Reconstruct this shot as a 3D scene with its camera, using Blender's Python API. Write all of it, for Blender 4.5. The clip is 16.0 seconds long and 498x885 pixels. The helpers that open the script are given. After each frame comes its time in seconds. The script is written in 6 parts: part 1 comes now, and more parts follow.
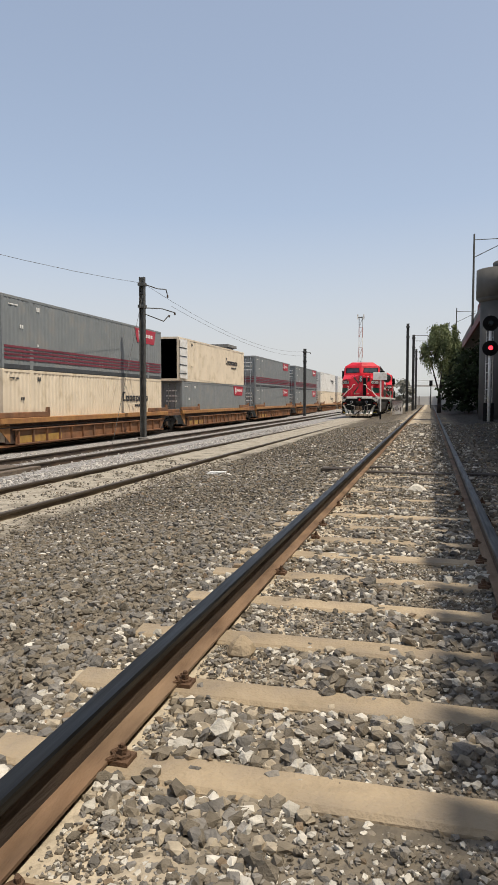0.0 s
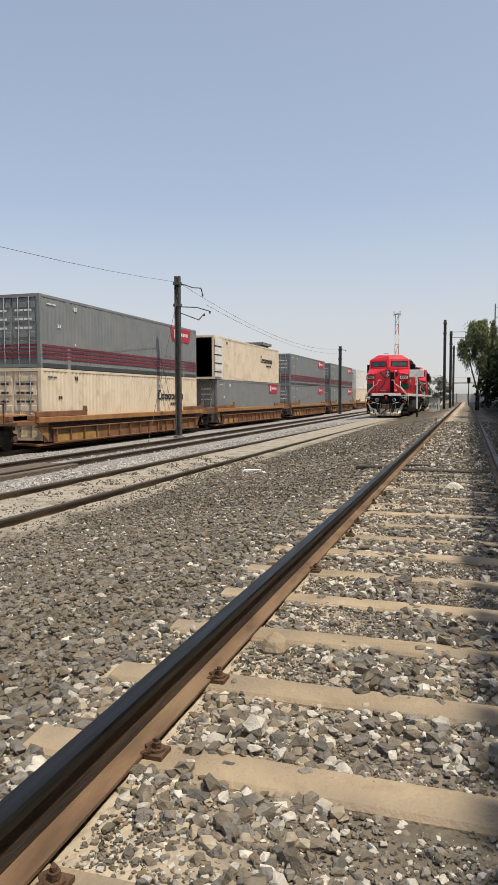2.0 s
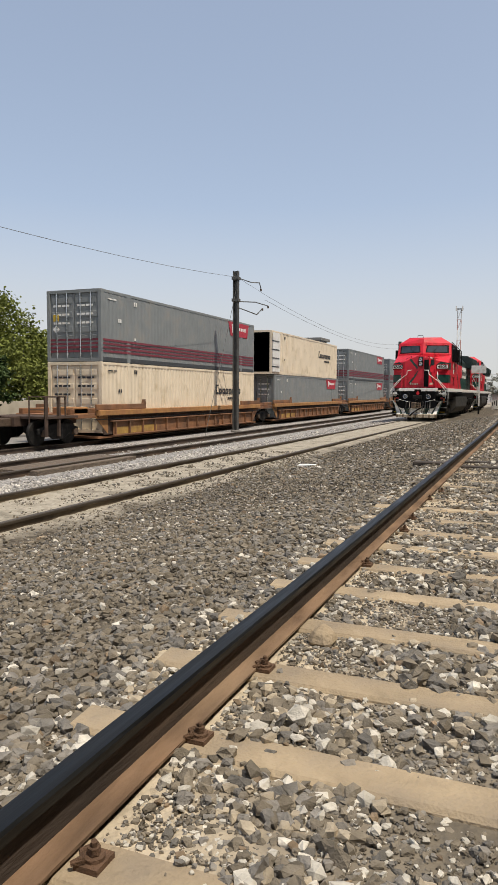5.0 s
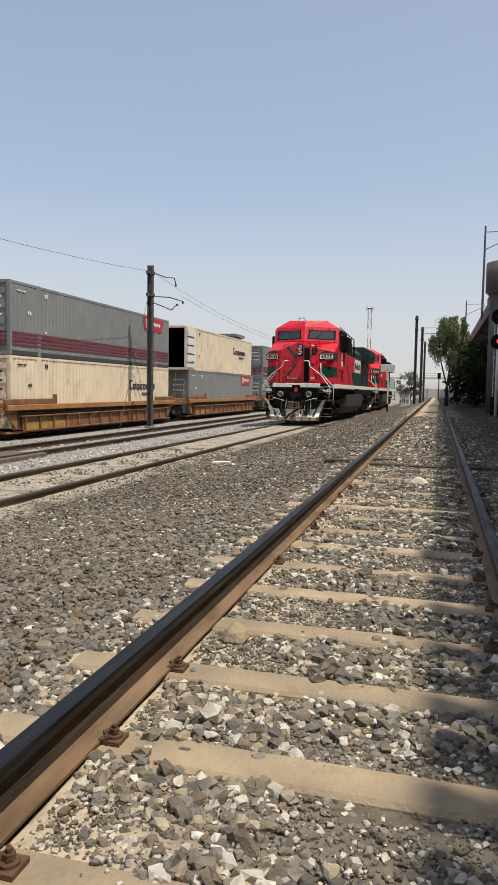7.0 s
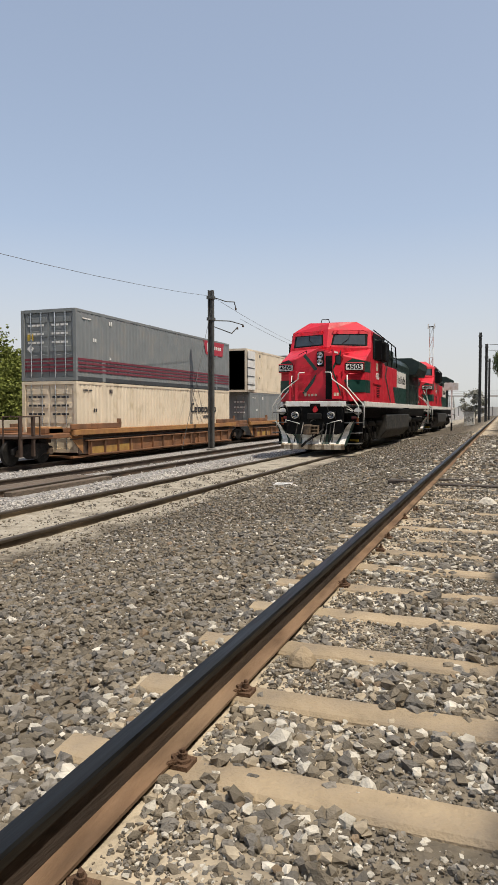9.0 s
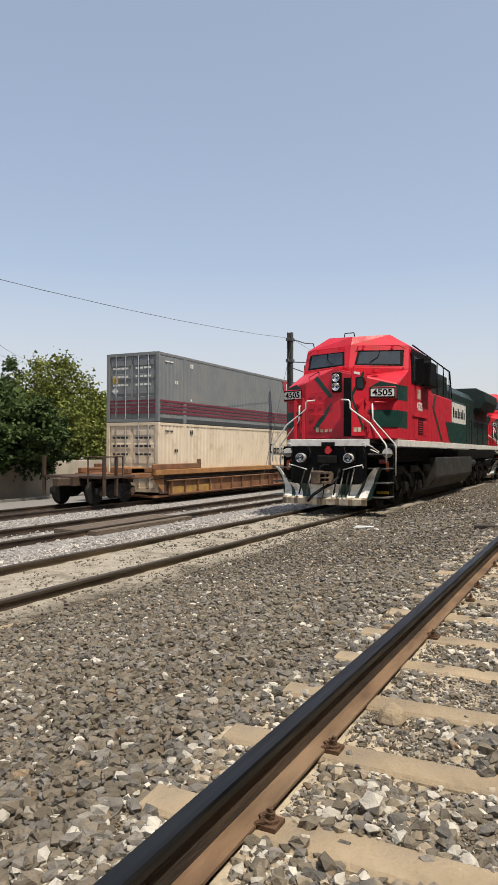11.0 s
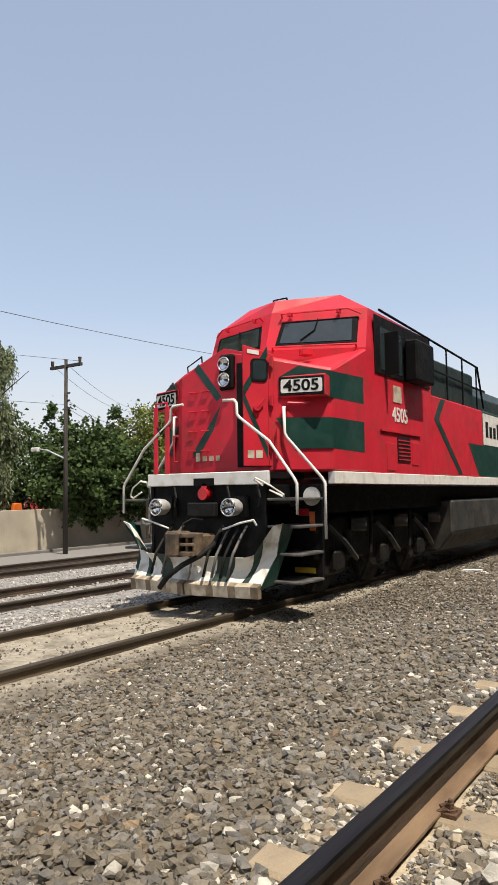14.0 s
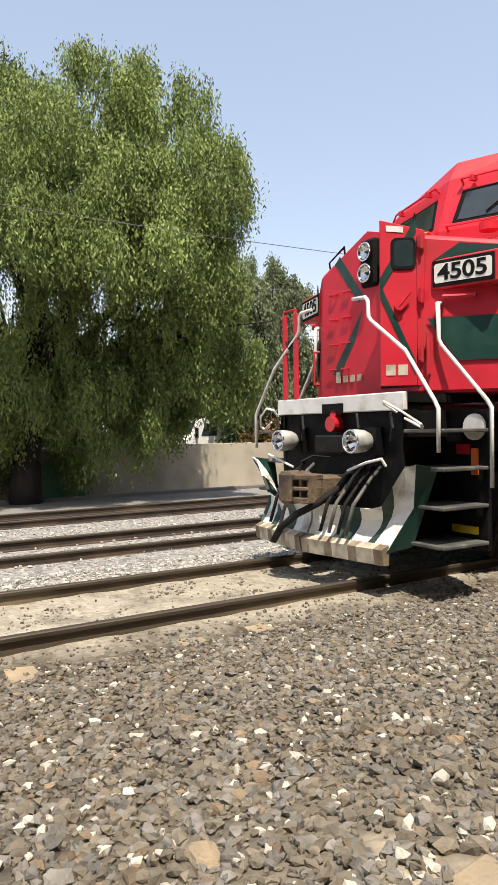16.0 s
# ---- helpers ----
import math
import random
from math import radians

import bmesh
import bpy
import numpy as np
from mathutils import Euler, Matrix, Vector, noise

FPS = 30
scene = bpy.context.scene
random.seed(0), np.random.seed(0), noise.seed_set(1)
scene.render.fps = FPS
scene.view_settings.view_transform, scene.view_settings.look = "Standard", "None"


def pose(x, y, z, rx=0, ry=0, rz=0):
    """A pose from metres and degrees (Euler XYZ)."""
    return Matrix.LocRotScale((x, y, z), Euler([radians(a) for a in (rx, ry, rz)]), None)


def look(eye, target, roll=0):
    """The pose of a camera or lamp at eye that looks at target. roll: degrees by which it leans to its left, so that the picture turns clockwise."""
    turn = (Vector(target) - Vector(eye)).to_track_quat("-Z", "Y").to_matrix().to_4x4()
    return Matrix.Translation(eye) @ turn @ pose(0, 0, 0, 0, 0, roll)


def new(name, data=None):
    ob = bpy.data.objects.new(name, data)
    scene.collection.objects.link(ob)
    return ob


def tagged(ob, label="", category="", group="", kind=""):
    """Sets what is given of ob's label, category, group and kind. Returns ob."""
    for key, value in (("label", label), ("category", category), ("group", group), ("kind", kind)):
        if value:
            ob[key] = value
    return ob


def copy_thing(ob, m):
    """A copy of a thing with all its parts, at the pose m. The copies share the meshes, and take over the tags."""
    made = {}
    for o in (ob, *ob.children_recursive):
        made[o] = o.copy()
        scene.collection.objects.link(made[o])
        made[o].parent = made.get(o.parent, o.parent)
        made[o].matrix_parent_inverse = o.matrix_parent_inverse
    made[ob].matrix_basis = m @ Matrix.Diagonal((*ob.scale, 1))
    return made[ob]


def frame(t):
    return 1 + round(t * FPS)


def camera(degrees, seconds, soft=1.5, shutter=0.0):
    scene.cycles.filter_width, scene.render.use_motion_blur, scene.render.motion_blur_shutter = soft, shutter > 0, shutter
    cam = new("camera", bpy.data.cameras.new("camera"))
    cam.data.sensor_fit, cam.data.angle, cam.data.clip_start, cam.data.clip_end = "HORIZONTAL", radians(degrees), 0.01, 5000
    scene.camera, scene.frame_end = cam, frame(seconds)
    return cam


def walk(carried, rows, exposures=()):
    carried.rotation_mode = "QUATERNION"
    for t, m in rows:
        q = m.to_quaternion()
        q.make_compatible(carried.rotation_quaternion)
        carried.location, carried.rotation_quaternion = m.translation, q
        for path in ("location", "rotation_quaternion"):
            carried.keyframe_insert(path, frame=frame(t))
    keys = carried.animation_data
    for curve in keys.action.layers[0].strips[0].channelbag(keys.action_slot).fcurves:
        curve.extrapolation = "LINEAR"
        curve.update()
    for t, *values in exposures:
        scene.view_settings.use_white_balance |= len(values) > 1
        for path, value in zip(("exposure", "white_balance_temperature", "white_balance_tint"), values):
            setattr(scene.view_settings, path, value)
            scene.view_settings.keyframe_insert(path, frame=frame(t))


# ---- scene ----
cam = camera(39.19, 16.0)
PATH = [
    (0.0, pose(0.005, 0.029, 1.177, 86.42, -0.06, 14.49)),
    (0.5, pose(0.028, 0.015, 1.186, 86.02, 1.18, 13.27)),
    (1.0, pose(0.010, 0.056, 1.170, 87.40, 2.13, 14.14)),
    (1.5, pose(-0.017, 0.042, 1.175, 85.42, -2.38, 14.08)),
    (2.0, pose(0.011, 0.032, 1.171, 86.27, 0.18, 17.35)),
    (2.5, pose(-0.057, 0.008, 1.159, 85.89, -1.21, 19.60)),
    (3.0, pose(-0.051, 0.016, 1.154, 87.38, 1.36, 20.86)),
    (3.5, pose(0.007, 0.035, 1.158, 87.81, 0.01, 21.55)),
    (3.7, pose(0.002, 0.069, 1.140, 87.21, -0.35, 22.21)),
    (5.8, pose(0.066, 0.026, 1.152, 85.26, -0.80, 21.28)),
    (6.0, pose(0.069, 0.017, 1.165, 84.97, -0.98, 18.94)),
    (6.5, pose(0.062, 0.009, 1.174, 86.49, -0.29, 15.77)),
    (7.0, pose(0.062, -0.009, 1.186, 85.59, -0.93, 15.11)),
    (7.5, pose(0.060, -0.001, 1.187, 86.53, -0.84, 15.04)),
    (8.0, pose(0.048, -0.010, 1.182, 86.66, -0.42, 16.65)),
    (8.5, pose(0.053, -0.006, 1.181, 85.84, 0.19, 18.71)),
    (9.0, pose(0.045, -0.003, 1.185, 87.32, 0.05, 20.04)),
    (9.5, pose(0.057, -0.038, 1.209, 88.32, 0.97, 20.47)),
    (9.7, pose(0.041, -0.039, 1.207, 88.54, 0.65, 21.76)),
    (11.8, pose(-0.008, 0.030, 1.207, 91.30, -0.11, 28.88)),
    (12.0, pose(-0.007, 0.017, 1.210, 90.53, -0.04, 30.20)),
    (12.5, pose(-0.026, 0.010, 1.203, 91.12, 0.20, 33.48)),
    (13.0, pose(-0.010, 0.008, 1.219, 90.84, -0.11, 30.76)),
    (13.5, pose(-0.022, 0.020, 1.220, 93.05, 1.47, 32.20)),
    (14.0, pose(-0.013, -0.004, 1.235, 94.07, 0.83, 34.45)),
    (14.5, pose(-0.049, -0.036, 1.233, 92.20, 0.09, 43.42)),
    (15.0, pose(-0.084, -0.056, 1.214, 89.17, 1.66, 53.13)),
    (15.5, pose(-0.100, -0.054, 1.185, 89.15, 1.40, 58.30)),
    (16.0, pose(-0.100, -0.061, 1.184, 88.92, 0.83, 58.22)),
]
walk(cam, PATH, exposures=[(0.0, 0.0, 6760, 10), (9.5, 0.02, 6760, 10), (12.0, 0.08, 6760, 10), (12.5, 0.1, 6760, 10), (13.0, 0.24, 6760, 10), (14.0, 0.25, 6820, 10), (15.0, 0.38, 6880, 10), (15.5, 0.52, 6880, 10), (16.0, 0.57, 6880, 10)])

# ---- light ----
SUN_DIR = Vector((0.42, -0.16, 1.0)).normalized()
world = bpy.data.worlds.new("world")
scene.world = world
world.use_nodes = True
_n = world.node_tree.nodes
_sky = _n.new("ShaderNodeTexSky")
_sky.sky_type = "NISHITA"
_sky.sun_disc = False
_sky.sun_elevation = math.asin(SUN_DIR.z)
_sky.sun_rotation = math.atan2(SUN_DIR.x, SUN_DIR.y)
_sky.altitude = 2200
_sky.air_density, _sky.dust_density, _sky.ozone_density = 0.9, 9.0, 0.8
_n["Background"].inputs["Strength"].default_value = 0.15
_gam = _n.new("ShaderNodeGamma")
_gam.inputs[1].default_value = 0.5
_hue = _n.new("ShaderNodeHueSaturation")
_hue.inputs["Hue"].default_value, _hue.inputs["Saturation"].default_value, _hue.inputs["Value"].default_value = 0.503, 1.14, 2.5
world.node_tree.links.new(_sky.outputs[0], _gam.inputs[0])
world.node_tree.links.new(_gam.outputs[0], _hue.inputs["Color"])
# the bright low sky is milky with dust
_bw = _n.new("ShaderNodeRGBToBW")
_dust = _n.new("ShaderNodeMapRange")
_dust.inputs[1].default_value, _dust.inputs[2].default_value, _dust.inputs[3].default_value, _dust.inputs[4].default_value = 3.5, 5.0, 0.0, 0.8
_mixd = _n.new("ShaderNodeMix")
_mixd.data_type = "RGBA"
_mixd.inputs[7].default_value = (4.25, 4.3, 4.4, 1)
world.node_tree.links.new(_hue.outputs[0], _bw.inputs[0])
world.node_tree.links.new(_bw.outputs[0], _dust.inputs[0])
world.node_tree.links.new(_dust.outputs[0], _mixd.inputs[0])
world.node_tree.links.new(_hue.outputs[0], _mixd.inputs[6])
world.node_tree.links.new(_mixd.outputs[2], _n["Background"].inputs[0])
sun = new("sun", bpy.data.lights.new("sun", "SUN"))
sun.data.energy, sun.data.angle, sun.data.color = 4.5, radians(0.6), (1.0, 0.93, 0.82)
sun.matrix_world = look(SUN_DIR * 60, (0, 0, 0))
scene.view_settings.exposure = 0.0


# ---- mesh tools ----
class MB:
    """Gathers vertices and faces of one part."""

    def __init__(self):
        self.v, self.f = [], []

    def add(self, vs, fs):
        o = len(self.v)
        self.v += [tuple(p) for p in vs]
        self.f += [tuple(i + o for i in q) for q in fs]
        return self

    def box(self, x0, x1, y0, y1, z0, z1):
        return self.add([(x0, y0, z0), (x1, y0, z0), (x1, y1, z0), (x0, y1, z0), (x0, y0, z1), (x1, y0, z1), (x1, y1, z1), (x0, y1, z1)],
                        [(0, 3, 2, 1), (4, 5, 6, 7), (0, 1, 5, 4), (1, 2, 6, 5), (2, 3, 7, 6), (3, 0, 4, 7)])

    def prism(self, poly, axis, a, b):
        """poly in the two other axes (in order), extruded along axis from a to b."""
        def put(p, h):
            return {"x": (h, p[0], p[1]), "y": (p[0], h, p[1]), "z": (p[0], p[1], h)}[axis]
        n = len(poly)
        vs = [put(p, a) for p in poly] + [put(p, b) for p in poly]
        fs = [tuple(range(n))[::-1], tuple(range(n, 2 * n))] + [(i, (i + 1) % n, n + (i + 1) % n, n + i) for i in range(n)]
        return self.add(vs, fs)

    def loft(self, a, b):
        """Solid between two rings with equal counts."""
        n = len(a)
        return self.add(list(a) + list(b), [tuple(range(n))[::-1], tuple(range(n, 2 * n))] + [(i, (i + 1) % n, n + (i + 1) % n, n + i) for i in range(n)])

    def slab(self, quad, t):
        """A sheet on the outline quad with thickness t along its normal."""
        q = [Vector(p) for p in quad]
        nrm = (q[1] - q[0]).cross(q[2] - q[0]).normalized() * t
        return self.loft(q, [p + nrm for p in q])

    def cyl(self, p0, p1, r, n=12, r2=None):
        p0, p1 = Vector(p0), Vector(p1)
        d = (p1 - p0).normalized()
        u = d.orthogonal().normalized()
        w = d.cross(u)
        r2 = r if r2 is None else r2
        ring = [(math.cos(2 * math.pi * i / n), math.sin(2 * math.pi * i / n)) for i in range(n)]
        return self.loft([p0 + (u * c + w * s) * r for c, s in ring], [p1 + (u * c + w * s) * r2 for c, s in ring])

    def tube(self, pts, r, n=6):
        """One bent pipe through the points."""
        pts = [Vector(p) for p in pts]
        d0 = (pts[1] - pts[0]).normalized()
        u = d0.orthogonal().normalized()
        rings = []
        for i, p in enumerate(pts):
            a = (p - pts[i - 1]).normalized() if i else d0
            b = (pts[i + 1] - p).normalized() if i < len(pts) - 1 else a
            d = (a + b).normalized()
            u = (u - d * u.dot(d)).normalized()
            w = d.cross(u)
            k = r / max(0.5, d.dot(a))
            rings.append([p + (u * math.cos(2 * math.pi * j / n) + w * math.sin(2 * math.pi * j / n)) * k for j in range(n)])
        o = []
        for i in range(len(pts) - 1):
            o += [(i * n + j, i * n + (j + 1) % n, (i + 1) * n + (j + 1) % n, (i + 1) * n + j) for j in range(n)]
        o += [tuple(range(n))[::-1], tuple(range((len(pts) - 1) * n, len(pts) * n))]
        return self.add([q for ring in rings for q in ring], o)

    def sheet(self, cols, back):
        """A bent plate: columns of points, and the offset of its back."""
        m, k = len(cols), len(cols[0])
        front = [Vector(p) for c in cols for p in c]
        vs = front + [p + Vector(back) for p in front]
        h = m * k
        fs = []
        for i in range(m - 1):
            for j in range(k - 1):
                q = (i * k + j, (i + 1) * k + j, (i + 1) * k + j + 1, i * k + j + 1)
                fs += [q, tuple(x + h for x in q[::-1])]
        edge = [i * k for i in range(m)] + [(m - 1) * k + j for j in range(1, k)] + [i * k + k - 1 for i in range(m - 2, -1, -1)] + [j for j in range(k - 2, 0, -1)]
        fs += [(a, b, b + h, a + h) for a, b in zip(edge, edge[1:] + edge[:1])]
        return self.add(vs, fs)

    def mesh(self, name, bev=0.0, smooth=False):
        me = bpy.data.meshes.new(name)
        me.from_pydata(self.v, [], self.f)
        bm = bmesh.new()
        bm.from_mesh(me)
        bmesh.ops.recalc_face_normals(bm, faces=bm.faces)
        if bev:
            es = [e for e in bm.edges if len(e.link_faces) == 2 and e.calc_face_angle(0) > 0.5]
            bmesh.ops.bevel(bm, geom=es, offset=bev, segments=1, affect="EDGES", clamp_overlap=True)
        if smooth:
            for fc in bm.faces:
                fc.smooth = len(fc.verts) <= 4
        bm.to_mesh(me)
        bm.free()
        return me


def part(name, mb, material, parent=None, label="", bev=0.0, smooth=False):
    me = mb.mesh(name, bev, smooth) if isinstance(mb, MB) else mb
    if not me.materials:
        me.materials.append(material)
    ob = new(name, me)
    if parent:
        ob.parent = parent
    return tagged(ob, label)


def thing(name, label, category, m=None, group="", kind=""):
    ob = new(name)
    ob.empty_display_size = 0.2
    if m is not None:
        ob.matrix_basis = m
    return tagged(ob, label, category, group, kind)


def text_mesh(body, size, depth=0.004):
    cu = bpy.data.curves.new("lettering", "FONT")
    cu.body, cu.size, cu.extrude, cu.align_x, cu.align_y = body, size, depth, "CENTER", "CENTER"
    cu.offset = size * 0.022
    tmp = bpy.data.objects.new("lettering", cu)
    scene.collection.objects.link(tmp)
    dg = bpy.context.evaluated_depsgraph_get()
    me = bpy.data.meshes.new_from_object(tmp.evaluated_get(dg))
    bpy.data.objects.remove(tmp)
    me.materials.clear()
    return me


# ---- materials ----
def mat(name, col, rough=0.6, metal=0.0, var=0.25, scale=6.0, bump=0.0, bump_scale=40.0, dirt=None, dirt_amount=0.5, dirt_scale=1.5, island=0.0, obj_rand=0.0, stretch=(1, 1, 1), spec=0.5):
    m = bpy.data.materials.new(name)
    m.use_nodes = True
    nt = m.node_tree
    N, L = nt.nodes, nt.links
    b = N["Principled BSDF"]
    b.inputs["Roughness"].default_value, b.inputs["Metallic"].default_value = rough, metal
    b.inputs["Specular IOR Level"].default_value = spec
    tc = N.new("ShaderNodeTexCoord")
    mp = N.new("ShaderNodeMapping")
    mp.inputs["Scale"].default_value = stretch
    L.new(tc.outputs["Object"], mp.inputs[0])

    def noise_tex(sc, detail=6):
        t = N.new("ShaderNodeTexNoise")
        t.inputs["Scale"].default_value, t.inputs["Detail"].default_value = sc, detail
        L.new(mp.outputs[0], t.inputs[0])
        return t

    def ramp(src, lo, hi, a, z):
        r = N.new("ShaderNodeMapRange")
        r.inputs[1].default_value, r.inputs[2].default_value, r.inputs[3].default_value, r.inputs[4].default_value = lo, hi, a, z
        L.new(src, r.inputs[0])
        return r.outputs[0]

    def mix(fac, a, c2, mode="MIX"):
        x = N.new("ShaderNodeMix")
        x.data_type, x.blend_type = "RGBA", mode
        for sock, val in ((x.inputs[0], fac), (x.inputs[6], a), (x.inputs[7], c2)):
            if isinstance(val, (int, float)):
                sock.default_value = val
            elif isinstance(val, tuple):
                sock.default_value = (*val[:3], 1)
            else:
                L.new(val, sock)
        return x.outputs[2]

    base = mix(ramp(noise_tex(scale).outputs[0], 0.3, 0.7, 0, 1), tuple(c * (1 - var) for c in col), tuple(min(1, c * (1 + var)) for c in col))
    if island or obj_rand:
        src = N.new("ShaderNodeNewGeometry").outputs["Random Per Island"] if island else N.new("ShaderNodeObjectInfo").outputs["Random"]
        k = island or obj_rand
        cr = N.new("ShaderNodeHueSaturation")
        cr.inputs["Saturation"].default_value = 1.0
        L.new(ramp(src, 0, 1, 1 - k, 1 + k), cr.inputs["Value"])
        L.new(base, cr.inputs["Color"])
        base = cr.outputs[0]
    if dirt:
        base = mix(ramp(noise_tex(dirt_scale, 8).outputs[0], 0.62 - dirt_amount * 0.3, 0.8 - dirt_amount * 0.2, 0, 0.85), base, dirt)
    L.new(base, b.inputs["Base Color"])
    L.new(ramp(noise_tex(scale * 2.3).outputs[0], 0.3, 0.7, max(0.03, rough - 0.1), min(1, rough + 0.1)), b.inputs["Roughness"])
    if bump:
        bp = N.new("ShaderNodeBump")
        bp.inputs["Strength"].default_value, bp.inputs["Distance"].default_value = bump, 0.02
        L.new(noise_tex(bump_scale, 8).outputs[0], bp.inputs["Height"])
        L.new(bp.outputs[0], b.inputs["Normal"])
    return m


def glow(name, col, strength):
    m = bpy.data.materials.new(name)
    m.use_nodes = True
    b = m.node_tree.nodes["Principled BSDF"]
    b.inputs["Base Color"].default_value = (*col, 1)
    b.inputs["Emission Color"].default_value = (*col, 1)
    b.inputs["Emission Strength"].default_value = strength
    return m


M_TIE = mat("tie_concrete", (0.37, 0.288, 0.188), 0.9, var=0.2, scale=9, bump=0.5, bump_scale=60, dirt=(0.235, 0.19, 0.138), dirt_amount=0.6, dirt_scale=4.5, obj_rand=0.14)
M_RAILTOP = mat("rail_steel_worn", (0.05, 0.05, 0.049), 0.5, 1.0, 0.25, 20, bump=0.08, bump_scale=120, stretch=(1, 0.05, 1))
M_FOOT = mat("rail_foot_dusty", (0.165, 0.10, 0.058), 0.9, 0.0, 0.35, 12, bump=0.4, bump_scale=80, dirt=(0.27, 0.19, 0.12), dirt_amount=0.45, dirt_scale=3, stretch=(1, 0.2, 1))
# rusty steel, darkened so the web carries the shade of the rail head
M_RAIL = mat("rail_steel_rust_and_shade", (0.045, 0.032, 0.024), 0.8, 0.1, 0.3, 12, bump=0.35, bump_scale=80, dirt=(0.13, 0.085, 0.055), dirt_amount=0.45, dirt_scale=3, stretch=(1, 0.2, 1))
M_RAIL2 = mat("rail_brown", (0.075, 0.054, 0.036), 0.85, 0.0, 0.3, 10, bump=0.3, bump_scale=60, dirt=(0.26, 0.2, 0.13), dirt_amount=0.45, dirt_scale=2, stretch=(1, 0.2, 1))
M_RAILTOP2 = mat("rail_top_brown", (0.085, 0.068, 0.052), 0.6, 0.5, 0.25, 12, stretch=(1, 0.1, 1))
M_CLIP = mat("clip_rust", (0.13, 0.075, 0.045), 0.85, 0.3, 0.3, 30, bump=0.5, bump_scale=150)
M_STONE = mat("ballast_stone", (0.178, 0.152, 0.117), 0.92, var=0.22, scale=18, bump=0.4, bump_scale=160, island=0.27, spec=0.2)
M_STONE1 = mat("ballast_stone_single", (0.30, 0.252, 0.185), 0.9, var=0.3, scale=1.2, bump=0.25, bump_scale=9, obj_rand=0.42)
M_STONE_W = mat("pale_stone", (0.50, 0.465, 0.40), 0.85, var=0.2, scale=20, bump=0.4, bump_scale=80, island=0.2)
M_STONE_O = mat("ochre_stone", (0.20, 0.146, 0.095), 0.9, var=0.3, scale=14, bump=0.5, bump_scale=80, island=0.35)
M_STONE_G = mat("grey_stone", (0.172, 0.157, 0.137), 0.9, var=0.3, scale=14, bump=0.5, bump_scale=80, island=0.4)
M_WOOD = mat("weathered_timber", (0.13, 0.10, 0.076), 0.9, var=0.35, scale=5, bump=0.6, bump_scale=30, stretch=(6, 1, 6))
M_TIMBER_DARK = mat("creosote_timber", (0.055, 0.045, 0.038), 0.9, var=0.4, scale=8, bump=0.7, bump_scale=30)
M_RED = mat("loco_red", (0.61, 0.019, 0.040), 0.5, var=0.09, scale=2.0, bump=0.05, bump_scale=6, dirt=(0.42, 0.035, 0.036), dirt_amount=0.42, dirt_scale=2.5, spec=0.4)
M_GREEN = mat("loco_green", (0.007, 0.045, 0.035), 0.42, var=0.15, scale=3, bump=0.05, bump_scale=8, dirt=(0.035, 0.075, 0.062), dirt_amount=0.3)
M_WHITE = mat("white_paint", (0.78, 0.77, 0.74), 0.55, var=0.06, scale=6, bump=0.05, dirt=(0.56, 0.50, 0.41), dirt_amount=0.4, dirt_scale=5)
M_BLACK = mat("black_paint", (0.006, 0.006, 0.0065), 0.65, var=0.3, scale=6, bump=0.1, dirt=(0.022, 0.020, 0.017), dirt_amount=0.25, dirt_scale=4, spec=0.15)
M_UNDER = mat("underframe_grime", (0.010, 0.0095, 0.009), 0.7, 0.1, 0.4, 6, bump=0.3, bump_scale=30, dirt=(0.035, 0.030, 0.025), dirt_amount=0.25, dirt_scale=3, spec=0.3)
M_STEP = mat("step_grating", (0.09, 0.09, 0.088), 0.6, 0.2, 0.3, 4, bump=0.1, dirt=(0.2, 0.18, 0.15), dirt_amount=0.5, dirt_scale=4)
M_TANK = mat("fuel_tank_grey", (0.032, 0.033, 0.033), 0.65, 0.1, 0.3, 4, bump=0.1, dirt=(0.075, 0.066, 0.055), dirt_amount=0.45, dirt_scale=2)
M_GLASS = mat("window_glass", (0.03, 0.045, 0.052), 0.05, 0.0, 0.2, 3, spec=0.9)
M_SILVER = mat("silver_paint", (0.55, 0.55, 0.54), 0.45, 0.3, 0.12, 10, dirt=(0.3, 0.27, 0.23), dirt_amount=0.4, dirt_scale=6)
M_CHROME = mat("chrome", (0.75, 0.76, 0.77), 0.2, 1.0, 0.1, 8)
M_LENS = mat("lamp_reflector", (0.62, 0.64, 0.65), 0.12, 1.0, 0.15, 14)
M_GRAVEL = mat("grey_gravel", (0.40, 0.375, 0.345), 0.9, var=0.3, scale=14, bump=0.5, bump_scale=80, island=0.4)
M_REDLENS = mat("red_glass", (0.55, 0.02, 0.03), 0.2, 0.0, 0.1, 8)
M_YELLOW = mat("yellow_paint", (0.75, 0.5, 0.04), 0.55, var=0.15, dirt=(0.2, 0.15, 0.05))
M_ORANGE = mat("orange_paint", (0.8, 0.17, 0.03), 0.5, var=0.1)
M_BROWNIRON = mat("coupler_iron", (0.085, 0.057, 0.038), 0.8, 0.2, 0.3, 10, bump=0.4, bump_scale=40)
M_COUPLER = mat("coupler_dusty_iron", (0.155, 0.108, 0.072), 0.85, 0.1, 0.4, 12, bump=0.5, bump_scale=50, dirt=(0.05, 0.04, 0.032), dirt_amount=0.5, dirt_scale=4)
M_LIP = mat("scuffed_cream_paint", (0.56, 0.50, 0.40), 0.7, var=0.15, scale=8, bump=0.15, bump_scale=40, dirt=(0.23, 0.16, 0.10), dirt_amount=0.55, dirt_scale=5)
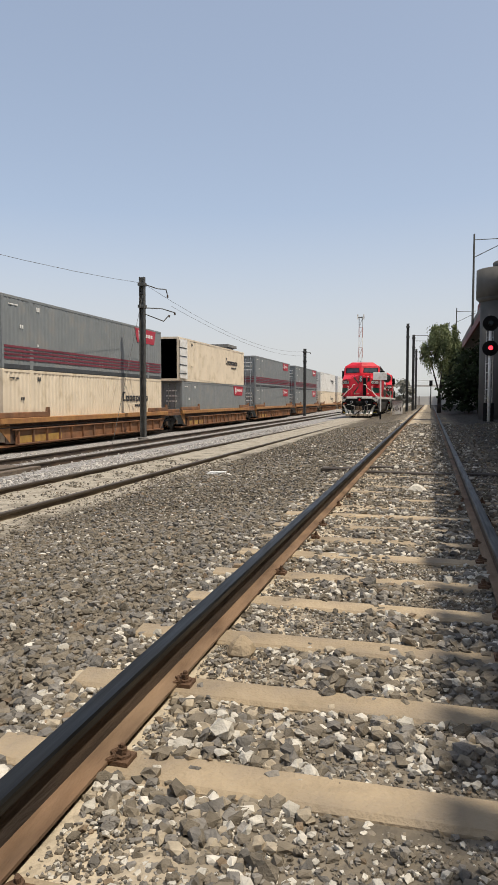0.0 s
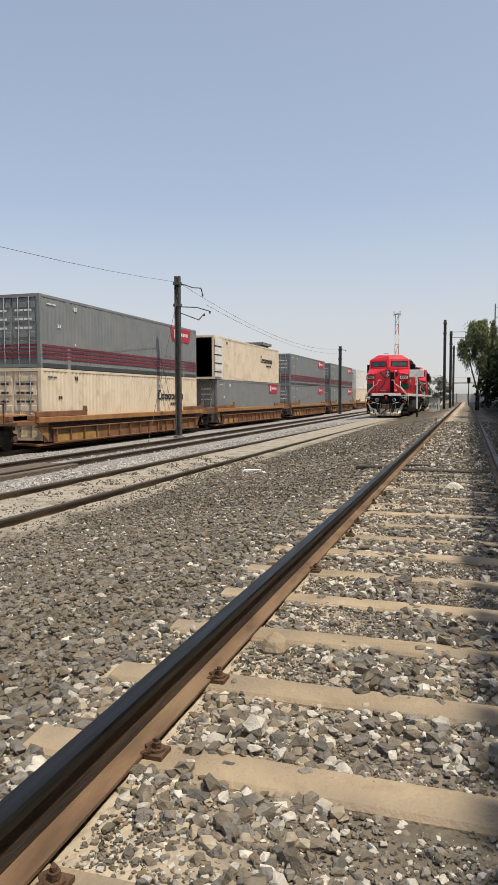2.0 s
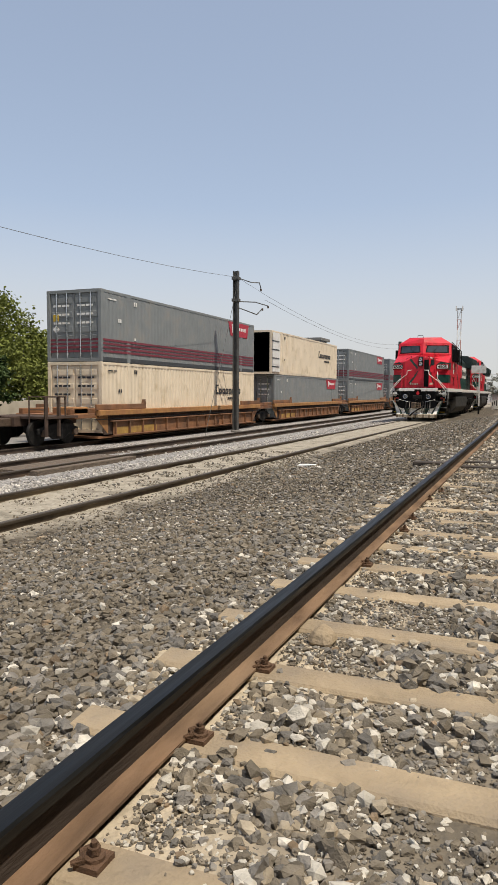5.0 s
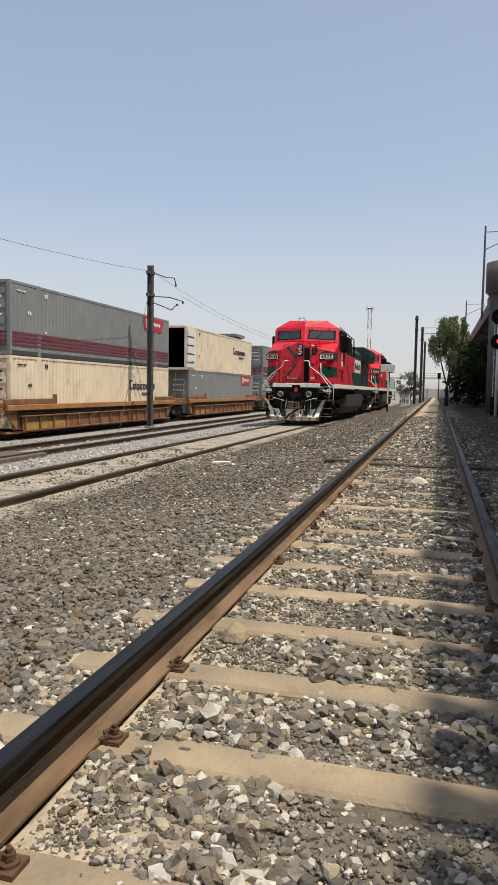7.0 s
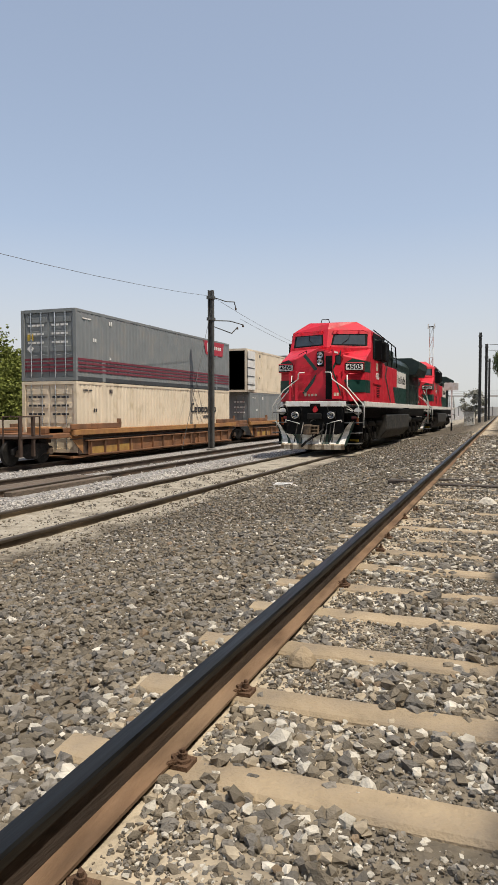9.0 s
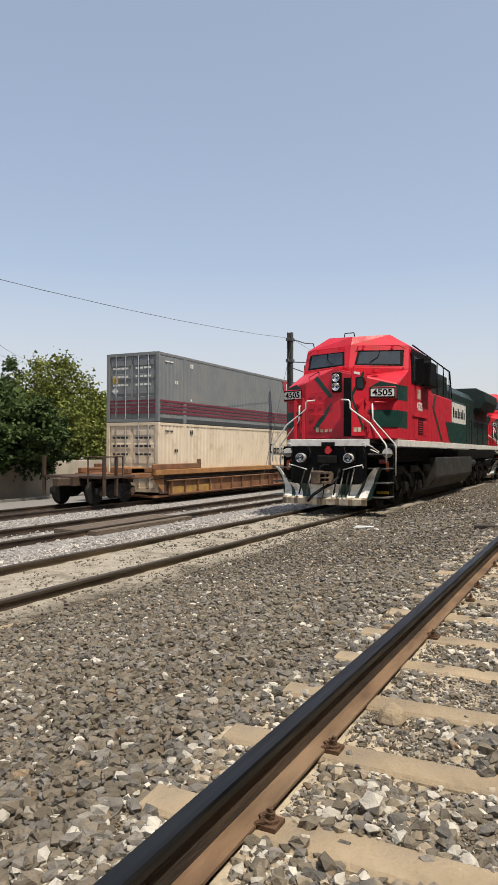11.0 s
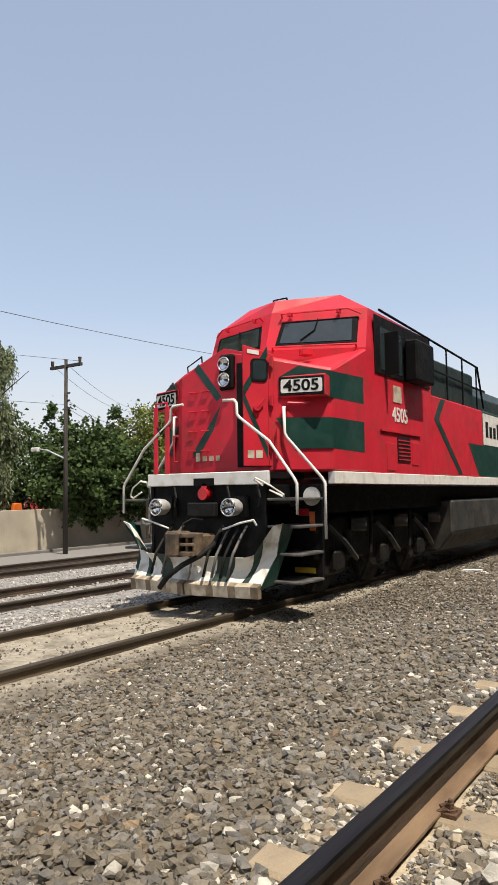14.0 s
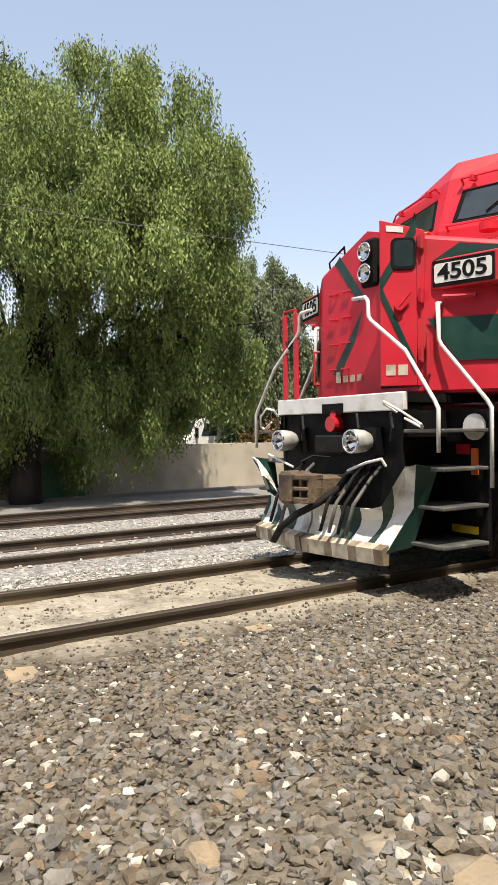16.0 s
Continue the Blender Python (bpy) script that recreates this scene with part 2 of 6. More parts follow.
M_BROWNLIP = mat("worn_dark_lip", (0.20, 0.15, 0.10), 0.75, var=0.3, scale=8, bump=0.15, bump_scale=40, dirt=(0.40, 0.34, 0.25), dirt_amount=0.5, dirt_scale=5)
M_PWHITE = mat("plough_white", (0.76, 0.75, 0.71), 0.6, var=0.1, scale=6, bump=0.15, bump_scale=30, dirt=(0.26, 0.22, 0.17), dirt_amount=0.35, dirt_scale=4)
M_PGREEN = mat("plough_green", (0.012, 0.045, 0.036), 0.6, var=0.2, scale=4, bump=0.15, bump_scale=30, dirt=(0.07, 0.065, 0.05), dirt_amount=0.45, dirt_scale=4)
M_HOOD = mat("hood_black_green", (0.011, 0.026, 0.022), 0.5, var=0.2, scale=3, bump=0.05, bump_scale=8, dirt=(0.03, 0.04, 0.035), dirt_amount=0.35)


# ---- ground and tracks ----
def track_mid(y):
    """Centre line and rail height of the loco's track."""
    return (-6.13 - 0.0148 * y + 0.000577 * y * y - 4.62e-6 * y ** 3, -0.31 - 0.0027 * y)


def smooth(a, b, x):
    t = min(1.0, max(0.0, (x - a) / (b - a)))
    return t * t * (3 - 2 * t)


PROFILE = [(-4000, -1.15), (-60, -1.15), (-24, -1.12), (-18.6, -1.0), (-15.4, -0.96), (-13, -0.88), (-11.9, -0.73), (-9.4, -0.70),
           (-7.5, -0.50), (-7.05, -0.44), (-6.3, -0.45), (-5.3, -0.44), (-4.7, -0.49), (-4.0, -0.40), (-1.9, -0.07), (-1.5, -0.022), (-1.0, -0.014), (0.4, -0.014), (0.9, -0.02),
           (1.3, -0.05), (2.6, 0.06), (4, 0.1), (60, 0.1), (4000, 0.0)]


def ground_z(x, y, rough=True):
    far = smooth(60, 140, y)
    z = np.interp(x, [p[0] for p in PROFILE], [p[1] for p in PROFILE])
    z = z * (1 - far) + far * -0.55
    if rough and -9 < x < 1.5 and -3 < y < 40:
        z += 0.016 * noise.noise((x * 2.2, y * 2.2, 0)) + 0.012 * noise.noise((x * 7, y * 7, 3))
    return z


def spaced(stops):
    out = []
    for (a, b, st) in stops:
        n = max(1, round((b - a) / st))
        out += [a + (b - a) * i / n for i in range(n)]
    return out + [stops[-1][1]]


def mat_ground():
    m = mat("ground_soil", (0.185, 0.158, 0.122), 0.95, var=0.3, scale=3, bump=0.9, bump_scale=26, spec=0.15)
    nt = m.node_tree
    N, L = nt.nodes, nt.links
    b = N["Principled BSDF"]
    src = b.inputs["Base Color"].links[0].from_socket
    tc = N.new("ShaderNodeTexCoord")
    sx = N.new("ShaderNodeSeparateXYZ")
    L.new(tc.outputs["Object"], sx.inputs[0])
    wob = N.new("ShaderNodeTexNoise")
    wob.inputs["Scale"].default_value, wob.inputs["Detail"].default_value = 1.3, 7
    L.new(tc.outputs["Object"], wob.inputs[0])
    w2 = N.new("ShaderNodeMath")
    w2.operation = "MULTIPLY_ADD"
    w2.inputs[1].default_value, w2.inputs[2].default_value = 1.5, -0.75
    L.new(wob.outputs[0], w2.inputs[0])
    xx = N.new("ShaderNodeMath")
    L.new(sx.outputs[0], xx.inputs[0])
    L.new(w2.outputs[0], xx.inputs[1])

    def band(lo, hi, soft):
        a = N.new("ShaderNodeMapRange")
        a.inputs[1].default_value, a.inputs[2].default_value = lo - soft, lo + soft
        c = N.new("ShaderNodeMapRange")
        c.inputs[1].default_value, c.inputs[2].default_value, c.inputs[3].default_value, c.inputs[4].default_value = hi - soft, hi + soft, 1, 0
        L.new(xx.outputs[0], a.inputs[0])
        L.new(xx.outputs[0], c.inputs[0])
        k = N.new("ShaderNodeMath")
        k.operation = "MULTIPLY"
        L.new(a.outputs[0], k.inputs[0])
        L.new(c.outputs[0], k.inputs[1])
        return k.outputs[0]

    vor = N.new("ShaderNodeTexVoronoi")
    vor.inputs["Scale"].default_value = 17
    L.new(tc.outputs["Object"], vor.inputs[0])

    def tint(dark, light):
        x = N.new("ShaderNodeMix")
        x.data_type = "RGBA"
        x.inputs[6].default_value, x.inputs[7].default_value = (*dark, 1), (*light, 1)
        sp = N.new("ShaderNodeSeparateColor")
        L.new(vor.outputs["Color"], sp.inputs[0])
        L.new(sp.outputs[0], x.inputs[0])
        return x.outputs[2]

    def over(fac, base, top):
        x = N.new("ShaderNodeMix")
        x.data_type = "RGBA"
        L.new(fac, x.inputs[0])
        L.new(base, x.inputs[6])
        if isinstance(top, tuple):
            x.inputs[7].default_value = (*top, 1)
        else:
            L.new(top, x.inputs[7])
        return x.outputs[2]

    # soil under the ballast darkened to paint the shade in the gaps between stones
    col = over(band(-60, -2.0, 0.3), src, tint((0.055, 0.046, 0.036), (0.16, 0.136, 0.105)))
    # right of the track the viaduct's shade is put into the soil colour
    col = over(band(1.3, 4000, 0.3), col, tint((0.03, 0.027, 0.024), (0.085, 0.076, 0.065)))
    col = over(band(-60, -7.3, 0.25), col, tint((0.15, 0.142, 0.135), (0.40, 0.385, 0.37)))
    pt = N.new("ShaderNodeTexNoise")
    pt.inputs["Scale"].default_value, pt.inputs["Detail"].default_value = 2.6, 9
    L.new(tc.outputs["Object"], pt.inputs[0])
    pr = N.new("ShaderNodeMapRange")
    pr.inputs[1].default_value, pr.inputs[2].default_value, pr.inputs[3].default_value, pr.inputs[4].default_value = 0.36, 0.52, 0.55, 1.0
    L.new(pt.outputs[0], pr.inputs[0])
    pm = N.new("ShaderNodeMath")
    pm.operation = "MULTIPLY"
    L.new(band(-7.3, -5.05, 0.25), pm.inputs[0])
    L.new(pr.outputs[0], pm.inputs[1])
    col = over(pm.outputs[0], col, tint((0.30, 0.267, 0.213), (0.405, 0.365, 0.30)))
    pn = N.new("ShaderNodeMath")
    pn.operation = "MULTIPLY"
    L.new(band(-1.35, -0.62, 0.12), pn.inputs[0])
    L.new(pr.outputs[0], pn.inputs[1])
    col = over(pn.outputs[0], col, (0.50, 0.42, 0.31))
    col = over(band(-4000, -18.4, 0.4), col, (0.235, 0.225, 0.215))
    L.new(col, b.inputs["Base Color"])
    bp = b.inputs["Normal"].links[0].from_node
    mxh = N.new("ShaderNodeMath")
    L.new(bp.inputs["Height"].links[0].from_socket, mxh.inputs[0])
    inv = N.new("ShaderNodeMath")
    inv.operation = "MULTIPLY"
    inv.inputs[1].default_value = -1.2
    L.new(vor.outputs["Distance"], inv.inputs[0])
    L.new(inv.outputs[0], mxh.inputs[1])
    L.new(mxh.outputs[0], bp.inputs["Height"])
    return m


xs = spaced([(-4000, -300, 600), (-300, -60, 40), (-60, -24, 6), (-24, -9, 0.5), (-9, 1.6, 0.14), (1.6, 6, 0.6), (6, 60, 9), (60, 300, 60), (300, 4000, 700)])
ys = spaced([(-400, -20, 60), (-20, -2, 2), (-2, 16, 0.16), (16, 40, 0.6), (40, 160, 4), (160, 400, 40), (400, 4500, 700)])
gv = [(x, y, ground_z(x, y)) for y in ys for x in xs]
nx = len(xs)
gf = [(j * nx + i, j * nx + i + 1, (j + 1) * nx + i + 1, (j + 1) * nx + i) for j in range(len(ys) - 1) for i in range(nx - 1)]
gm = bpy.data.meshes.new("ground")
gm.from_pydata(gv, [], gf)
gm.materials.append(mat_ground())
for pl in gm.polygons:
    pl.use_smooth = True
ground = tagged(new("ground", gm), "stony railway ground of brown soil, sand and grey gravel", "ground", kind="structure")

RAIL_PROF = [(-0.070, -0.168), (0.070, -0.168), (0.070, -0.157), (0.012, -0.140), (0.009, -0.045), (0.036, -0.034), (0.037, -0.008), (0.030, 0.0),
             (-0.030, 0.0), (-0.037, -0.008), (-0.036, -0.034), (-0.009, -0.045), (-0.012, -0.140), (-0.070, -0.157)]


def rail(pts, name, label, top_mat=None, side_mat=None, foot_mat=None):
    """A rail along points (x, y, z of its running surface)."""
    v, f, mats = [], [], []
    n = len(RAIL_PROF)
    for i, (x, y, z) in enumerate(pts):
        a, b = pts[max(0, i - 1)], pts[min(len(pts) - 1, i + 1)]
        d = Vector((b[0] - a[0], b[1] - a[1], 0)).normalized()
        r = Vector((d.y, -d.x, 0))
        v += [(x + r.x * px, y + r.y * px, z + pz) for px, pz in RAIL_PROF]
    for i in range(len(pts) - 1):
        for k in range(n):
            f.append((i * n + k, i * n + (k + 1) % n, (i + 1) * n + (k + 1) % n, (i + 1) * n + k))
            mats.append(1 if k in (5, 6, 7, 8, 9) else 2 if k in (1, 2, 12, 13) else 0)
    f += [tuple(range(n)), tuple(range((len(pts) - 1) * n, len(pts) * n))[::-1]]
    mats += [0, 0]
    me = bpy.data.meshes.new(name)
    me.from_pydata(v, [], f)
    bm = bmesh.new()
    bm.from_mesh(me)
    bmesh.ops.recalc_face_normals(bm, faces=bm.faces)
    bm.to_mesh(me)
    bm.free()
    me.materials.append(side_mat or M_RAIL)
    me.materials.append(top_mat or M_RAILTOP)
    me.materials.append(foot_mat or M_FOOT)
    me.polygons.foreach_set("material_index", mats)
    return tagged(new(name, me), label, "rail", "railway rails", "structure")


XL, XR = -1.042, 0.463
rail([(XL, y, 0.18) for y in (-8, 0, 10, 40, 130)], "rail", "worn dark steel rail with rusty foot on concrete sleepers")
rail([(XR, y, 0.18) for y in (-8, 0, 10, 40, 130)], "rail", "worn dark steel rail with rusty foot on concrete sleepers")
tys = [-30 + 5 * i for i in range(40)]
for side in (0.7525, -0.7525):
    rail([(track_mid(max(0, y))[0] + side, y, track_mid(max(0, y))[1]) for y in tys], "rail", "rusty brown rail half sunk in pale sand", M_RAILTOP2, M_RAIL2)


def mid3(y):
    return -10.95 + 0.0 * y


for side in (0.7525, -0.7525):
    rail([(mid3(y) + side, y, -0.56) for y in (-40, 0, 30, 80, 160)], "rail", "dark rail on grey gravel siding", M_RAILTOP2, M_RAIL, M_RAIL)
for side in (0.7525, -0.7525):
    rail([(-16.95 + side, y, -0.80) for y in (-40, 0, 30, 80, 300)], "rail", "dark rail under the standing container train", M_RAILTOP2, M_RAIL, M_RAIL)


# ---- locomotives ----
def rail_handle(pts, parent, name="handrail", material=None, r=0.022):
    return part(name, MB().tube(pts, r, 8), material or M_WHITE, parent, smooth=True)


def facet_point(u, z, off=0.0):
    """A point on the slanted side of the nose: u from 0 at the front corner to 1 at the cab."""
    a, b = Vector((0.84, 0.48, 0)), Vector((1.55, 0.98, 0))
    d = (b - a)
    n = Vector((d.y, -d.x, 0)).normalized()
    return a + d * u + n * off + Vector((0, 0, z))


def lamp_dish(parent, c, r, depth=0.07):
    """A round lamp that looks towards -y: a concave reflector with its bulb."""
    c = Vector(c)
    n = 20
    rings = [(r, 0.0), (r * 0.86, depth * 0.45), (r * 0.55, depth * 0.8), (r * 0.2, depth)]
    v = [(c.x + rr * math.cos(2 * math.pi * i / n), c.y + d, c.z + rr * math.sin(2 * math.pi * i / n)) for rr, d in rings for i in range(n)]
    f = [(k * n + i, k * n + (i + 1) % n, (k + 1) * n + (i + 1) % n, (k + 1) * n + i) for k in range(3) for i in range(n)] + [tuple(range(3 * n, 4 * n))]
    dish = part("reflector", MB().add(v, f), M_LENS, parent, "bright concave lamp reflector")
    part("bulb", MB().cyl((c.x, c.y + depth, c.z), (c.x, c.y + depth * 0.35, c.z), r * 0.13, 10), M_GLASS, dish)
    mb = MB()
    mb.tube([(c.x + r * 1.04 * math.cos(2 * math.pi * i / n), c.y, c.z + r * 1.04 * math.sin(2 * math.pi * i / n)) for i in range(n + 1)], r * 0.10, 6)
    part("bezel", mb, M_CHROME, dish, smooth=True)
    return dish


def make_loco():
    lo = thing("locomotive", "red and green diesel freight locomotive with white striped plough, on rails", "locomotive")
    # nose: flat front, slanted sides, sloping top
    lower = [(-0.84, 0.48), (0.0, 0.46), (0.84, 0.48), (1.55, 0.98), (1.55, 2.2), (-1.55, 2.2), (-1.55, 0.98)]
    upper = [(-0.84, 0.52, 3.42), (0.0, 0.52, 3.74), (0.84, 0.52, 3.52), (1.55, 1.02, 3.36), (1.55, 2.2, 3.86), (-1.55, 2.2, 3.86), (-1.55, 1.02, 3.36)]
    part("nose", MB().loft([(x, y, 1.9) for x, y in lower], upper), M_RED, lo, "red painted nose", bev=0.03)
    # cab: V-shaped windscreen wall leaning back, chamfered roof
    rings = [[(-1.55, 2.15, 1.9), (0, 1.65, 1.9), (1.55, 2.15, 1.9), (1.55, 5.0, 1.9), (-1.55, 5.0, 1.9)],
             [(-1.55, 2.15, 3.86), (0, 1.65, 3.92), (1.55, 2.15, 3.86), (1.55, 5.0, 3.86), (-1.55, 5.0, 3.86)],
             [(-1.50, 2.36, 4.54), (0, 1.86, 4.58), (1.50, 2.36, 4.54), (1.50, 5.0, 4.50), (-1.50, 5.0, 4.50)],
             [(-0.90, 2.55, 4.92), (0, 2.00, 4.82), (0.90, 2.60, 4.91), (0.90, 5.0, 4.90), (-0.90, 5.0, 4.90)]]
    cab = MB().add([p for ring in rings for p in ring],
                   [(k * 5 + i, k * 5 + (i + 1) % 5, k * 5 + 5 + (i + 1) % 5, k * 5 + 5 + i) for k in range(3) for i in range(5)] + [(4, 3, 2, 1, 0), (15, 16, 17), (15, 17, 18, 19)])
    part("cab", cab, M_RED, lo, "red cab with chamfered roof")

    def wp(sx, u, z, off=0.0):
        """A point on the windscreen wall: u from 0 at the middle to 1 at the outer edge."""
        w = (z - 3.88) / 0.66
        p = Vector((sx * 1.53 * u, 1.65 + 0.5 * u + 0.21 * w, z))
        return p + Vector((sx * 0.29, -0.88, 0.33)).normalized() * off
    for sx in (-1, 1):
        q = [wp(sx, 0.07, 3.95, 0.012), wp(sx, 0.93, 3.92, 0.012), wp(sx, 0.91, 4.42, 0.012), wp(sx, 0.11, 4.42, 0.012)]
        fr = part("windscreen", MB().loft(q, [p + Vector((0, 0.1, -0.03)) for p in q]), M_BLACK, lo, "black rubber windscreen frame", bev=0.03)
        q = [wp(sx, 0.135, 4.02, 0.018), wp(sx, 0.865, 3.99, 0.018), wp(sx, 0.845, 4.36, 0.018), wp(sx, 0.165, 4.36, 0.018)]
        part("pane", MB().loft(q, [p + Vector((0, 0.02, 0)) for p in q]), M_GLASS, fr, "dark glass pane")
        part("wiper", MB().tube([wp(sx, 0.5, 4.40, 0.03), wp(sx, 0.48, 4.2, 0.035), wp(sx, 0.35, 4.04, 0.035)], 0.010, 5), M_BLACK, fr)
        part("rain_rail", MB().tube([wp(sx, 0.12, 4.47), wp(sx, 0.12, 4.50, 0.09), wp(sx, 0.80, 4.50, 0.09), wp(sx, 0.93, 4.42, 0.04)], 0.014, 6), M_RED, lo)
        part("lamp_bracket", MB().box(sx * 0.35 - 0.022, sx * 0.35 + 0.022, 1.82, 1.92, 4.47, 4.53), M_RED, lo)
        part("lamp_bracket", MB().box(sx * 1.1 - 0.022, sx * 1.1 + 0.022, 2.08, 2.18, 4.47, 4.53), M_RED, lo)
        part("grab_iron", MB().tube([wp(sx, 0.08, 3.9), wp(sx, 0.08, 3.92, 0.09), wp(sx, 0.92, 3.88, 0.09), wp(sx, 0.92, 3.88)], 0.014, 6), M_RED, lo)
        part("wiper_motor", MB().cyl((sx * 0.78, 1.62, 3.74), (sx * 0.78, 1.62, 3.83), 0.11, 14), M_RED, lo)
    part("horn_bracket", MB().tube([(-0.48, 2.65, 4.9), (-0.45, 2.65, 5.05), (-0.18, 2.65, 5.05), (-0.14, 2.65, 4.9)], 0.014, 6), M_BLACK, lo)
    # headlights and door in the nose front
    hl = part("headlight_housing", MB().box(-0.06, 0.20, 0.445, 0.6, 3.13, 3.66), M_BLACK, lo, "black headlight housing", bev=0.03)
    for z in (3.275, 3.51):
        lamp_dish(lo, (0.07, 0.40, z), 0.095, 0.045)
    # no real opening: a black panel on the nose paints the doorway's dark inside
    part("door_opening", MB().box(0.27, 0.82, 0.452, 0.5, 1.98, 3.50), M_BLACK, lo, "black panel painting the unlit nose doorway")
    # the door stands half open: v runs from its free edge to its hinges
    dn = Vector((0.36, -0.28, 0)).normalized()

    def dp(v, z, off=0.0):
        return Vector((0.59 + 0.28 * v, 0.16 + 0.36 * v, z)) + dn * off
    q = [dp(0, 1.98), dp(1, 1.98), dp(1, 3.57), dp(0, 3.69)]
    door = part("nose_door", MB().loft(q, [p - dn * 0.035 for p in q]), M_RED, lo, "red nose door standing open", bev=0.006)
    for (va, za, vb, zb) in ((0.0, 3.02, 0.80, 3.62), (0.0, 2.96, 0.78, 2.16)):
        A, B = dp(va, za, 0.002), dp(vb, zb, 0.002)
        n = Vector((0, 0, 0.075))
        part("green_stripe", MB().slab([A + n, A - n, B - n, B + n], 0.003), M_GREEN, door)
    for i in range(2):
        q = [dp(0.12 + 0.27 * i, 2.09, 0.002), dp(0.33 + 0.27 * i, 2.09, 0.002), dp(0.33 + 0.27 * i, 2.20, 0.002), dp(0.12 + 0.27 * i, 2.20, 0.002)]
        part("lettering_bar", MB().slab(q, 0.003), M_LIP, door)
    part("latch", MB().cyl(dp(0.42, 2.80), dp(0.42, 2.80, 0.05), 0.05, 10).cyl(dp(0.42, 2.80, 0.045), dp(0.66, 2.93, 0.055), 0.012, 6), M_RED, door)
    q = [dp(0.14, 3.57, 0.002), dp(0.52, 3.55, 0.002), dp(0.52, 3.61, 0.002), dp(0.14, 3.63, 0.002)]
    part("notice_plate", MB().slab(q, 0.004), M_WHITE, door)
    for z in (2.3, 2.9, 3.45):
        part("hinge", MB().box(0.845, 0.885, 0.44, 0.50, z - 0.06, z + 0.06).cyl((0.885, 0.455, z - 0.08), (0.885, 0.455, z + 0.08), 0.016, 8), M_RED, door)
    # ladder rungs on the front
    for sx in (-0.58, -0.34):
        for z in (2.25, 2.55, 2.85, 3.15):
            part("rung", MB().tube([(sx - 0.06, 0.51, z), (sx - 0.06, 0.445 + (z - 2) * 0.03, z), (sx + 0.06, 0.445 + (z - 2) * 0.03, z), (sx + 0.06, 0.51, z)], 0.009, 5), M_RED, lo)
    # dark green cross on the nose front
    def strip(x0, z0, x1, z1, w=0.07):
        d = Vector((x1 - x0, 0, z1 - z0)).normalized()
        n = Vector((-d.z, 0, d.x)) * w
        a, b = Vector((x0, 0.468 + (z0 - 2) * 0.03, z0)), Vector((x1, 0.468 + (z1 - 2) * 0.03, z1))
        part("green_stripe", MB().slab([a + n, b + n, b - n, a - n], 0.004), M_GREEN, lo)
    strip(-0.53, 3.55, 0.02, 2.88, 0.058)
    strip(0.02, 2.92, -0.54, 2.17, 0.058)
    for i in range(4):
        part("lettering_bar", MB().box(-0.50 + i * 0.125, -0.425 + i * 0.125, 0.454, 0.464, 2.09, 2.165 + 0.05 * (i == 0)), M_LIP, lo)
    # slanted sides: green bands, number boards, small window, handles
    for sx in (1, -1):
        def fp(u, z, off=0.0):
            p = facet_point(u, z, off)
            return Vector((p.x * sx, p.y, p.z))
        def sheet(name, pts, off, material, label="", t=0.006):
            q = [fp(u, z, off) for u, z in pts]
            if sx < 0:
                q = q[::-1]
            return part(name, MB().slab(q, -t), material, lo, label)
        sheet("green_band", [(0.30, 2.97), (1.004, 2.94), (1.004, 3.32), (0.45, 3.40), (0.14, 3.24)], 0.006, M_GREEN, "dark green band")
        sheet("green_band", [(0.08, 2.66), (1.004, 2.66), (1.004, 2.22), (0.42, 2.22)], 0.006, M_GREEN, "dark green band")
        side = [(1.552 * sx, 0.983, 3.32), (1.552 * sx, 2.02, 3.36), (1.552 * sx, 2.02, 2.95), (1.552 * sx, 0.983, 2.94)]
        part("green_band", MB().slab(side[::sx], 0.004), M_GREEN, lo)
        side = [(1.552 * sx, 0.983, 2.66), (1.552 * sx, 2.02, 2.67), (1.552 * sx, 2.02, 2.20), (1.552 * sx, 0.983, 2.22)]
        part("green_band", MB().slab(side[::sx], 0.004), M_GREEN, lo)
        # number board on a wedge box, turned more to the front than the nose side
        pa, pb = Vector((sx * 0.92, 0.55, 0)), Vector((sx * 1.57, 0.76, 0))
        d = (pb - pa).normalized() * sx
        nrm = Vector((d.y, -d.x, 0))
        def bp(x, z, off=0.0):
            return pa.lerp(pb, x) + nrm * off + Vector((0, 0, z))
        q = [bp(0, 2.95), bp(1, 2.95), bp(1, 3.26), bp(0, 3.25)]
        back = [Vector((sx * 0.95, 0.60, 2.95)), Vector((sx * 1.52, 1.0, 2.95)), Vector((sx * 1.52, 1.0, 3.26)), Vector((sx * 0.95, 0.60, 3.25))]
        board = part("number_board", MB().loft(q, back), M_RED, lo, "red box with a framed number board", bev=0.012)
        q = [bp(x, z, 0.004) for x, z in ((0.03, 2.97), (0.97, 2.97), (0.97, 3.235), (0.03, 3.235))]
        part("frame", MB().loft(q, [p + nrm * 0.012 for p in q]), M_BLACK, board, bev=0.006)
        q = [bp(x, z, 0.017) for x, z in ((0.09, 3.005), (0.91, 3.005), (0.935, 3.025), (0.935, 3.18), (0.91, 3.20), (0.09, 3.20), (0.065, 3.18), (0.065, 3.025))]
        part("plate", MB().loft(q, [p + nrm * 0.003 for p in q]), M_WHITE, board, "white plate with rounded corners")
        me = text_mesh("4505", 0.222, 0.003)
        me.materials.append(M_BLACK)
        t = new("lettering", me)
        t.parent = board
        c = bp(0.5, 3.10, 0.022)
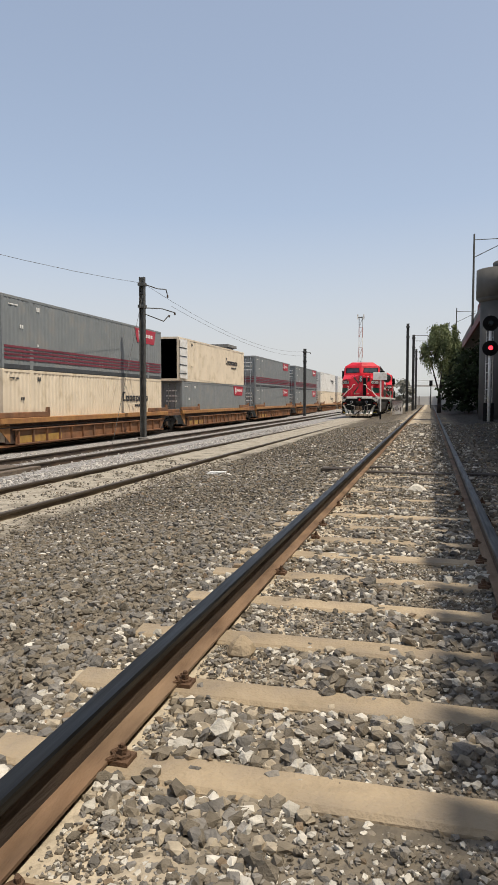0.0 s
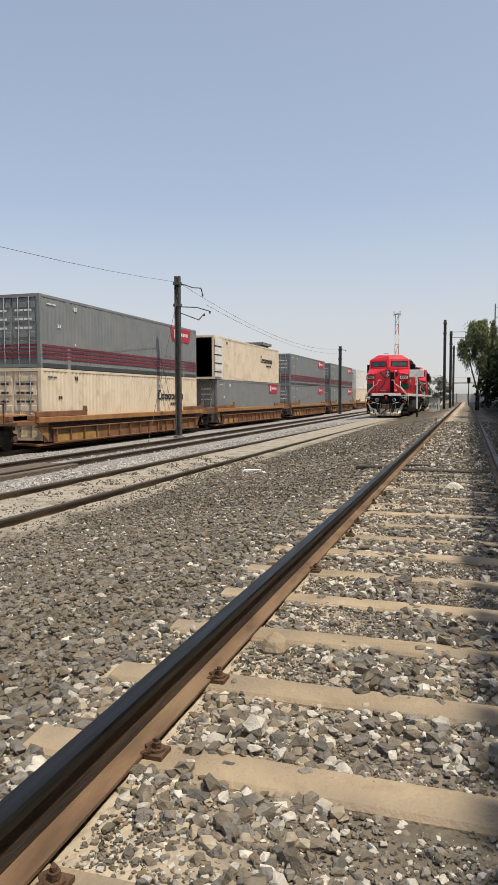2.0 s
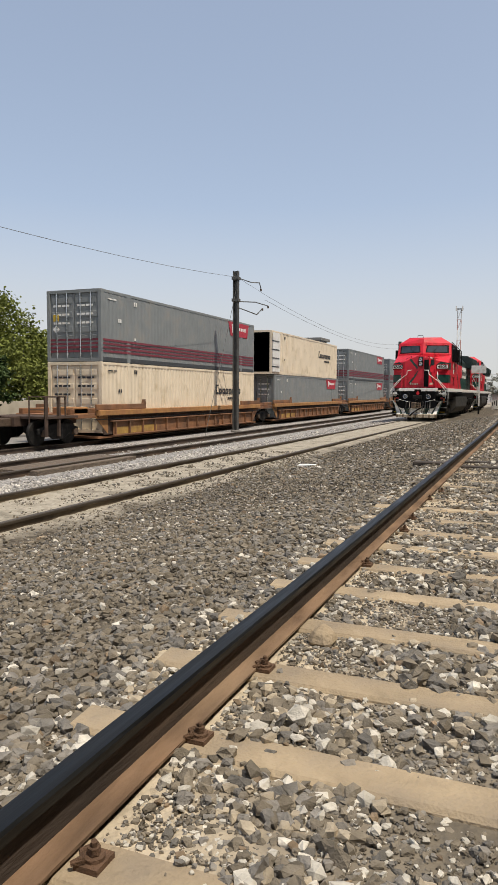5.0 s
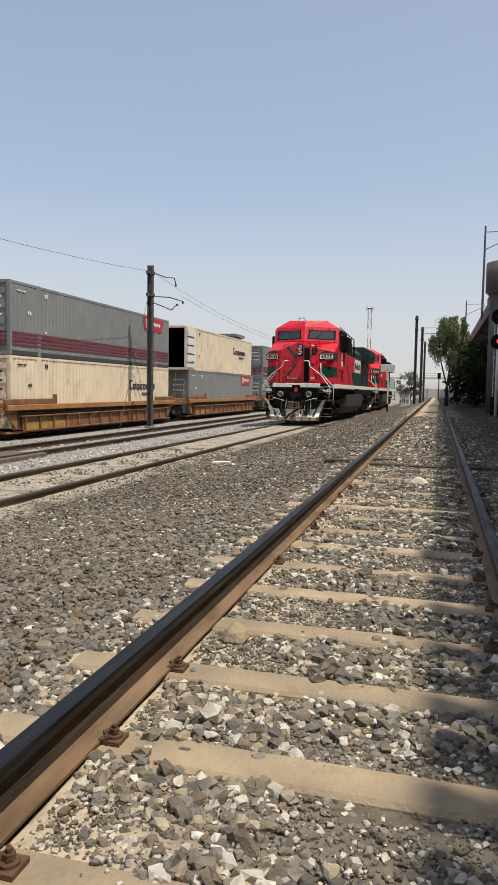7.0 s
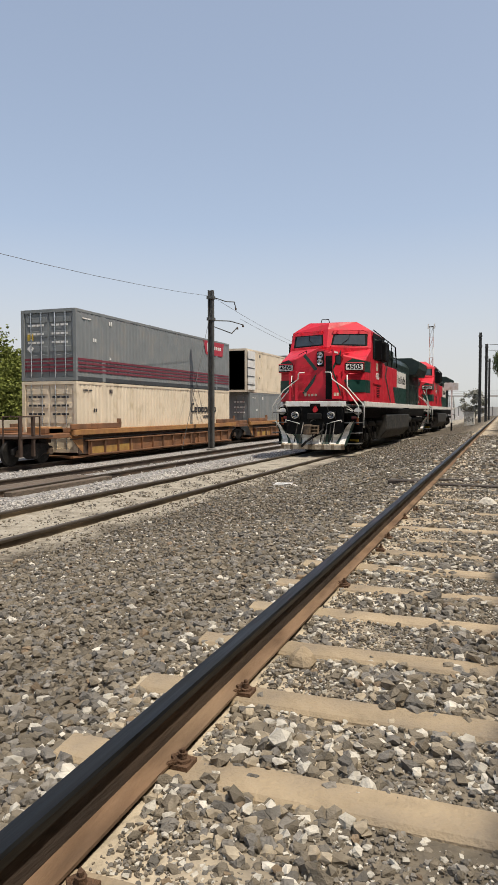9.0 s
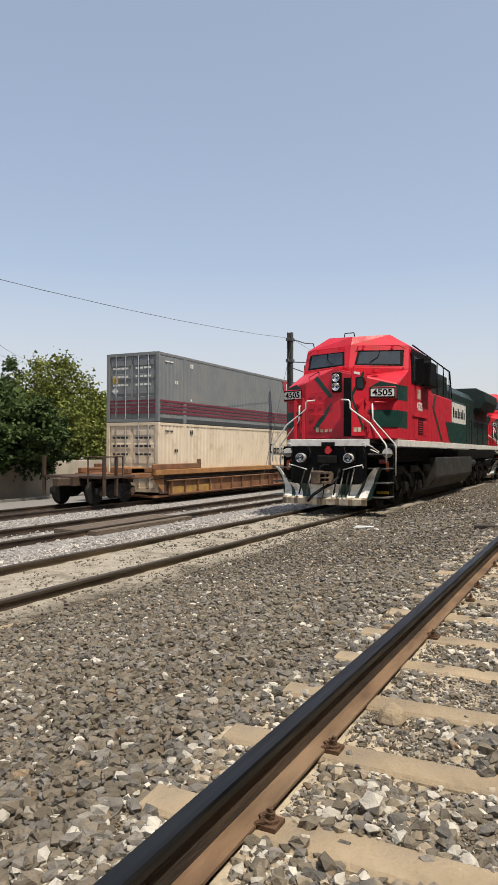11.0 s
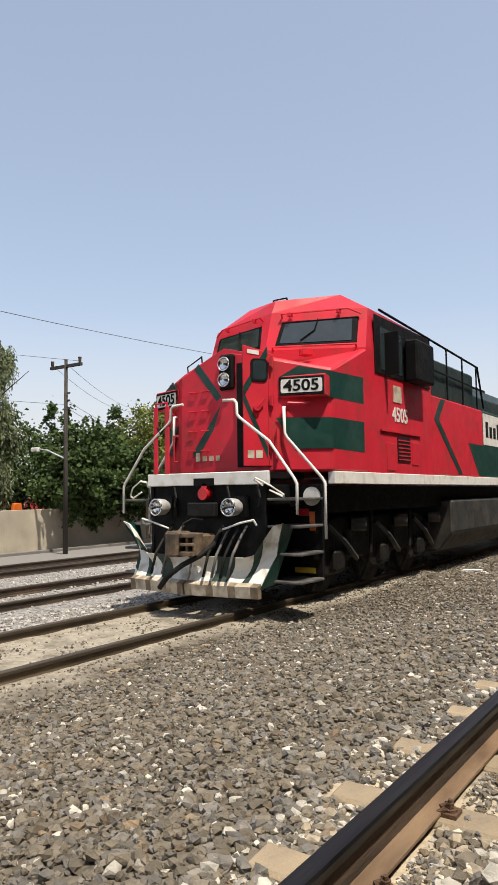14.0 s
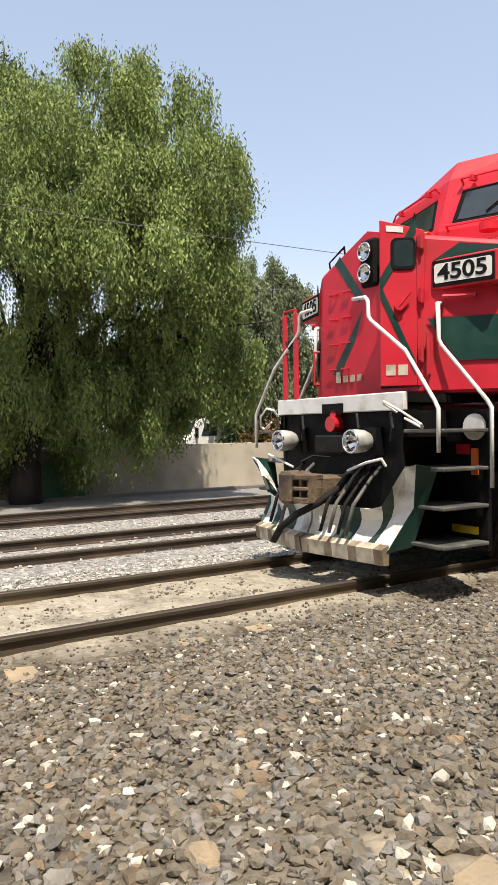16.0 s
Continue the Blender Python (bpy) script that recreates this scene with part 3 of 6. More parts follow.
        t.matrix_basis = Matrix(((d.x, 0, nrm.x, c.x), (d.y, 0, nrm.y, c.y), (0, 1, 0, c.z), (0, 0, 0, 1))) @ Matrix.Diagonal((1.16, 1, 1, 1))
        part("grab_iron", MB().tube([fp(0.28, 2.86), fp(0.28, 2.86, 0.07), fp(0.62, 2.86, 0.07), fp(0.62, 2.86)], 0.016, 6), M_RED, lo)
        part("grab_iron", MB().tube([fp(0.10, 2.10), fp(0.10, 2.10, 0.07), fp(0.10, 2.5, 0.07), fp(0.10, 2.5)], 0.014, 6), M_RED, lo)
        part("grab_iron", MB().tube([(sx * 0.74, 0.58, 3.45), (sx * 0.74, 0.56, 3.57), (sx * 0.46, 0.56, 3.70), (sx * 0.46, 0.58, 3.57)], 0.010, 6), M_BLACK, lo)
        # white stair rails
        rail_handle([(sx * 0.36, -0.01, 2.90), (sx * 0.55, -0.01, 2.89), (sx * 0.59, -0.01, 2.85), (sx * 0.60, -0.01, 2.69), (sx * 0.64, -0.01, 2.64), (sx * 1.12, -0.01, 2.29), (sx * 1.50, -0.02, 1.79), (sx * 1.54, -0.02, 1.72), (sx * 1.54, -0.02, 1.32)], lo, r=0.02)
        rail_handle([(sx * 0.99, 0.62, 2.81), (sx * 1.01, 0.55, 2.80), (sx * 1.02, 0.55, 2.44), (sx * 1.05, 0.555, 2.38), (sx * 1.56, 0.62, 1.80), (sx * 1.60, 0.63, 1.73), (sx * 1.60, 0.63, 0.97)], lo, r=0.02)
        # steps at the corner
        for k, z in enumerate((0.42, 0.78, 1.14, 1.50)):
            part("step", MB().box(min(sx * 1.05, sx * 1.56), max(sx * 1.05, sx * 1.56), 0.02, 0.64, z, z + 0.035), M_STEP, lo, bev=0.008)
        part("step_side", MB().box(min(sx * 1.0, sx * 1.52), max(sx * 1.0, sx * 1.52), 0.66, 0.72, 0.35, 1.72), M_BLACK, lo)
        part("step_back", MB().box(min(sx * 0.98, sx * 1.02), max(sx * 0.98, sx * 1.02), 0.04, 0.68, 0.35, 1.72), M_BLACK, lo)
        part("yellow_tread_mark", MB().box(min(sx * 1.10, sx * 1.42), max(sx * 1.10, sx * 1.42), 0.63, 0.655, 0.50, 0.575), M_YELLOW, lo)
        part("round_sign", MB().cyl((sx * 1.38, 0.66, 1.55), (sx * 1.38, 0.63, 1.55), 0.13, 18), M_WHITE, lo, "white round sign")
        part("orange_sticker", MB().box(min(sx * 1.34, sx * 1.42), max(sx * 1.34, sx * 1.42), 0.64, 0.658, 1.08, 1.34), M_ORANGE, lo)
        part("red_sticker", MB().box(min(sx * 1.16, sx * 1.33), max(sx * 1.16, sx * 1.33), 0.64, 0.658, 1.28, 1.38), M_REDLENS, lo)
        # ditch light
        dl = new("ditch_light")
        dl.parent = lo
        tagged(dl, "round bright ditch light")
        bowl = [(0.05, -0.04), (0.085, -0.07), (0.112, -0.13), (0.12, -0.22), (0.118, -0.30)]
        mbl = MB()
        vv = [(sx * 0.64 + r * math.cos(2 * math.pi * i / 20), y, 1.42 + r * math.sin(2 * math.pi * i / 20)) for r, y in bowl for i in range(20)]
        mbl.add(vv, [(k * 20 + i, k * 20 + (i + 1) % 20, (k + 1) * 20 + (i + 1) % 20, (k + 1) * 20 + i) for k in range(4) for i in range(20)] + [tuple(range(20))])
        part("housing", mbl, M_SILVER, dl, smooth=True)
        lamp_dish(dl, (sx * 0.64, -0.30, 1.42), 0.108, 0.10)
        part("bracket", MB().box(sx * 0.64 - 0.10, sx * 0.64 + 0.10, -0.05, 0.1, 1.28, 1.56), M_BLACK, dl)
        part("cut_lever", MB().tube([(sx * 0.48, -0.20, 1.12), (sx * 0.78, -0.22, 1.21), (sx * 0.98, -0.20, 1.25), (sx * 1.0, -0.16, 1.18)], 0.014, 6), M_WHITE, lo)
        part("grab_loop", MB().tube([(sx * 1.02, -0.03, 1.70), (sx * 0.96, -0.14, 1.78), (sx * 1.02, -0.20, 1.80), (sx * 1.22, -0.16, 1.70), (sx * 1.36, -0.06, 1.58), (sx * 1.34, -0.02, 1.55), (sx * 1.14, -0.05, 1.64)], 0.012, 6), M_WHITE, lo)
    # small square window beside the doorway
    def door_ring(v0, v1, z0, z1, r, off):
        out = []
        for cv, cz, a0 in ((v1, z1 - r, 0), (v0, z1 - r, 90), (v0, z0 + r, 180), (v1, z0 + r, 270)):
            for k in range(4):
                a = radians(a0 + 30 * k)
                out.append(dp(cv + (r * math.cos(a) - (r if cv == v1 else -r)) / 0.456, cz + r * math.sin(a), off))
        return out
    a, b = door_ring(0.24, 0.80, 3.17, 3.50, 0.06, 0.0), door_ring(0.24, 0.80, 3.17, 3.50, 0.06, 0.014)
    gasket = part("door_window", MB().loft(a, b), M_BLACK, door, "black rubber window gasket", bev=0.004)
    a, b = door_ring(0.31, 0.73, 3.20, 3.47, 0.045, 0.01), door_ring(0.31, 0.73, 3.20, 3.47, 0.045, 0.018)
    part("pane", MB().loft(a, b), M_GLASS, gasket, "dark rounded door pane")
    # red gate plates at the far corner of the front deck
    for x in (-0.93, -0.71):
        part("gate_plate", MB().box(x, x + 0.08, -0.02, 0.005, 1.90, 2.90), M_RED, lo, "red gate plate", bev=0.006)
    part("gate_rail", MB().tube([(-0.89, -0.008, 2.89), (-0.89, -0.008, 2.95), (-0.67, -0.008, 2.95), (-0.67, -0.008, 2.89)], 0.012, 6), M_RED, lo)
    part("gate_chain", MB().tube([(-0.87, -0.01, 2.6), (-0.79, -0.02, 2.5), (-0.70, -0.01, 2.58)], 0.012, 5), M_UNDER, lo)
    for k in range(3):
        part("warning_stripe", MB().slab([(0.50 + k * 0.10, 0.50, 3.598 - 0.03 * k), (0.55 + k * 0.10, 0.50, 3.583 - 0.03 * k), (0.60 + k * 0.10, 0.64, 3.62 - 0.03 * k), (0.55 + k * 0.10, 0.64, 3.635 - 0.03 * k)], 0.02), M_YELLOW, lo)
    # front deck edge and pilot
    part("deck_band", MB().box(-1.05, 1.10, -0.02, 0.04, 1.72, 1.90), M_WHITE, lo, "white front deck edge", bev=0.01)
    part("deck", MB().box(-1.05, 1.05, 0.04, 1.0, 1.80, 1.89), M_BLACK, lo)
    part("frame", MB().box(-1.22, 1.22, 0.74, 21.6, 1.30, 1.70), M_BLACK, lo)
    part("pilot", MB().box(-1.02, 1.02, 0.06, 0.30, 0.55, 1.80), M_BLACK, lo, "black pilot plate", bev=0.02)
    for ym in (2.6, 4.4, 6.2, 15.2, 17.0, 18.8):
        part("traction_motor", MB().prism([(ym - 0.55, 0.45), (ym - 0.2, 0.22), (ym + 0.2, 0.22), (ym + 0.6, 0.5), (ym + 0.6, 1.2), (ym - 0.55, 1.2)], "x", -0.62, 0.62), M_UNDER, lo, bev=0.03)
    part("coupler_notch", MB().box(-0.16, 0.20, -0.03, -0.021, 1.715, 1.82), M_BLACK, lo)
    part("marker_lamp", MB().cyl((0.03, 0.06, 1.60), (0.03, -0.07, 1.60), 0.085, 16).cyl((0.03, 0.05, 1.70), (0.03, -0.03, 1.70), 0.05, 12), M_REDLENS, lo, "round red marker lamp")
    cp = part("coupler", MB().box(-0.14, 0.14, -0.35, 0.2, 0.82, 1.05), M_COUPLER, lo, "rusty knuckle coupler", bev=0.03)
    part("knuckle", MB().prism([(-0.25, -0.56), (-0.12, -0.64), (0.02, -0.60), (0.04, -0.30), (-0.24, -0.28)], "z", 0.76, 1.10), M_COUPLER, cp, "dusty brown knuckle", bev=0.035)
    arm = part("guard_arm", MB().prism([(0.03, -0.58), (0.10, -0.60), (0.25, -0.55), (0.26, -0.34), (0.04, -0.33)], "z", 0.78, 0.84), M_COUPLER, cp, "ribbed guard arm", bev=0.01)
    for z0, z1 in ((0.91, 0.95), (1.02, 1.08)):
        part("flange", MB().prism([(0.03, -0.58), (0.10, -0.60), (0.25, -0.55), (0.26, -0.34), (0.04, -0.33)], "z", z0, z1), M_COUPLER, arm, bev=0.01)
    for x0, y0 in ((0.12, -0.56), (0.215, -0.53)):
        part("rib", MB().box(x0, x0 + 0.04, y0, -0.34, 0.80, 1.06), M_COUPLER, arm, bev=0.006)
    part("web", MB().box(0.04, 0.22, -0.37, -0.33, 0.80, 1.06), M_COUPLER, arm)
    part("lock_lift", MB().tube([(-0.05, -0.42, 1.08), (-0.05, -0.40, 1.20), (0.02, -0.30, 1.26), (0.06, -0.1, 1.24)], 0.012, 5), M_UNDER, cp)
    for i, x in enumerate((-0.62, -0.42, 0.30, 0.44, 0.58, 0.70)):
        part("air_hose", MB().tube([(x, 0.05, 1.15), (x + 0.02, -0.10, 1.05), (x + 0.05, -0.36, 0.80), (x + 0.02, -0.44, 0.50)], 0.02, 6), M_STEP if i % 2 else M_UNDER, lo, smooth=True)
    part("air_hose", MB().tube([(0.34, -0.05, 1.10), (0.36, -0.24, 0.92), (0.26, -0.42, 0.78), (0.06, -0.54, 0.66), (-0.16, -0.60, 0.50), (-0.30, -0.60, 0.34)], 0.038, 8), M_UNDER, lo, smooth=True)
    part("mu_box", MB().box(-0.25, 0.25, -0.08, 0.02, 1.28, 1.48), M_UNDER, lo, bev=0.02)
    for x in (-1.0, -0.5, 0.45, 0.95):
        part("chain", MB().tube([(x, -0.05, 1.70), (x + 0.06, -0.08, 1.55), (x + 0.02, -0.07, 1.42)], 0.016, 5), M_UNDER, lo)
    # plough: curved wings with stripes
    for sx in (1, -1):
        n = 10
        def prow(x):
            out = []
            for j in range(7):
                w = j / 6
                top = 0.76 + 0.45 * smooth(0.72, 1.06, x)
                z = 0.36 + w * (top - 0.36)
                y = -0.42 + 0.13 * x + 0.14 * math.sin(w * math.pi) * (0.4 + x) + 0.10 * w
                out.append((sx * x * (1 + 0.27 * w ** 1.5), y, z))
            return out
        for k in range(n):
            xa, xb = 0.015 + 1.095 * k / n, 0.015 + 1.095 * (k + 1) / n
            A, B = prow(xa), prow(xb)
            mb = MB().sheet([A, B], (0, 0.03, 0))
            white = k in (0, 1, 2, 5, 6, 8, 9)
            part("plough_blade", mb, M_PWHITE if white else M_PGREEN, lo, "striped plough plate")
            ya, yb = -0.45 + 0.13 * xa, -0.45 + 0.13 * xb
            part("plough_lip", MB().loft([(sx * xa, ya, 0.25), (sx * xa, ya - 0.02, 0.40), (sx * xa, ya + 0.07, 0.44), (sx * xa, ya + 0.07, 0.25)],
                                         [(sx * xb, yb, 0.25), (sx * xb, yb - 0.02, 0.40), (sx * xb, yb + 0.07, 0.44), (sx * xb, yb + 0.07, 0.25)]), M_LIP if k % 3 else M_BROWNLIP, lo, "scuffed cream plough lip")
        E = prow(1.11)
        part("plough_end", MB().loft([E[0], E[3], E[6], (sx * 1.40, 0.12, 1.16), (sx * 1.14, 0.05, 0.40)], [(p[0] - sx * 0.03, p[1] + 0.03, p[2]) for p in (E[0], E[3], E[6], (sx * 1.40, 0.12, 1.16), (sx * 1.14, 0.05, 0.40))]), M_GREEN, lo)
    # cab sides
    for sx in (1, -1):
        X = 1.55 * sx
        def sidebox(name, y0, y1, z0, z1, d, material, parent=lo, label="", bev=0.0):
            return part(name, MB().box(min(X, X + sx * d), max(X, X + sx * d), y0, y1, z0, z1), material, parent, label, bev)
        w = sidebox("side_window", 2.45, 4.90, 3.50, 4.46, 0.02, M_BLACK, label="black cab side window surround", bev=0.02)
        sidebox("pane", 2.65, 3.55, 3.58, 4.28, 0.026, M_GLASS, w)
        sidebox("pane", 3.75, 4.65, 3.58, 4.28, 0.026, M_GLASS, w)
        part("wind_deflector", MB().box(min(X, X + sx * 0.26), max(X, X + sx * 0.26), 2.82, 2.86, 3.50, 4.20), M_BLACK, lo)
        part("mirror", MB().box(min(X + sx * 0.05, X + sx * 0.28), max(X + sx * 0.05, X + sx * 0.28), 3.60, 4.45, 3.50, 4.22), M_BLACK, lo, "black arm rest and mirror", bev=0.03)
        sidebox("cab_notice", 3.18, 3.52, 3.10, 3.38, 0.01, M_LIP)
        me = text_mesh("4505", 0.34, 0.003)
        me.materials.append(M_WHITE)
        t = new("lettering", me)
        t.parent = lo
        t.matrix_basis = Matrix(((0, 0, sx, X + sx * 0.006), (sx, 0, 0, 3.45), (0, 1, 0, 2.88), (0, 0, 0, 1)))
        sidebox("vent_grille", 3.30, 3.85, 2.10, 2.52, 0.015, M_UNDER, label="dark square vent grille")
        for k in range(6):
            sidebox("slat", 3.32, 3.83, 2.13 + k * 0.065, 2.15 + k * 0.065, 0.022, M_RED)
        sidebox("drip_rail", 2.60, 4.35, 2.58, 2.61, 0.03, M_RED)
        sidebox("locker_door", 2.85, 3.18, 1.95, 2.40, 0.012, M_RED, bev=0.005)
        sidebox("locker_door", 3.95, 4.25, 2.06, 2.46, 0.012, M_RED, bev=0.005)
        x6 = X + sx * 0.006
        for q in ([(x6, 5.12, 2.98), (x6, 5.38, 2.98), (x6, 6.75, 1.94), (x6, 6.50, 1.94)], [(x6, 5.52, 3.40), (x6, 5.78, 3.40), (x6, 5.38, 2.98), (x6, 5.12, 2.98)]):
            part("green_stripe", MB().slab(q[::sx], 0.004), M_GREEN, lo)
        part("side_sill", MB().box(min(X - sx * 0.1, X + sx * 0.012), max(X - sx * 0.1, X + sx * 0.012), 1.0, 21.6, 1.72, 1.90), M_WHITE, lo, "white side sill", bev=0.008)
        # full-width cabinet behind the cab
        part("cabinet", MB().box(min(0, X), max(0, X), 5.0, 8.3, 1.9, 3.42), M_RED, lo, "red equipment cabinet", bev=0.02)
        part("green_panel", MB().slab([(X + sx * 0.005, 7.2, 2.62), (X + sx * 0.005, 8.3, 2.62), (X + sx * 0.005, 8.3, 1.93), (X + sx * 0.005, 7.9, 1.93)][::sx], 0.004), M_GREEN, lo)
        part("green_cabinet", MB().box(min(0, X), max(0, X), 8.3, 11.2, 1.9, 3.42), M_GREEN, lo, "green equipment cabinet", bev=0.02)
        p = part("name_panel", MB().box(min(X, X + sx * 0.008), max(X, X + sx * 0.008), 8.32, 11.1, 2.64, 3.36), M_WHITE, lo, "white name panel")
        for k in range(8):
            part("lettering_bar", MB().box(min(X, X + sx * 0.013), max(X, X + sx * 0.013), 8.5 + k * 0.31, 8.7 + k * 0.31, 2.82, 3.08 + 0.1 * (k % 3 == 0)), M_BLACK, p)
        part("roof_rail", MB().tube([(sx * 1.5, 2.8, 4.60), (sx * 1.5, 5.0, 4.52), (sx * 1.5, 8.2, 4.40), (sx * 1.5, 8.6, 3.5)], 0.022, 6), M_BLACK, lo)
        for y in (5.1, 6.1, 7.1, 8.1):
            part("rail_post", MB().cyl((sx * 1.5, y, 3.4), (sx * 1.5, y, 4.52 - (y - 5.0) * 0.04), 0.02, 6), M_BLACK, lo)
        part("roof_rail", MB().tube([(sx * 1.5, 5.0, 3.95), (sx * 1.5, 8.3, 3.9)], 0.018, 6), M_BLACK, lo)
        # walkway rails along the long hood
        for y in [11.4 + 1.5 * i for i in range(7)]:
            part("rail_post", MB().cyl((sx * 1.5, y, 1.9), (sx * 1.5, y, 2.9), 0.018, 6), M_HOOD, lo)
        part("walkway_rail", MB().tube([(sx * 1.5, 11.3, 2.9), (sx * 1.5, 20.6, 2.9)], 0.018, 6), M_HOOD, lo)
        rail_handle([(sx * 1.5, 20.3, 2.9), (sx * 1.5, 20.8, 2.7), (sx * 1.5, 21.4, 1.9), (sx * 1.5, 21.4, 0.8)], lo)
        rail_handle([(sx * 1.2, 21.6, 2.9), (sx * 1.5, 21.9, 2.2), (sx * 1.5, 21.9, 0.8)], lo)
        for z in (0.45, 0.85, 1.25):
            part("step", MB().box(min(sx * 1.05, sx * 1.55), max(sx * 1.05, sx * 1.55), 21.0, 21.8, z, z + 0.035), M_STEP, lo)
    # long hood
    part("rear_cab_box", MB().box(-1.45, 1.45, 5.0, 8.0, 3.42, 4.2), M_HOOD, lo, "dark green blower housing", bev=0.04)
    hood = part("long_hood", MB().prism([(-0.98, 1.9), (0.98, 1.9), (0.98, 3.95), (0.75, 4.25), (-0.75, 4.25), (-0.98, 3.95)], "y", 8.0, 21.0), M_HOOD, lo, "dark green long hood", bev=0.02)
    for sx in (1, -1):
        for k in range(6):
            part("hood_door", MB().box(min(sx * 0.98, sx * 0.995), max(sx * 0.98, sx * 0.995), 11.3 + k * 0.85, 12.05 + k * 0.85, 2.0, 3.6), M_HOOD, hood, bev=0.006)
    part("radiator", MB().prism([(-1.5, 3.95), (-1.35, 3.6), (1.35, 3.6), (1.5, 3.95), (1.5, 4.35), (1.1, 4.55), (-1.1, 4.55), (-1.5, 4.35)], "y", 16.6, 20.6), M_HOOD, lo, "dark overhanging radiator wing", bev=0.02)
    part("exhaust", MB().box(-0.35, 0.35, 12.0, 12.9, 4.24, 4.52), M_BLACK, lo, bev=0.03)
    part("roof_fan", MB().cyl((0, 9, 4.25), (0, 9, 4.42), 0.5, 20), M_BLACK, lo)
    # underframe
    part("fuel_tank", MB().prism([(-1.45, 1.42), (-1.45, 0.75), (-1.15, 0.38), (1.15, 0.38), (1.45, 0.75), (1.45, 1.42)], "y", 6.3, 13.2), M_TANK, lo, "grey fuel tank", bev=0.04)
    for sx in (1, -1):
        part("air_tank", MB().cyl((sx * 1.2, 13.3, 1.15), (sx * 1.2, 14.6, 1.15), 0.2, 14), M_TANK, lo, bev=0.03)
    for y0 in (1.9, 16.0):
        for sx in (1, -1):
            part("traction_gear", MB().box(min(sx * 0.3, sx * 0.68), max(sx * 0.3, sx * 0.68), y0 - 0.3, y0 + 3.8, 0.28, 0.95), M_UNDER, lo, bev=0.05)
    wheels = []
    for y0 in (1.9, 16.0):
        for sx in (1, -1):
            fr = part("bogie_frame", MB().prism([(y0 - 0.8, 1.02), (y0 - 0.8, 0.62), (y0 - 0.3, 0.34), (y0 + 0.3, 0.34), (y0 + 0.6, 0.55), (y0 + 1.1, 0.55), (y0 + 1.4, 0.34), (y0 + 2.0, 0.34), (y0 + 2.3, 0.55), (y0 + 2.8, 0.55), (y0 + 3.1, 0.34), (y0 + 3.75, 0.34), (y0 + 4.2, 0.62), (y0 + 4.2, 1.02), (y0 + 3.4, 1.22), (y0 + 0.1, 1.22)], "x", sx * 0.90, sx * 1.04), M_UNDER, lo, "grimy bogie side frame", bev=0.03)
            for k in range(3):
                y = y0 + 1.72 * k
                part("axle_box", MB().box(min(sx * 1.0, sx * 1.16), max(sx * 1.0, sx * 1.16), y - 0.17, y + 0.17, 0.40, 0.72), M_UNDER, fr, bev=0.04)
                part("spring", MB().cyl((sx * 1.06, y + 0.42, 0.62), (sx * 1.06, y + 0.42, 1.0), 0.10, 10), M_UNDER, fr)
                part("brake_rod", MB().tube([(sx * 1.10, y - 0.30, 1.10), (sx * 1.20, y + 0.05, 0.85), (sx * 1.16, y + 0.55, 0.55)], 0.045, 6), M_TANK, fr)
                part("brake_cylinder", MB().cyl((sx * 1.05, y + 0.6, 1.08), (sx * 1.26, y + 0.72, 1.08), 0.11, 12), M_TANK, fr)
                part("sand_pipe", MB().tube([(sx * 1.12, y - 0.5, 1.3), (sx * 1.12, y - 0.55, 0.6), (sx * 0.9, y - 0.45, 0.15)], 0.03, 6), M_UNDER, fr)
        for k in range(3):
            y = y0 + 1.72 * k
            ws = new("wheelset")
            ws.parent = lo
            ws.matrix_basis = pose(0, y, 0.58)
            part("axle", MB().cyl((-0.9, 0, 0), (0.9, 0, 0), 0.1, 10), M_UNDER, ws)
            for sx in (1, -1):
                part("wheel", MB().cyl((sx * 0.685, 0, 0), (sx * 0.72, 0, 0), 0.56, 28).cyl((sx * 0.715, 0, 0), (sx * 0.82, 0, 0), 0.53, 28), M_UNDER, ws, bev=0.01)
                mb = MB()
                for j in range(5):
                    a = j * 2 * math.pi / 5
                    mb.cyl((sx * 0.81, 0.3 * math.cos(a), 0.3 * math.sin(a)), (sx * 0.835, 0.3 * math.cos(a), 0.3 * math.sin(a)), 0.05, 8)
                part("hub_bolts", mb, M_UNDER, ws)
            wheels.append((ws, y))
    return lo, wheels


LOCO_S = [(0, 59.6), (0.5, 57.8), (1.0, 56.4), (1.5, 54.8), (2.0, 52.9), (2.5, 50.7), (3.0, 48.4), (3.5, 46.1), (4.2, 43.1), (5.0, 39.8), (5.8, 36.4), (6.0, 35.3), (6.5, 32.7), (7.0, 30.34), (7.5, 28.36),
          (8.0, 26.58), (8.5, 24.86), (9.0, 23.18), (9.5, 21.5), (10.3, 18.8), (11.1, 16.2), (11.8, 13.92), (12.0, 13.23), (12.5, 11.65), (13.0, 10.1), (13.5, 8.67), (14.0, 7.38), (14.5, 6.27), (15.0, 5.44), (15.5, 4.78), (16.0, 4.33)]


def on_track(y):
    x, z = track_mid(y)
    h = (track_mid(y + 0.5)[0] - track_mid(y - 0.5)[0])
    return x, z, h


def loco_pose(s):
    xa, za, _ = on_track(s + 4)
    xb, zb, _ = on_track(s + 17)
    h = (xb - xa) / 13
    s += 0.42
    return pose(xa - h * 4 + 0.09, s, za + 0.0027 * 4 - 0.05, -0.155, 0, -math.degrees(math.atan(h)))


locomotive, loco_wheels = make_loco()
second_loco = copy_thing(locomotive, loco_pose(82.5))
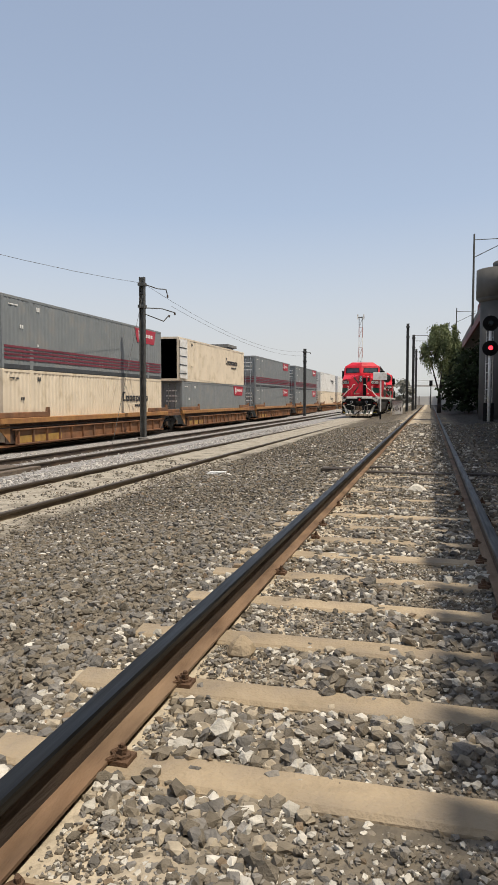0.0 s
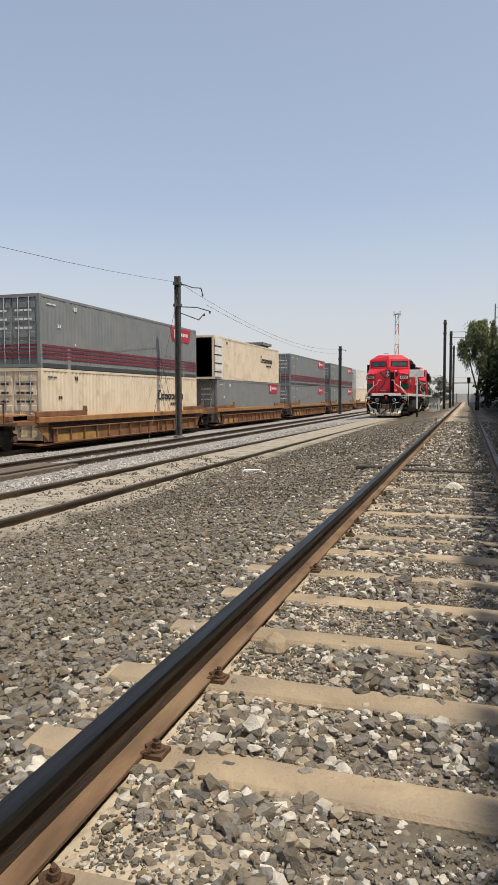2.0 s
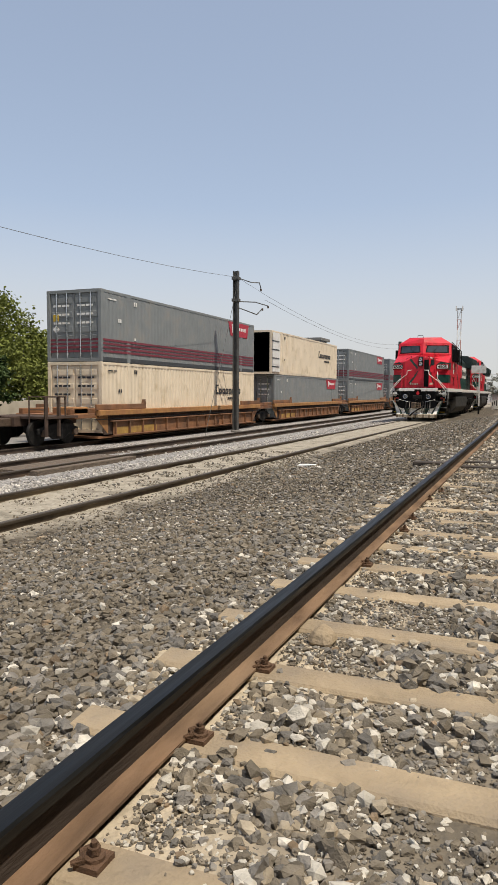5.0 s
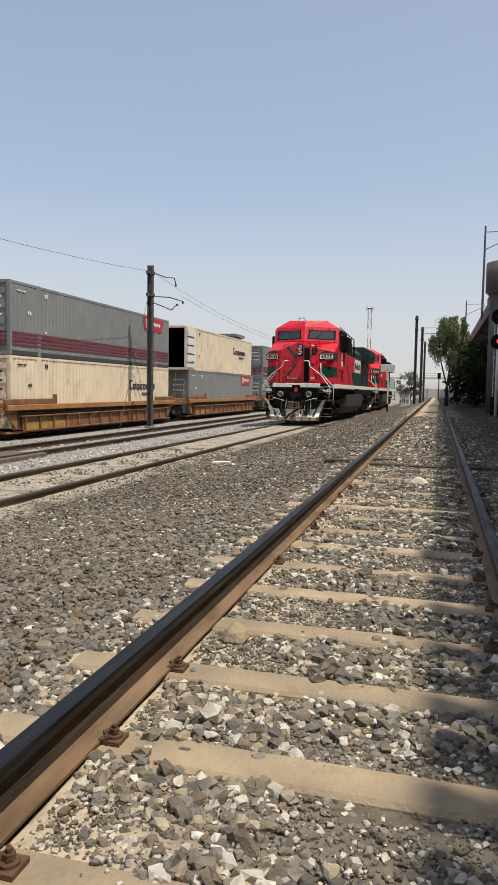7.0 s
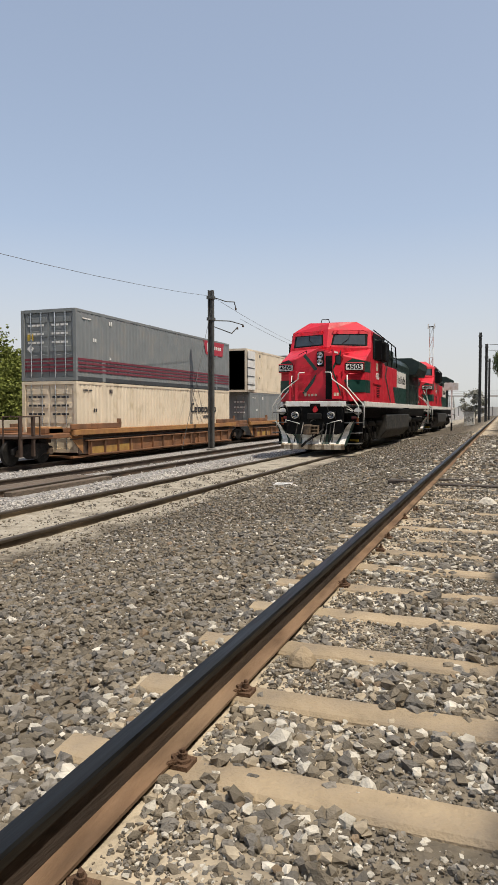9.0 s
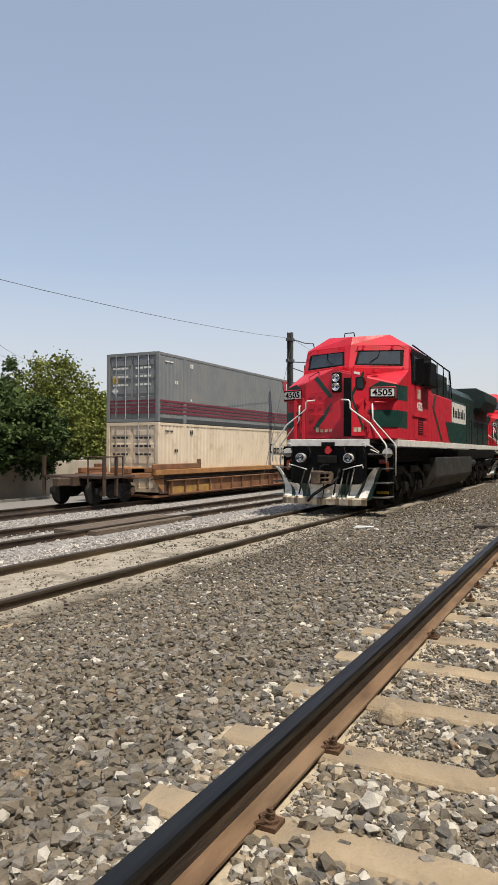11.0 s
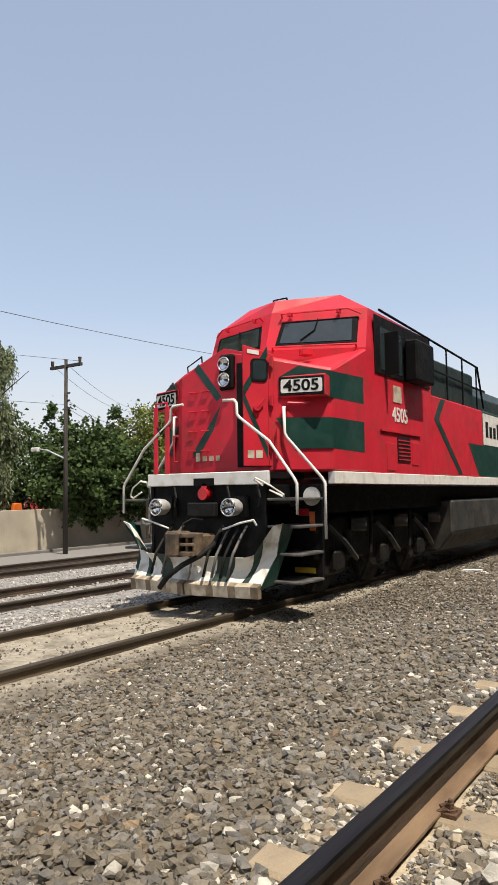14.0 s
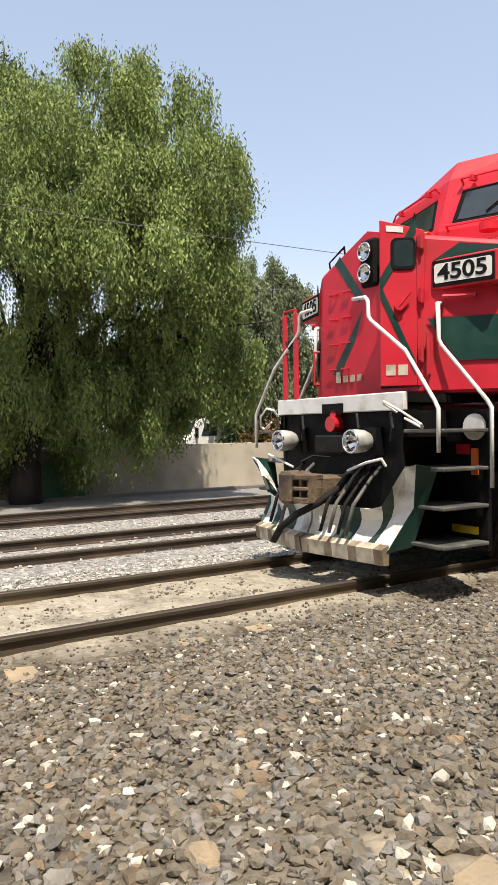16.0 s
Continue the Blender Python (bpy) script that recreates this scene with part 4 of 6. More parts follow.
tagged(second_loco, "red and green diesel locomotive coupled behind the first", "locomotive")
second_wheels = [(o, o.matrix_basis.translation.y) for o in second_loco.children if o.name.startswith("wheelset")]


def motions():
    bird_motion()
    ts = [t for t, _ in LOCO_S]
    ss = [s for _, s in LOCO_S]
    walk(locomotive, [(t, loco_pose(s)) for t, s in LOCO_S])
    walk(second_loco, [(t, loco_pose(s + 22.4)) for t, s in LOCO_S])
    for w, y in loco_wheels + second_wheels:
        rows = []
        for i in range(121):
            t = i * 16.0 / 120
            s = float(np.interp(t, ts, ss))
            rows.append((t, pose(0, y, 0.58, math.degrees((s - 59.6) / 0.53 * -1.0) * -1, 0, 0)))
        walk(w, rows)


# ---- container train ----
M_CGREY = mat("container_grey", (0.205, 0.222, 0.226), 0.55, var=0.1, scale=1.2, dirt=(0.24, 0.23, 0.21), dirt_amount=0.35, dirt_scale=1.2)
M_CCREAM = mat("container_cream", (0.72, 0.615, 0.47), 0.6, var=0.07, scale=1.2, dirt=(0.52, 0.42, 0.28), dirt_amount=0.3, dirt_scale=1.5)
M_CWHITE = mat("container_white", (0.72, 0.71, 0.68), 0.6, var=0.06, scale=1.2, dirt=(0.5, 0.46, 0.4), dirt_amount=0.3)
M_MAROON = mat("maroon_stripe", (0.19, 0.035, 0.05), 0.55, var=0.12)
M_CRED = mat("red_panel", (0.42, 0.03, 0.05), 0.5, var=0.1)
M_CDARK = mat("container_shadow_grey", (0.05, 0.055, 0.06), 0.6, var=0.2)
M_CARRUST = mat("well_car_rust", (0.23, 0.105, 0.047), 0.8, var=0.35, scale=3, bump=0.3, bump_scale=30, dirt=(0.085, 0.052, 0.036), dirt_amount=0.6, dirt_scale=1.5)
M_CARYEL = mat("well_car_yellow", (0.33, 0.165, 0.055), 0.7, var=0.2, scale=3, dirt=(0.25, 0.11, 0.05), dirt_amount=0.6, dirt_scale=1.2)
M_CARDARK = mat("well_car_brown_and_shade", (0.06, 0.036, 0.025), 0.85, var=0.3, scale=2, bump=0.3, bump_scale=30)
M_CARYEL2 = mat("faded_yellow", (0.40, 0.245, 0.06), 0.75, var=0.25, scale=3, dirt=(0.21, 0.10, 0.045), dirt_amount=0.75, dirt_scale=1.6)
M_DARKTXT = mat("dark_lettering", (0.03, 0.03, 0.035), 0.6)
CW, CH = 2.59, 2.82


def container(L, body, m, label, stripes=False, logo="", dark_end=False, group="stacked freight containers"):
    """Origin at the near bottom edge of the door end; x is to the camera side, y along its length."""
    c = thing("container", label, "container", m, group)
    post = 0.12
    # corrugated side as one folded sheet, both sides
    for sx, x0 in ((1, 0.0), (-1, -CW)):
        mb = MB()
        pitch, deep = 0.28, 0.022 if body is M_CGREY else 0.034
        n = int((L - 2 * post) / pitch)
        pts = []
        for i in range(n):
            y = post + i * (L - 2 * post) / n
            p = (L - 2 * post) / n
            pts += [(x0 - sx * 0.012, y), (x0 - sx * 0.012, y + p * 0.30), (x0 - sx * deep, y + p * 0.5), (x0 - sx * deep, y + p * 0.8)]
        pts.append((x0 - sx * 0.012, L - post))
        vs = [(x, y, 0.16) for x, y in pts] + [(x, y, CH - 0.1) for x, y in pts]
        k = len(pts)
        mb.add(vs, [(i, i + 1, k + i + 1, k + i) for i in range(k - 1)])
        part("side_wall", mb, body, c, "corrugated side wall")
    for y in (0, L - post):
        for x in (-CW, -0.16):
            part("corner_post", MB().box(x, x + 0.16, y, y + post, 0.0, CH), body, c, bev=0.01)
    for x in (-CW + 0.002, -0.09):
        part("top_rail", MB().box(x, x + 0.088, post, L - post, CH - 0.11, CH - 0.01), body, c)
        part("bottom_rail", MB().box(x, x + 0.088, post, L - post, 0.0, 0.17), M_CDARK if body is M_CGREY else body, c)
    part("roof", MB().box(-CW + 0.05, -0.05, 0.05, L - 0.05, CH - 0.06, CH - 0.02), body, c)
    part("end_wall", MB().box(-CW + 0.16, -0.16, L - 0.08, L - 0.04, 0.05, CH - 0.05), body, c)
    # inter-box lifting posts
    for y in (2.0, L - 2.0):
        part("lifting_post", MB().box(-0.10, 0.004, y - 0.12, y + 0.12, 0.0, CH), body, c, bev=0.008)
    # doors
    part("end_sill", MB().box(-CW + 0.16, -0.16, 0.0, 0.09, 0.0, 0.14), body, c)
    part("end_header", MB().box(-CW + 0.16, -0.16, 0.0, 0.09, CH - 0.13, CH), body, c)
    if dark_end:
        # open end: black sheets paint the inner shade, one leaf swung back along the side
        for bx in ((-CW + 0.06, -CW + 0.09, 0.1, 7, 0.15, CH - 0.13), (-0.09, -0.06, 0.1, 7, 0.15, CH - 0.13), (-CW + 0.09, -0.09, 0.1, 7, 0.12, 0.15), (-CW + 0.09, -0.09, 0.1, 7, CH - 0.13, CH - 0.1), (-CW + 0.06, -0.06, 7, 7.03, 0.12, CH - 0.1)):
            part("lining", MB().box(*bx), M_BLACK, c, "container interior with its shade painted black")
        leaf = part("door", MB().box(0.03, 0.08, 0.03, 1.40, 0.15, CH - 0.14), M_CWHITE, c, "white door leaf swung open along the side", bev=0.008)
        for z in (0.45, 1.0, 1.55, 2.1):
            part("hinge", MB().box(-0.02, 0.10, 0.03, 1.2, z, z + 0.06), M_CDARK, leaf)
    for d, (xa, xb) in enumerate(() if dark_end else ((-CW + 0.18, -CW / 2 - 0.01), (-CW / 2 + 0.01, -0.18))):
        mb = MB().box(xa, xb, 0.05, 0.09, 0.15, CH - 0.14)
        door = part("door", mb, body, c, bev=0.006)
        for z in (0.55, 1.15, 1.75, 2.3):
            part("door_rib", MB().box(xa + 0.06, xb - 0.06, 0.025, 0.05, z, z + 0.22), body, door, bev=0.008)
        for fx in (0.28, 0.72):
            x = xa + (xb - xa) * fx
            part("lock_rod", MB().cyl((x, 0.005, 0.12), (x, 0.005, CH - 0.12), 0.022, 8), M_CHROME, door)
            for z in (0.3, 0.9, 1.6, 2.5):
                part("keeper", MB().box(x - 0.05, x + 0.05, -0.01, 0.03, z - 0.03, z + 0.03), body, door)
            part("door_handle", MB().tube([(x, -0.02, 1.05), (x + 0.3, -0.02, 1.0)], 0.015, 5), body, door)
        for r in range(3):
            for q in range(4):
                part("lettering_bar", MB().box(xa + 0.14 + q * 0.21, xa + 0.27 + 0.03 * (q % 3) + q * 0.21, 0.018, 0.024, 1.48 + r * 0.34, 1.56 + r * 0.34), M_WHITE if body is M_CGREY else M_DARKTXT, door)
        if body is M_CGREY and d == 0:
            part("placard", MB().box(xa + 0.12, xa + 0.40, 0.016, 0.023, 1.60, 1.86), M_YELLOW, door, "yellow placard")
            part("placard", MB().prism([(xa + 0.26, 1.12), (xa + 0.42, 1.28), (xa + 0.26, 1.44), (xa + 0.10, 1.28)], "y", 0.014, 0.020), M_WHITE, door, "white diamond placard")
    if stripes:
        for k in range(4):
            z = 0.36 + k * 0.15
            part("stripe", MB().box(0.0, 0.006, post, L - post, z, z + 0.085), M_MAROON, c, "maroon stripe")
            part("stripe", MB().box(-CW + 0.16, -0.16, 0.012, 0.022, z, z + 0.085), M_MAROON, c)
    if logo == "red":
        y0 = L * 0.76
        p = part("logo_panel", MB().prism([(y0, 2.72), (y0 + 3.0, 2.72), (y0 + 2.75, 1.95), (y0 + 0.35, 1.95)], "x", 0.0, 0.008), M_CRED, c, "dark red emblem panel")
        for k in range(6):
            part("lettering_bar", MB().box(0.004, 0.014, y0 + 0.95 + k * 0.27, y0 + 1.14 + k * 0.27, 2.28, 2.46 + 0.05 * (k == 0)), M_WHITE, p)
        part("emblem", MB().prism([(y0 + 0.5, 2.6), (y0 + 0.8, 2.6), (y0 + 0.85, 2.2), (y0 + 0.55, 2.1)], "x", 0.004, 0.014), M_WHITE, p)
    if logo == "dark":
        y0 = L * 0.66
        for k in range(8):
            h = 0.50 if k == 0 else 0.29
            part("lettering_bar", MB().box(0.0, 0.010, y0 + k * 0.43, y0 + 0.34 + k * 0.43, 1.55, 1.64).box(0.0, 0.010, y0 + k * 0.43, y0 + 0.34 + k * 0.43, 1.47 + h, 1.55 + h).box(0.0, 0.010, y0 + k * 0.43, y0 + 0.09 + k * 0.43, 1.64, 1.47 + h).box(0.0, 0.010, y0 + (0.25 if k else 0.10) + k * 0.43, y0 + (0.34 if k else 0.12) + k * 0.43, 1.64, 1.47 + h), M_DARKTXT, c)
        for k in range(6):
            part("lettering_bar", MB().box(0.0, 0.010, y0 + 1.6 + k * 0.25, y0 + 1.78 + k * 0.25, 1.25, 1.38), M_DARKTXT, c)
    if logo != "none":
        for (ya, za, w, h) in ((0.45, 2.45, 0.34, 0.05), (0.85, 2.45, 0.22, 0.05), (2.42, 2.38, 0.09, 0.17), (2.56, 2.38, 0.09, 0.17), (1.2, 1.6, 0.09, 0.14), (1.34, 1.6, 0.09, 0.14), (2.45, 0.95, 0.10, 0.10)):
            part("lettering_bar", MB().box(0.0, 0.010, ya, ya + w, za, za + h), M_WHITE if body is M_CGREY else M_DARKTXT, c)
    return c


def bogie(car, y, z0):
    b = part("bogie", MB().box(-0.25, 0.25, y - 0.35, y + 0.35, 0.45, 0.75), M_UNDER, car)
    for sx in (1, -1):
        part("side_frame", MB().prism([(y - 1.15, 0.62), (y - 1.15, 0.42), (y - 0.6, 0.38), (y - 0.3, 0.22), (y + 0.3, 0.22), (y + 0.6, 0.38), (y + 1.15, 0.42), (y + 1.15, 0.62), (y + 0.4, 0.80), (y - 0.4, 0.80)], "x", sx * 0.98, sx * 1.10), M_UNDER, b, bev=0.03)
        part("spring", MB().cyl((sx * 1.04, y, 0.25), (sx * 1.04, y, 0.62), 0.16, 12), M_UNDER, b)
        for dy in (-0.88, 0.88):
            part("wheel", MB().cyl((sx * 0.69, y + dy, 0.46), (sx * 0.82, y + dy, 0.46), 0.46, 24), M_UNDER, b, bev=0.015)
            part("bearing", MB().cyl((sx * 1.05, y + dy, 0.46), (sx * 1.2, y + dy, 0.46), 0.13, 12), M_BROWNIRON, b)


def well_car(y0, L, first=False):
    """A well car whose well runs from y0 to y0 + L; x = 0 is the track's middle, z = 0 its rail top."""
    car = thing("well_car", "rusty brown and yellow well wagon carrying stacked containers, standing on rails", "railway wagon", pose(-16.95, 0, -0.80), "container wagons")
    for sx in (1, -1):
        X = sx * 1.36
        def b(name, y_a, y_b, z0, z1, xa, xb, material, label="", bev=0.0):
            return part(name, MB().box(min(sx * xa, sx * xb), max(sx * xa, sx * xb), y_a, y_b, z0, z1), material, car, label, bev)
        b("top_chord", y0 - 0.2, y0 + L + 0.2, 1.00, 1.22, 1.30, 1.52, M_CARYEL, "worn yellow top chord", 0.02)
        # dark brown here paints the shade that the top chord throws into the recess
        sill = b("side_plate", y0 + 0.3, y0 + L - 0.3, 0.24, 1.00, 1.32, 1.35, M_CARDARK, "recessed side plate with the top chord's shade painted dark")
        b("pipe", y0 - 0.4, y0 + L + 0.4, 0.84, 0.875, 1.42, 1.455, M_UNDER)
        panel = b("side_panel", y0 + 0.9, y0 + L - 0.9, 0.20, 0.76, 1.38, 1.41, M_CARRUST, "ochre and rust streaked lower side panel")
        part("panel_flange", MB().box(min(sx * 1.36, sx * 1.52), max(sx * 1.36, sx * 1.52), y0 + 0.7, y0 + L - 0.7, 0.74, 0.79), M_CARRUST, panel, bev=0.01)
        part("panel_flange", MB().box(min(sx * 1.36, sx * 1.50), max(sx * 1.36, sx * 1.50), y0 + 0.9, y0 + L - 0.9, 0.17, 0.22), M_CARRUST, panel, bev=0.01)
        part("yellow_patch", MB().box(min(sx * 1.41, sx * 1.414), max(sx * 1.41, sx * 1.414), y0 + 1.0, y0 + 4.4, 0.23, 0.52), M_CARYEL2, panel, "faded yellow paint")
        n = int(L / 1.05)
        for i in range(n):
            y = y0 + 1.0 + i * (L - 2.0) / (n - 1)
            part("rib", MB().prism([(sx * 1.41, 0.21), (sx * 1.50, 0.21), (sx * 1.50, 0.75), (sx * 1.41, 0.75)], "y", y - 0.03, y + 0.03), M_CARRUST, panel)
        # guides at the well ends
        for ya, yb in ((y0 - 0.3, y0 + 3.4), (y0 + L - 2.6, y0 + L + 0.3)):
            b("guide_plate", ya, yb, 1.22, 1.44, 1.36, 1.46, M_CARRUST, "", 0.02)
            part("guide_horn", MB().prism([(yb - 0.25, 1.40), (yb, 1.40), (yb - 0.05, 1.62), (yb - 0.2, 1.62)], "x", sx * 1.36, sx * 1.46), M_CARRUST, car)
        part("end_brace", MB().prism([(y0 + 0.6, 0.26), (y0 + 0.6, 0.98), (y0 - 0.3, 0.98)], "x", sx * 1.33, sx * 1.36), M_CARYEL, car)
        part("end_brace", MB().prism([(y0 + L - 0.6, 0.26), (y0 + L - 0.6, 0.98), (y0 + L + 0.3, 0.98)], "x", sx * 1.33, sx * 1.36), M_CARRUST, car)
    part("floor", MB().box(-1.3, 1.3, y0, y0 + L, 0.10, 0.18), M_CARRUST, car)
    ends = [(y0, -1), (y0 + L, 1)]
    for ye, s in ends:
        part("end_platform", MB().box(-1.35, 1.35, min(ye, ye + s * 1.6), max(ye, ye + s * 1.6), 0.92, 1.10), M_CARRUST, car, "rusty end platform", bev=0.02)
        for x in (-1.1, 1.1):
            part("end_beam", MB().box(x - 0.1, x + 0.1, min(ye, ye + s * 1.6), max(ye, ye + s * 1.6), 1.10, 1.30), M_CARRUST, car, bev=0.02)
    if first:
        part("draft_sill", MB().box(-0.3, 0.3, y0 - 3.6, y0, 0.70, 1.05), M_CARDARK, car, bev=0.02)
        part("end_platform", MB().box(-1.45, 1.45, y0 - 3.3, y0 - 1.5, 0.98, 1.06), M_CARDARK, car)
        part("end_railing", MB().tube([(1.4, y0 - 3.3, 0.35), (1.4, y0 - 3.3, 1.75), (0.7, y0 - 3.3, 1.75), (0.7, y0 - 3.3, 0.5)], 0.025, 6).tube([(1.4, y0 - 3.3, 1.3), (0.7, y0 - 3.3, 1.3)], 0.02, 6), M_CARDARK, car)
        part("end_railing", MB().tube([(1.4, y0 - 2.2, 1.0), (1.4, y0 - 2.2, 1.75), (1.4, y0 - 3.3, 1.75)], 0.025, 6), M_CARDARK, car)
        for xp, yp in ((1.38, y0 - 3.25), (1.38, y0 - 2.55), (-1.38, y0 - 3.25)):
            part("stake", MB().box(xp - 0.05, xp + 0.05, yp - 0.05, yp + 0.05, 0.35, 1.78), M_CARDARK, car)
        part("coupler", MB().box(-0.15, 0.15, y0 - 4.2, y0 - 3.5, 0.72, 1.0), M_BROWNIRON, car, bev=0.03)
        part("equipment", MB().box(0.2, 1.2, y0 - 1.4, y0 - 0.5, 1.06, 1.35), M_CARYEL, car, bev=0.03)
        bogie(car, y0 - 2.15, 0)
    bogie(car, y0 + L + 1.75, 0)
    return car


CX, BZ = -15.66, -0.80 + 0.32
PITCH = 19.85
Y1 = 23.42
well_car(Y1 - 0.3, 16.75, first=True)
container(16.15, M_CCREAM, pose(CX, Y1, BZ - 0.02), "cream corrugated freight container with dark lettering, in the wagon's well", logo="dark")
container(16.15, M_CGREY, pose(CX, Y1, BZ + CH), "grey freight container with maroon stripes stacked on a cream one", stripes=True, logo="red")
kinds = [(M_CGREY, M_CCREAM, "red", "dark"), (M_CGREY, M_CGREY, "red", "red"), (M_CGREY, M_CGREY, "red", "red"), (M_CCREAM, M_CWHITE, "dark", "dark"), (M_CCREAM, M_CWHITE, "dark", "dark"), (M_CCREAM, M_CWHITE, "dark", "dark")]
names = {id(M_CGREY): "grey", id(M_CCREAM): "cream", id(M_CWHITE): "white"}
for i, (lo_m, up_m, l1, l2) in enumerate(kinds):
    yy = Y1 + PITCH * (i + 1)
    well_car(yy - 0.3, 16.75)
    container(16.15, lo_m, pose(CX, yy, BZ - 0.02), names[id(lo_m)] + " corrugated freight container lying in a wagon's well", logo=l1)
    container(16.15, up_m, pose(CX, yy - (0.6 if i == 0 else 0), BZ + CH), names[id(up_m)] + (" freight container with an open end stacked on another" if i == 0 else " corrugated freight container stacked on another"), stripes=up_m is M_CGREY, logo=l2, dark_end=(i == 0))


# ---- trees ----
def leaf_mat(name, col, var=0.35):
    m = mat(name, col, 0.8, var=0.4, scale=0.55, island=var, spec=0.2)
    nt = m.node_tree
    b = nt.nodes["Principled BSDF"]
    tr = nt.nodes.new("ShaderNodeBsdfTranslucent")
    mx = nt.nodes.new("ShaderNodeMixShader")
    mx.inputs[0].default_value = 0.15
    nt.links.new(b.inputs["Base Color"].links[0].from_socket, tr.inputs[0])
    nt.links.new(b.outputs[0], mx.inputs[1])
    nt.links.new(tr.outputs[0], mx.inputs[2])
    nt.links.new(mx.outputs[0], nt.nodes["Material Output"].inputs[0])
    return m


M_PEPPER = leaf_mat("pepper_leaf", (0.22, 0.28, 0.092), 0.25)
M_LEAF_S = leaf_mat("grey_green_leaf", (0.20, 0.235, 0.13), 0.25)
M_LEAF = leaf_mat("dark_leaf", (0.06, 0.095, 0.032), 0.35)
M_LEAF_R = leaf_mat("olive_leaf", (0.17, 0.20, 0.10), 0.3)
M_LEAF_Y = leaf_mat("yellow_green_leaf", (0.15, 0.172, 0.04), 0.3)
# leaf colour darkened to carry the shade under the viaduct deck
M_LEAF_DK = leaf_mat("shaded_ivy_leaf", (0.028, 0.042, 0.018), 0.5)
M_LEAF_D = leaf_mat("dry_leaf", (0.20, 0.13, 0.06), 0.4)
M_TWIG = mat("grey_twigs", (0.30, 0.30, 0.26), 0.9, var=0.2, island=0.3)
M_BARK = mat("bark", (0.026, 0.021, 0.018), 0.95, var=0.4, scale=3, bump=0.9, bump_scale=14, stretch=(1, 1, 0.3))
M_CONC = mat("concrete", (0.185, 0.178, 0.168), 0.9, var=0.15, scale=0.8, bump=0.2, bump_scale=20, dirt=(0.13, 0.12, 0.108), dirt_amount=0.5, dirt_scale=0.5)
M_WALL = mat("wall_plaster", (0.46, 0.41, 0.33), 0.92, var=0.12, scale=1.0, bump=0.25, bump_scale=20, dirt=(0.30, 0.26, 0.2), dirt_amount=0.5, dirt_scale=0.6)
M_STEELPOLE = mat("mast_steel", (0.085, 0.085, 0.08), 0.7, 0.3, 0.3, 3, bump=0.2)
M_WOODPOLE = mat("pole_wood", (0.055, 0.047, 0.042), 0.9, var=0.3, scale=3, bump=0.5, bump_scale=20, stretch=(3, 3, 0.3))
M_WIRE = mat("wire", (0.14, 0.14, 0.14), 0.6)


def leaf_mesh(name, centres, size, rng, hang=0, droop=0.0):
    """Leaves as small bent quads. hang: leaves on each drooping strand."""
    n = len(centres)
    if hang:
        ln = rng.uniform(0.5, 1.6, n)
        sway = rng.normal(0, 0.16, (n, 2))
        pts = []
        for k in range(hang):
            w = (k + rng.uniform(0, 0.8, n)) / hang
            p = centres.copy()
            p[:, 2] -= ln * w
            p[:, :2] += sway * w[:, None] + rng.normal(0, 0.05, (n, 2))
            pts.append(p)
        centres = np.concatenate(pts)
        n = len(centres)
    a = rng.normal(0, 1, (n, 3))
    a[:, 2] = a[:, 2] * 0.5 - droop * 2.6
    a /= np.linalg.norm(a, axis=1)[:, None]
    b = np.cross(a, rng.normal(0, 1, (n, 3)))
    b /= np.linalg.norm(b, axis=1)[:, None] + 1e-9
    s = size * rng.uniform(0.6, 1.4, n)[:, None]
    w = s * (0.19 if hang else 0.42)
    nrm = np.cross(a, b) * s * 0.12
    v = np.stack([centres, centres + a * s * 0.5 + b * w + nrm, centres + a * s, centres + a * s * 0.5 - b * w + nrm], 1).reshape(-1, 3)
    me = bpy.data.meshes.new(name)
    me.vertices.add(len(v))
    me.vertices.foreach_set("co", v.ravel())
    me.loops.add(n * 4)
    me.loops.foreach_set("vertex_index", np.arange(n * 4, dtype=np.int32))
    me.polygons.add(n)
    me.polygons.foreach_set("loop_start", np.arange(0, n * 4, 4, dtype=np.int32))
    me.polygons.foreach_set("loop_total", np.full(n, 4, dtype=np.int32))
    me.update(calc_edges=True)
    return me


def limb(mb, pts, radii):
    for (a, b), (r1, r2) in zip(zip(pts, pts[1:]), zip(radii, radii[1:])):
        mb.cyl(a, b, r1, 9, r2)


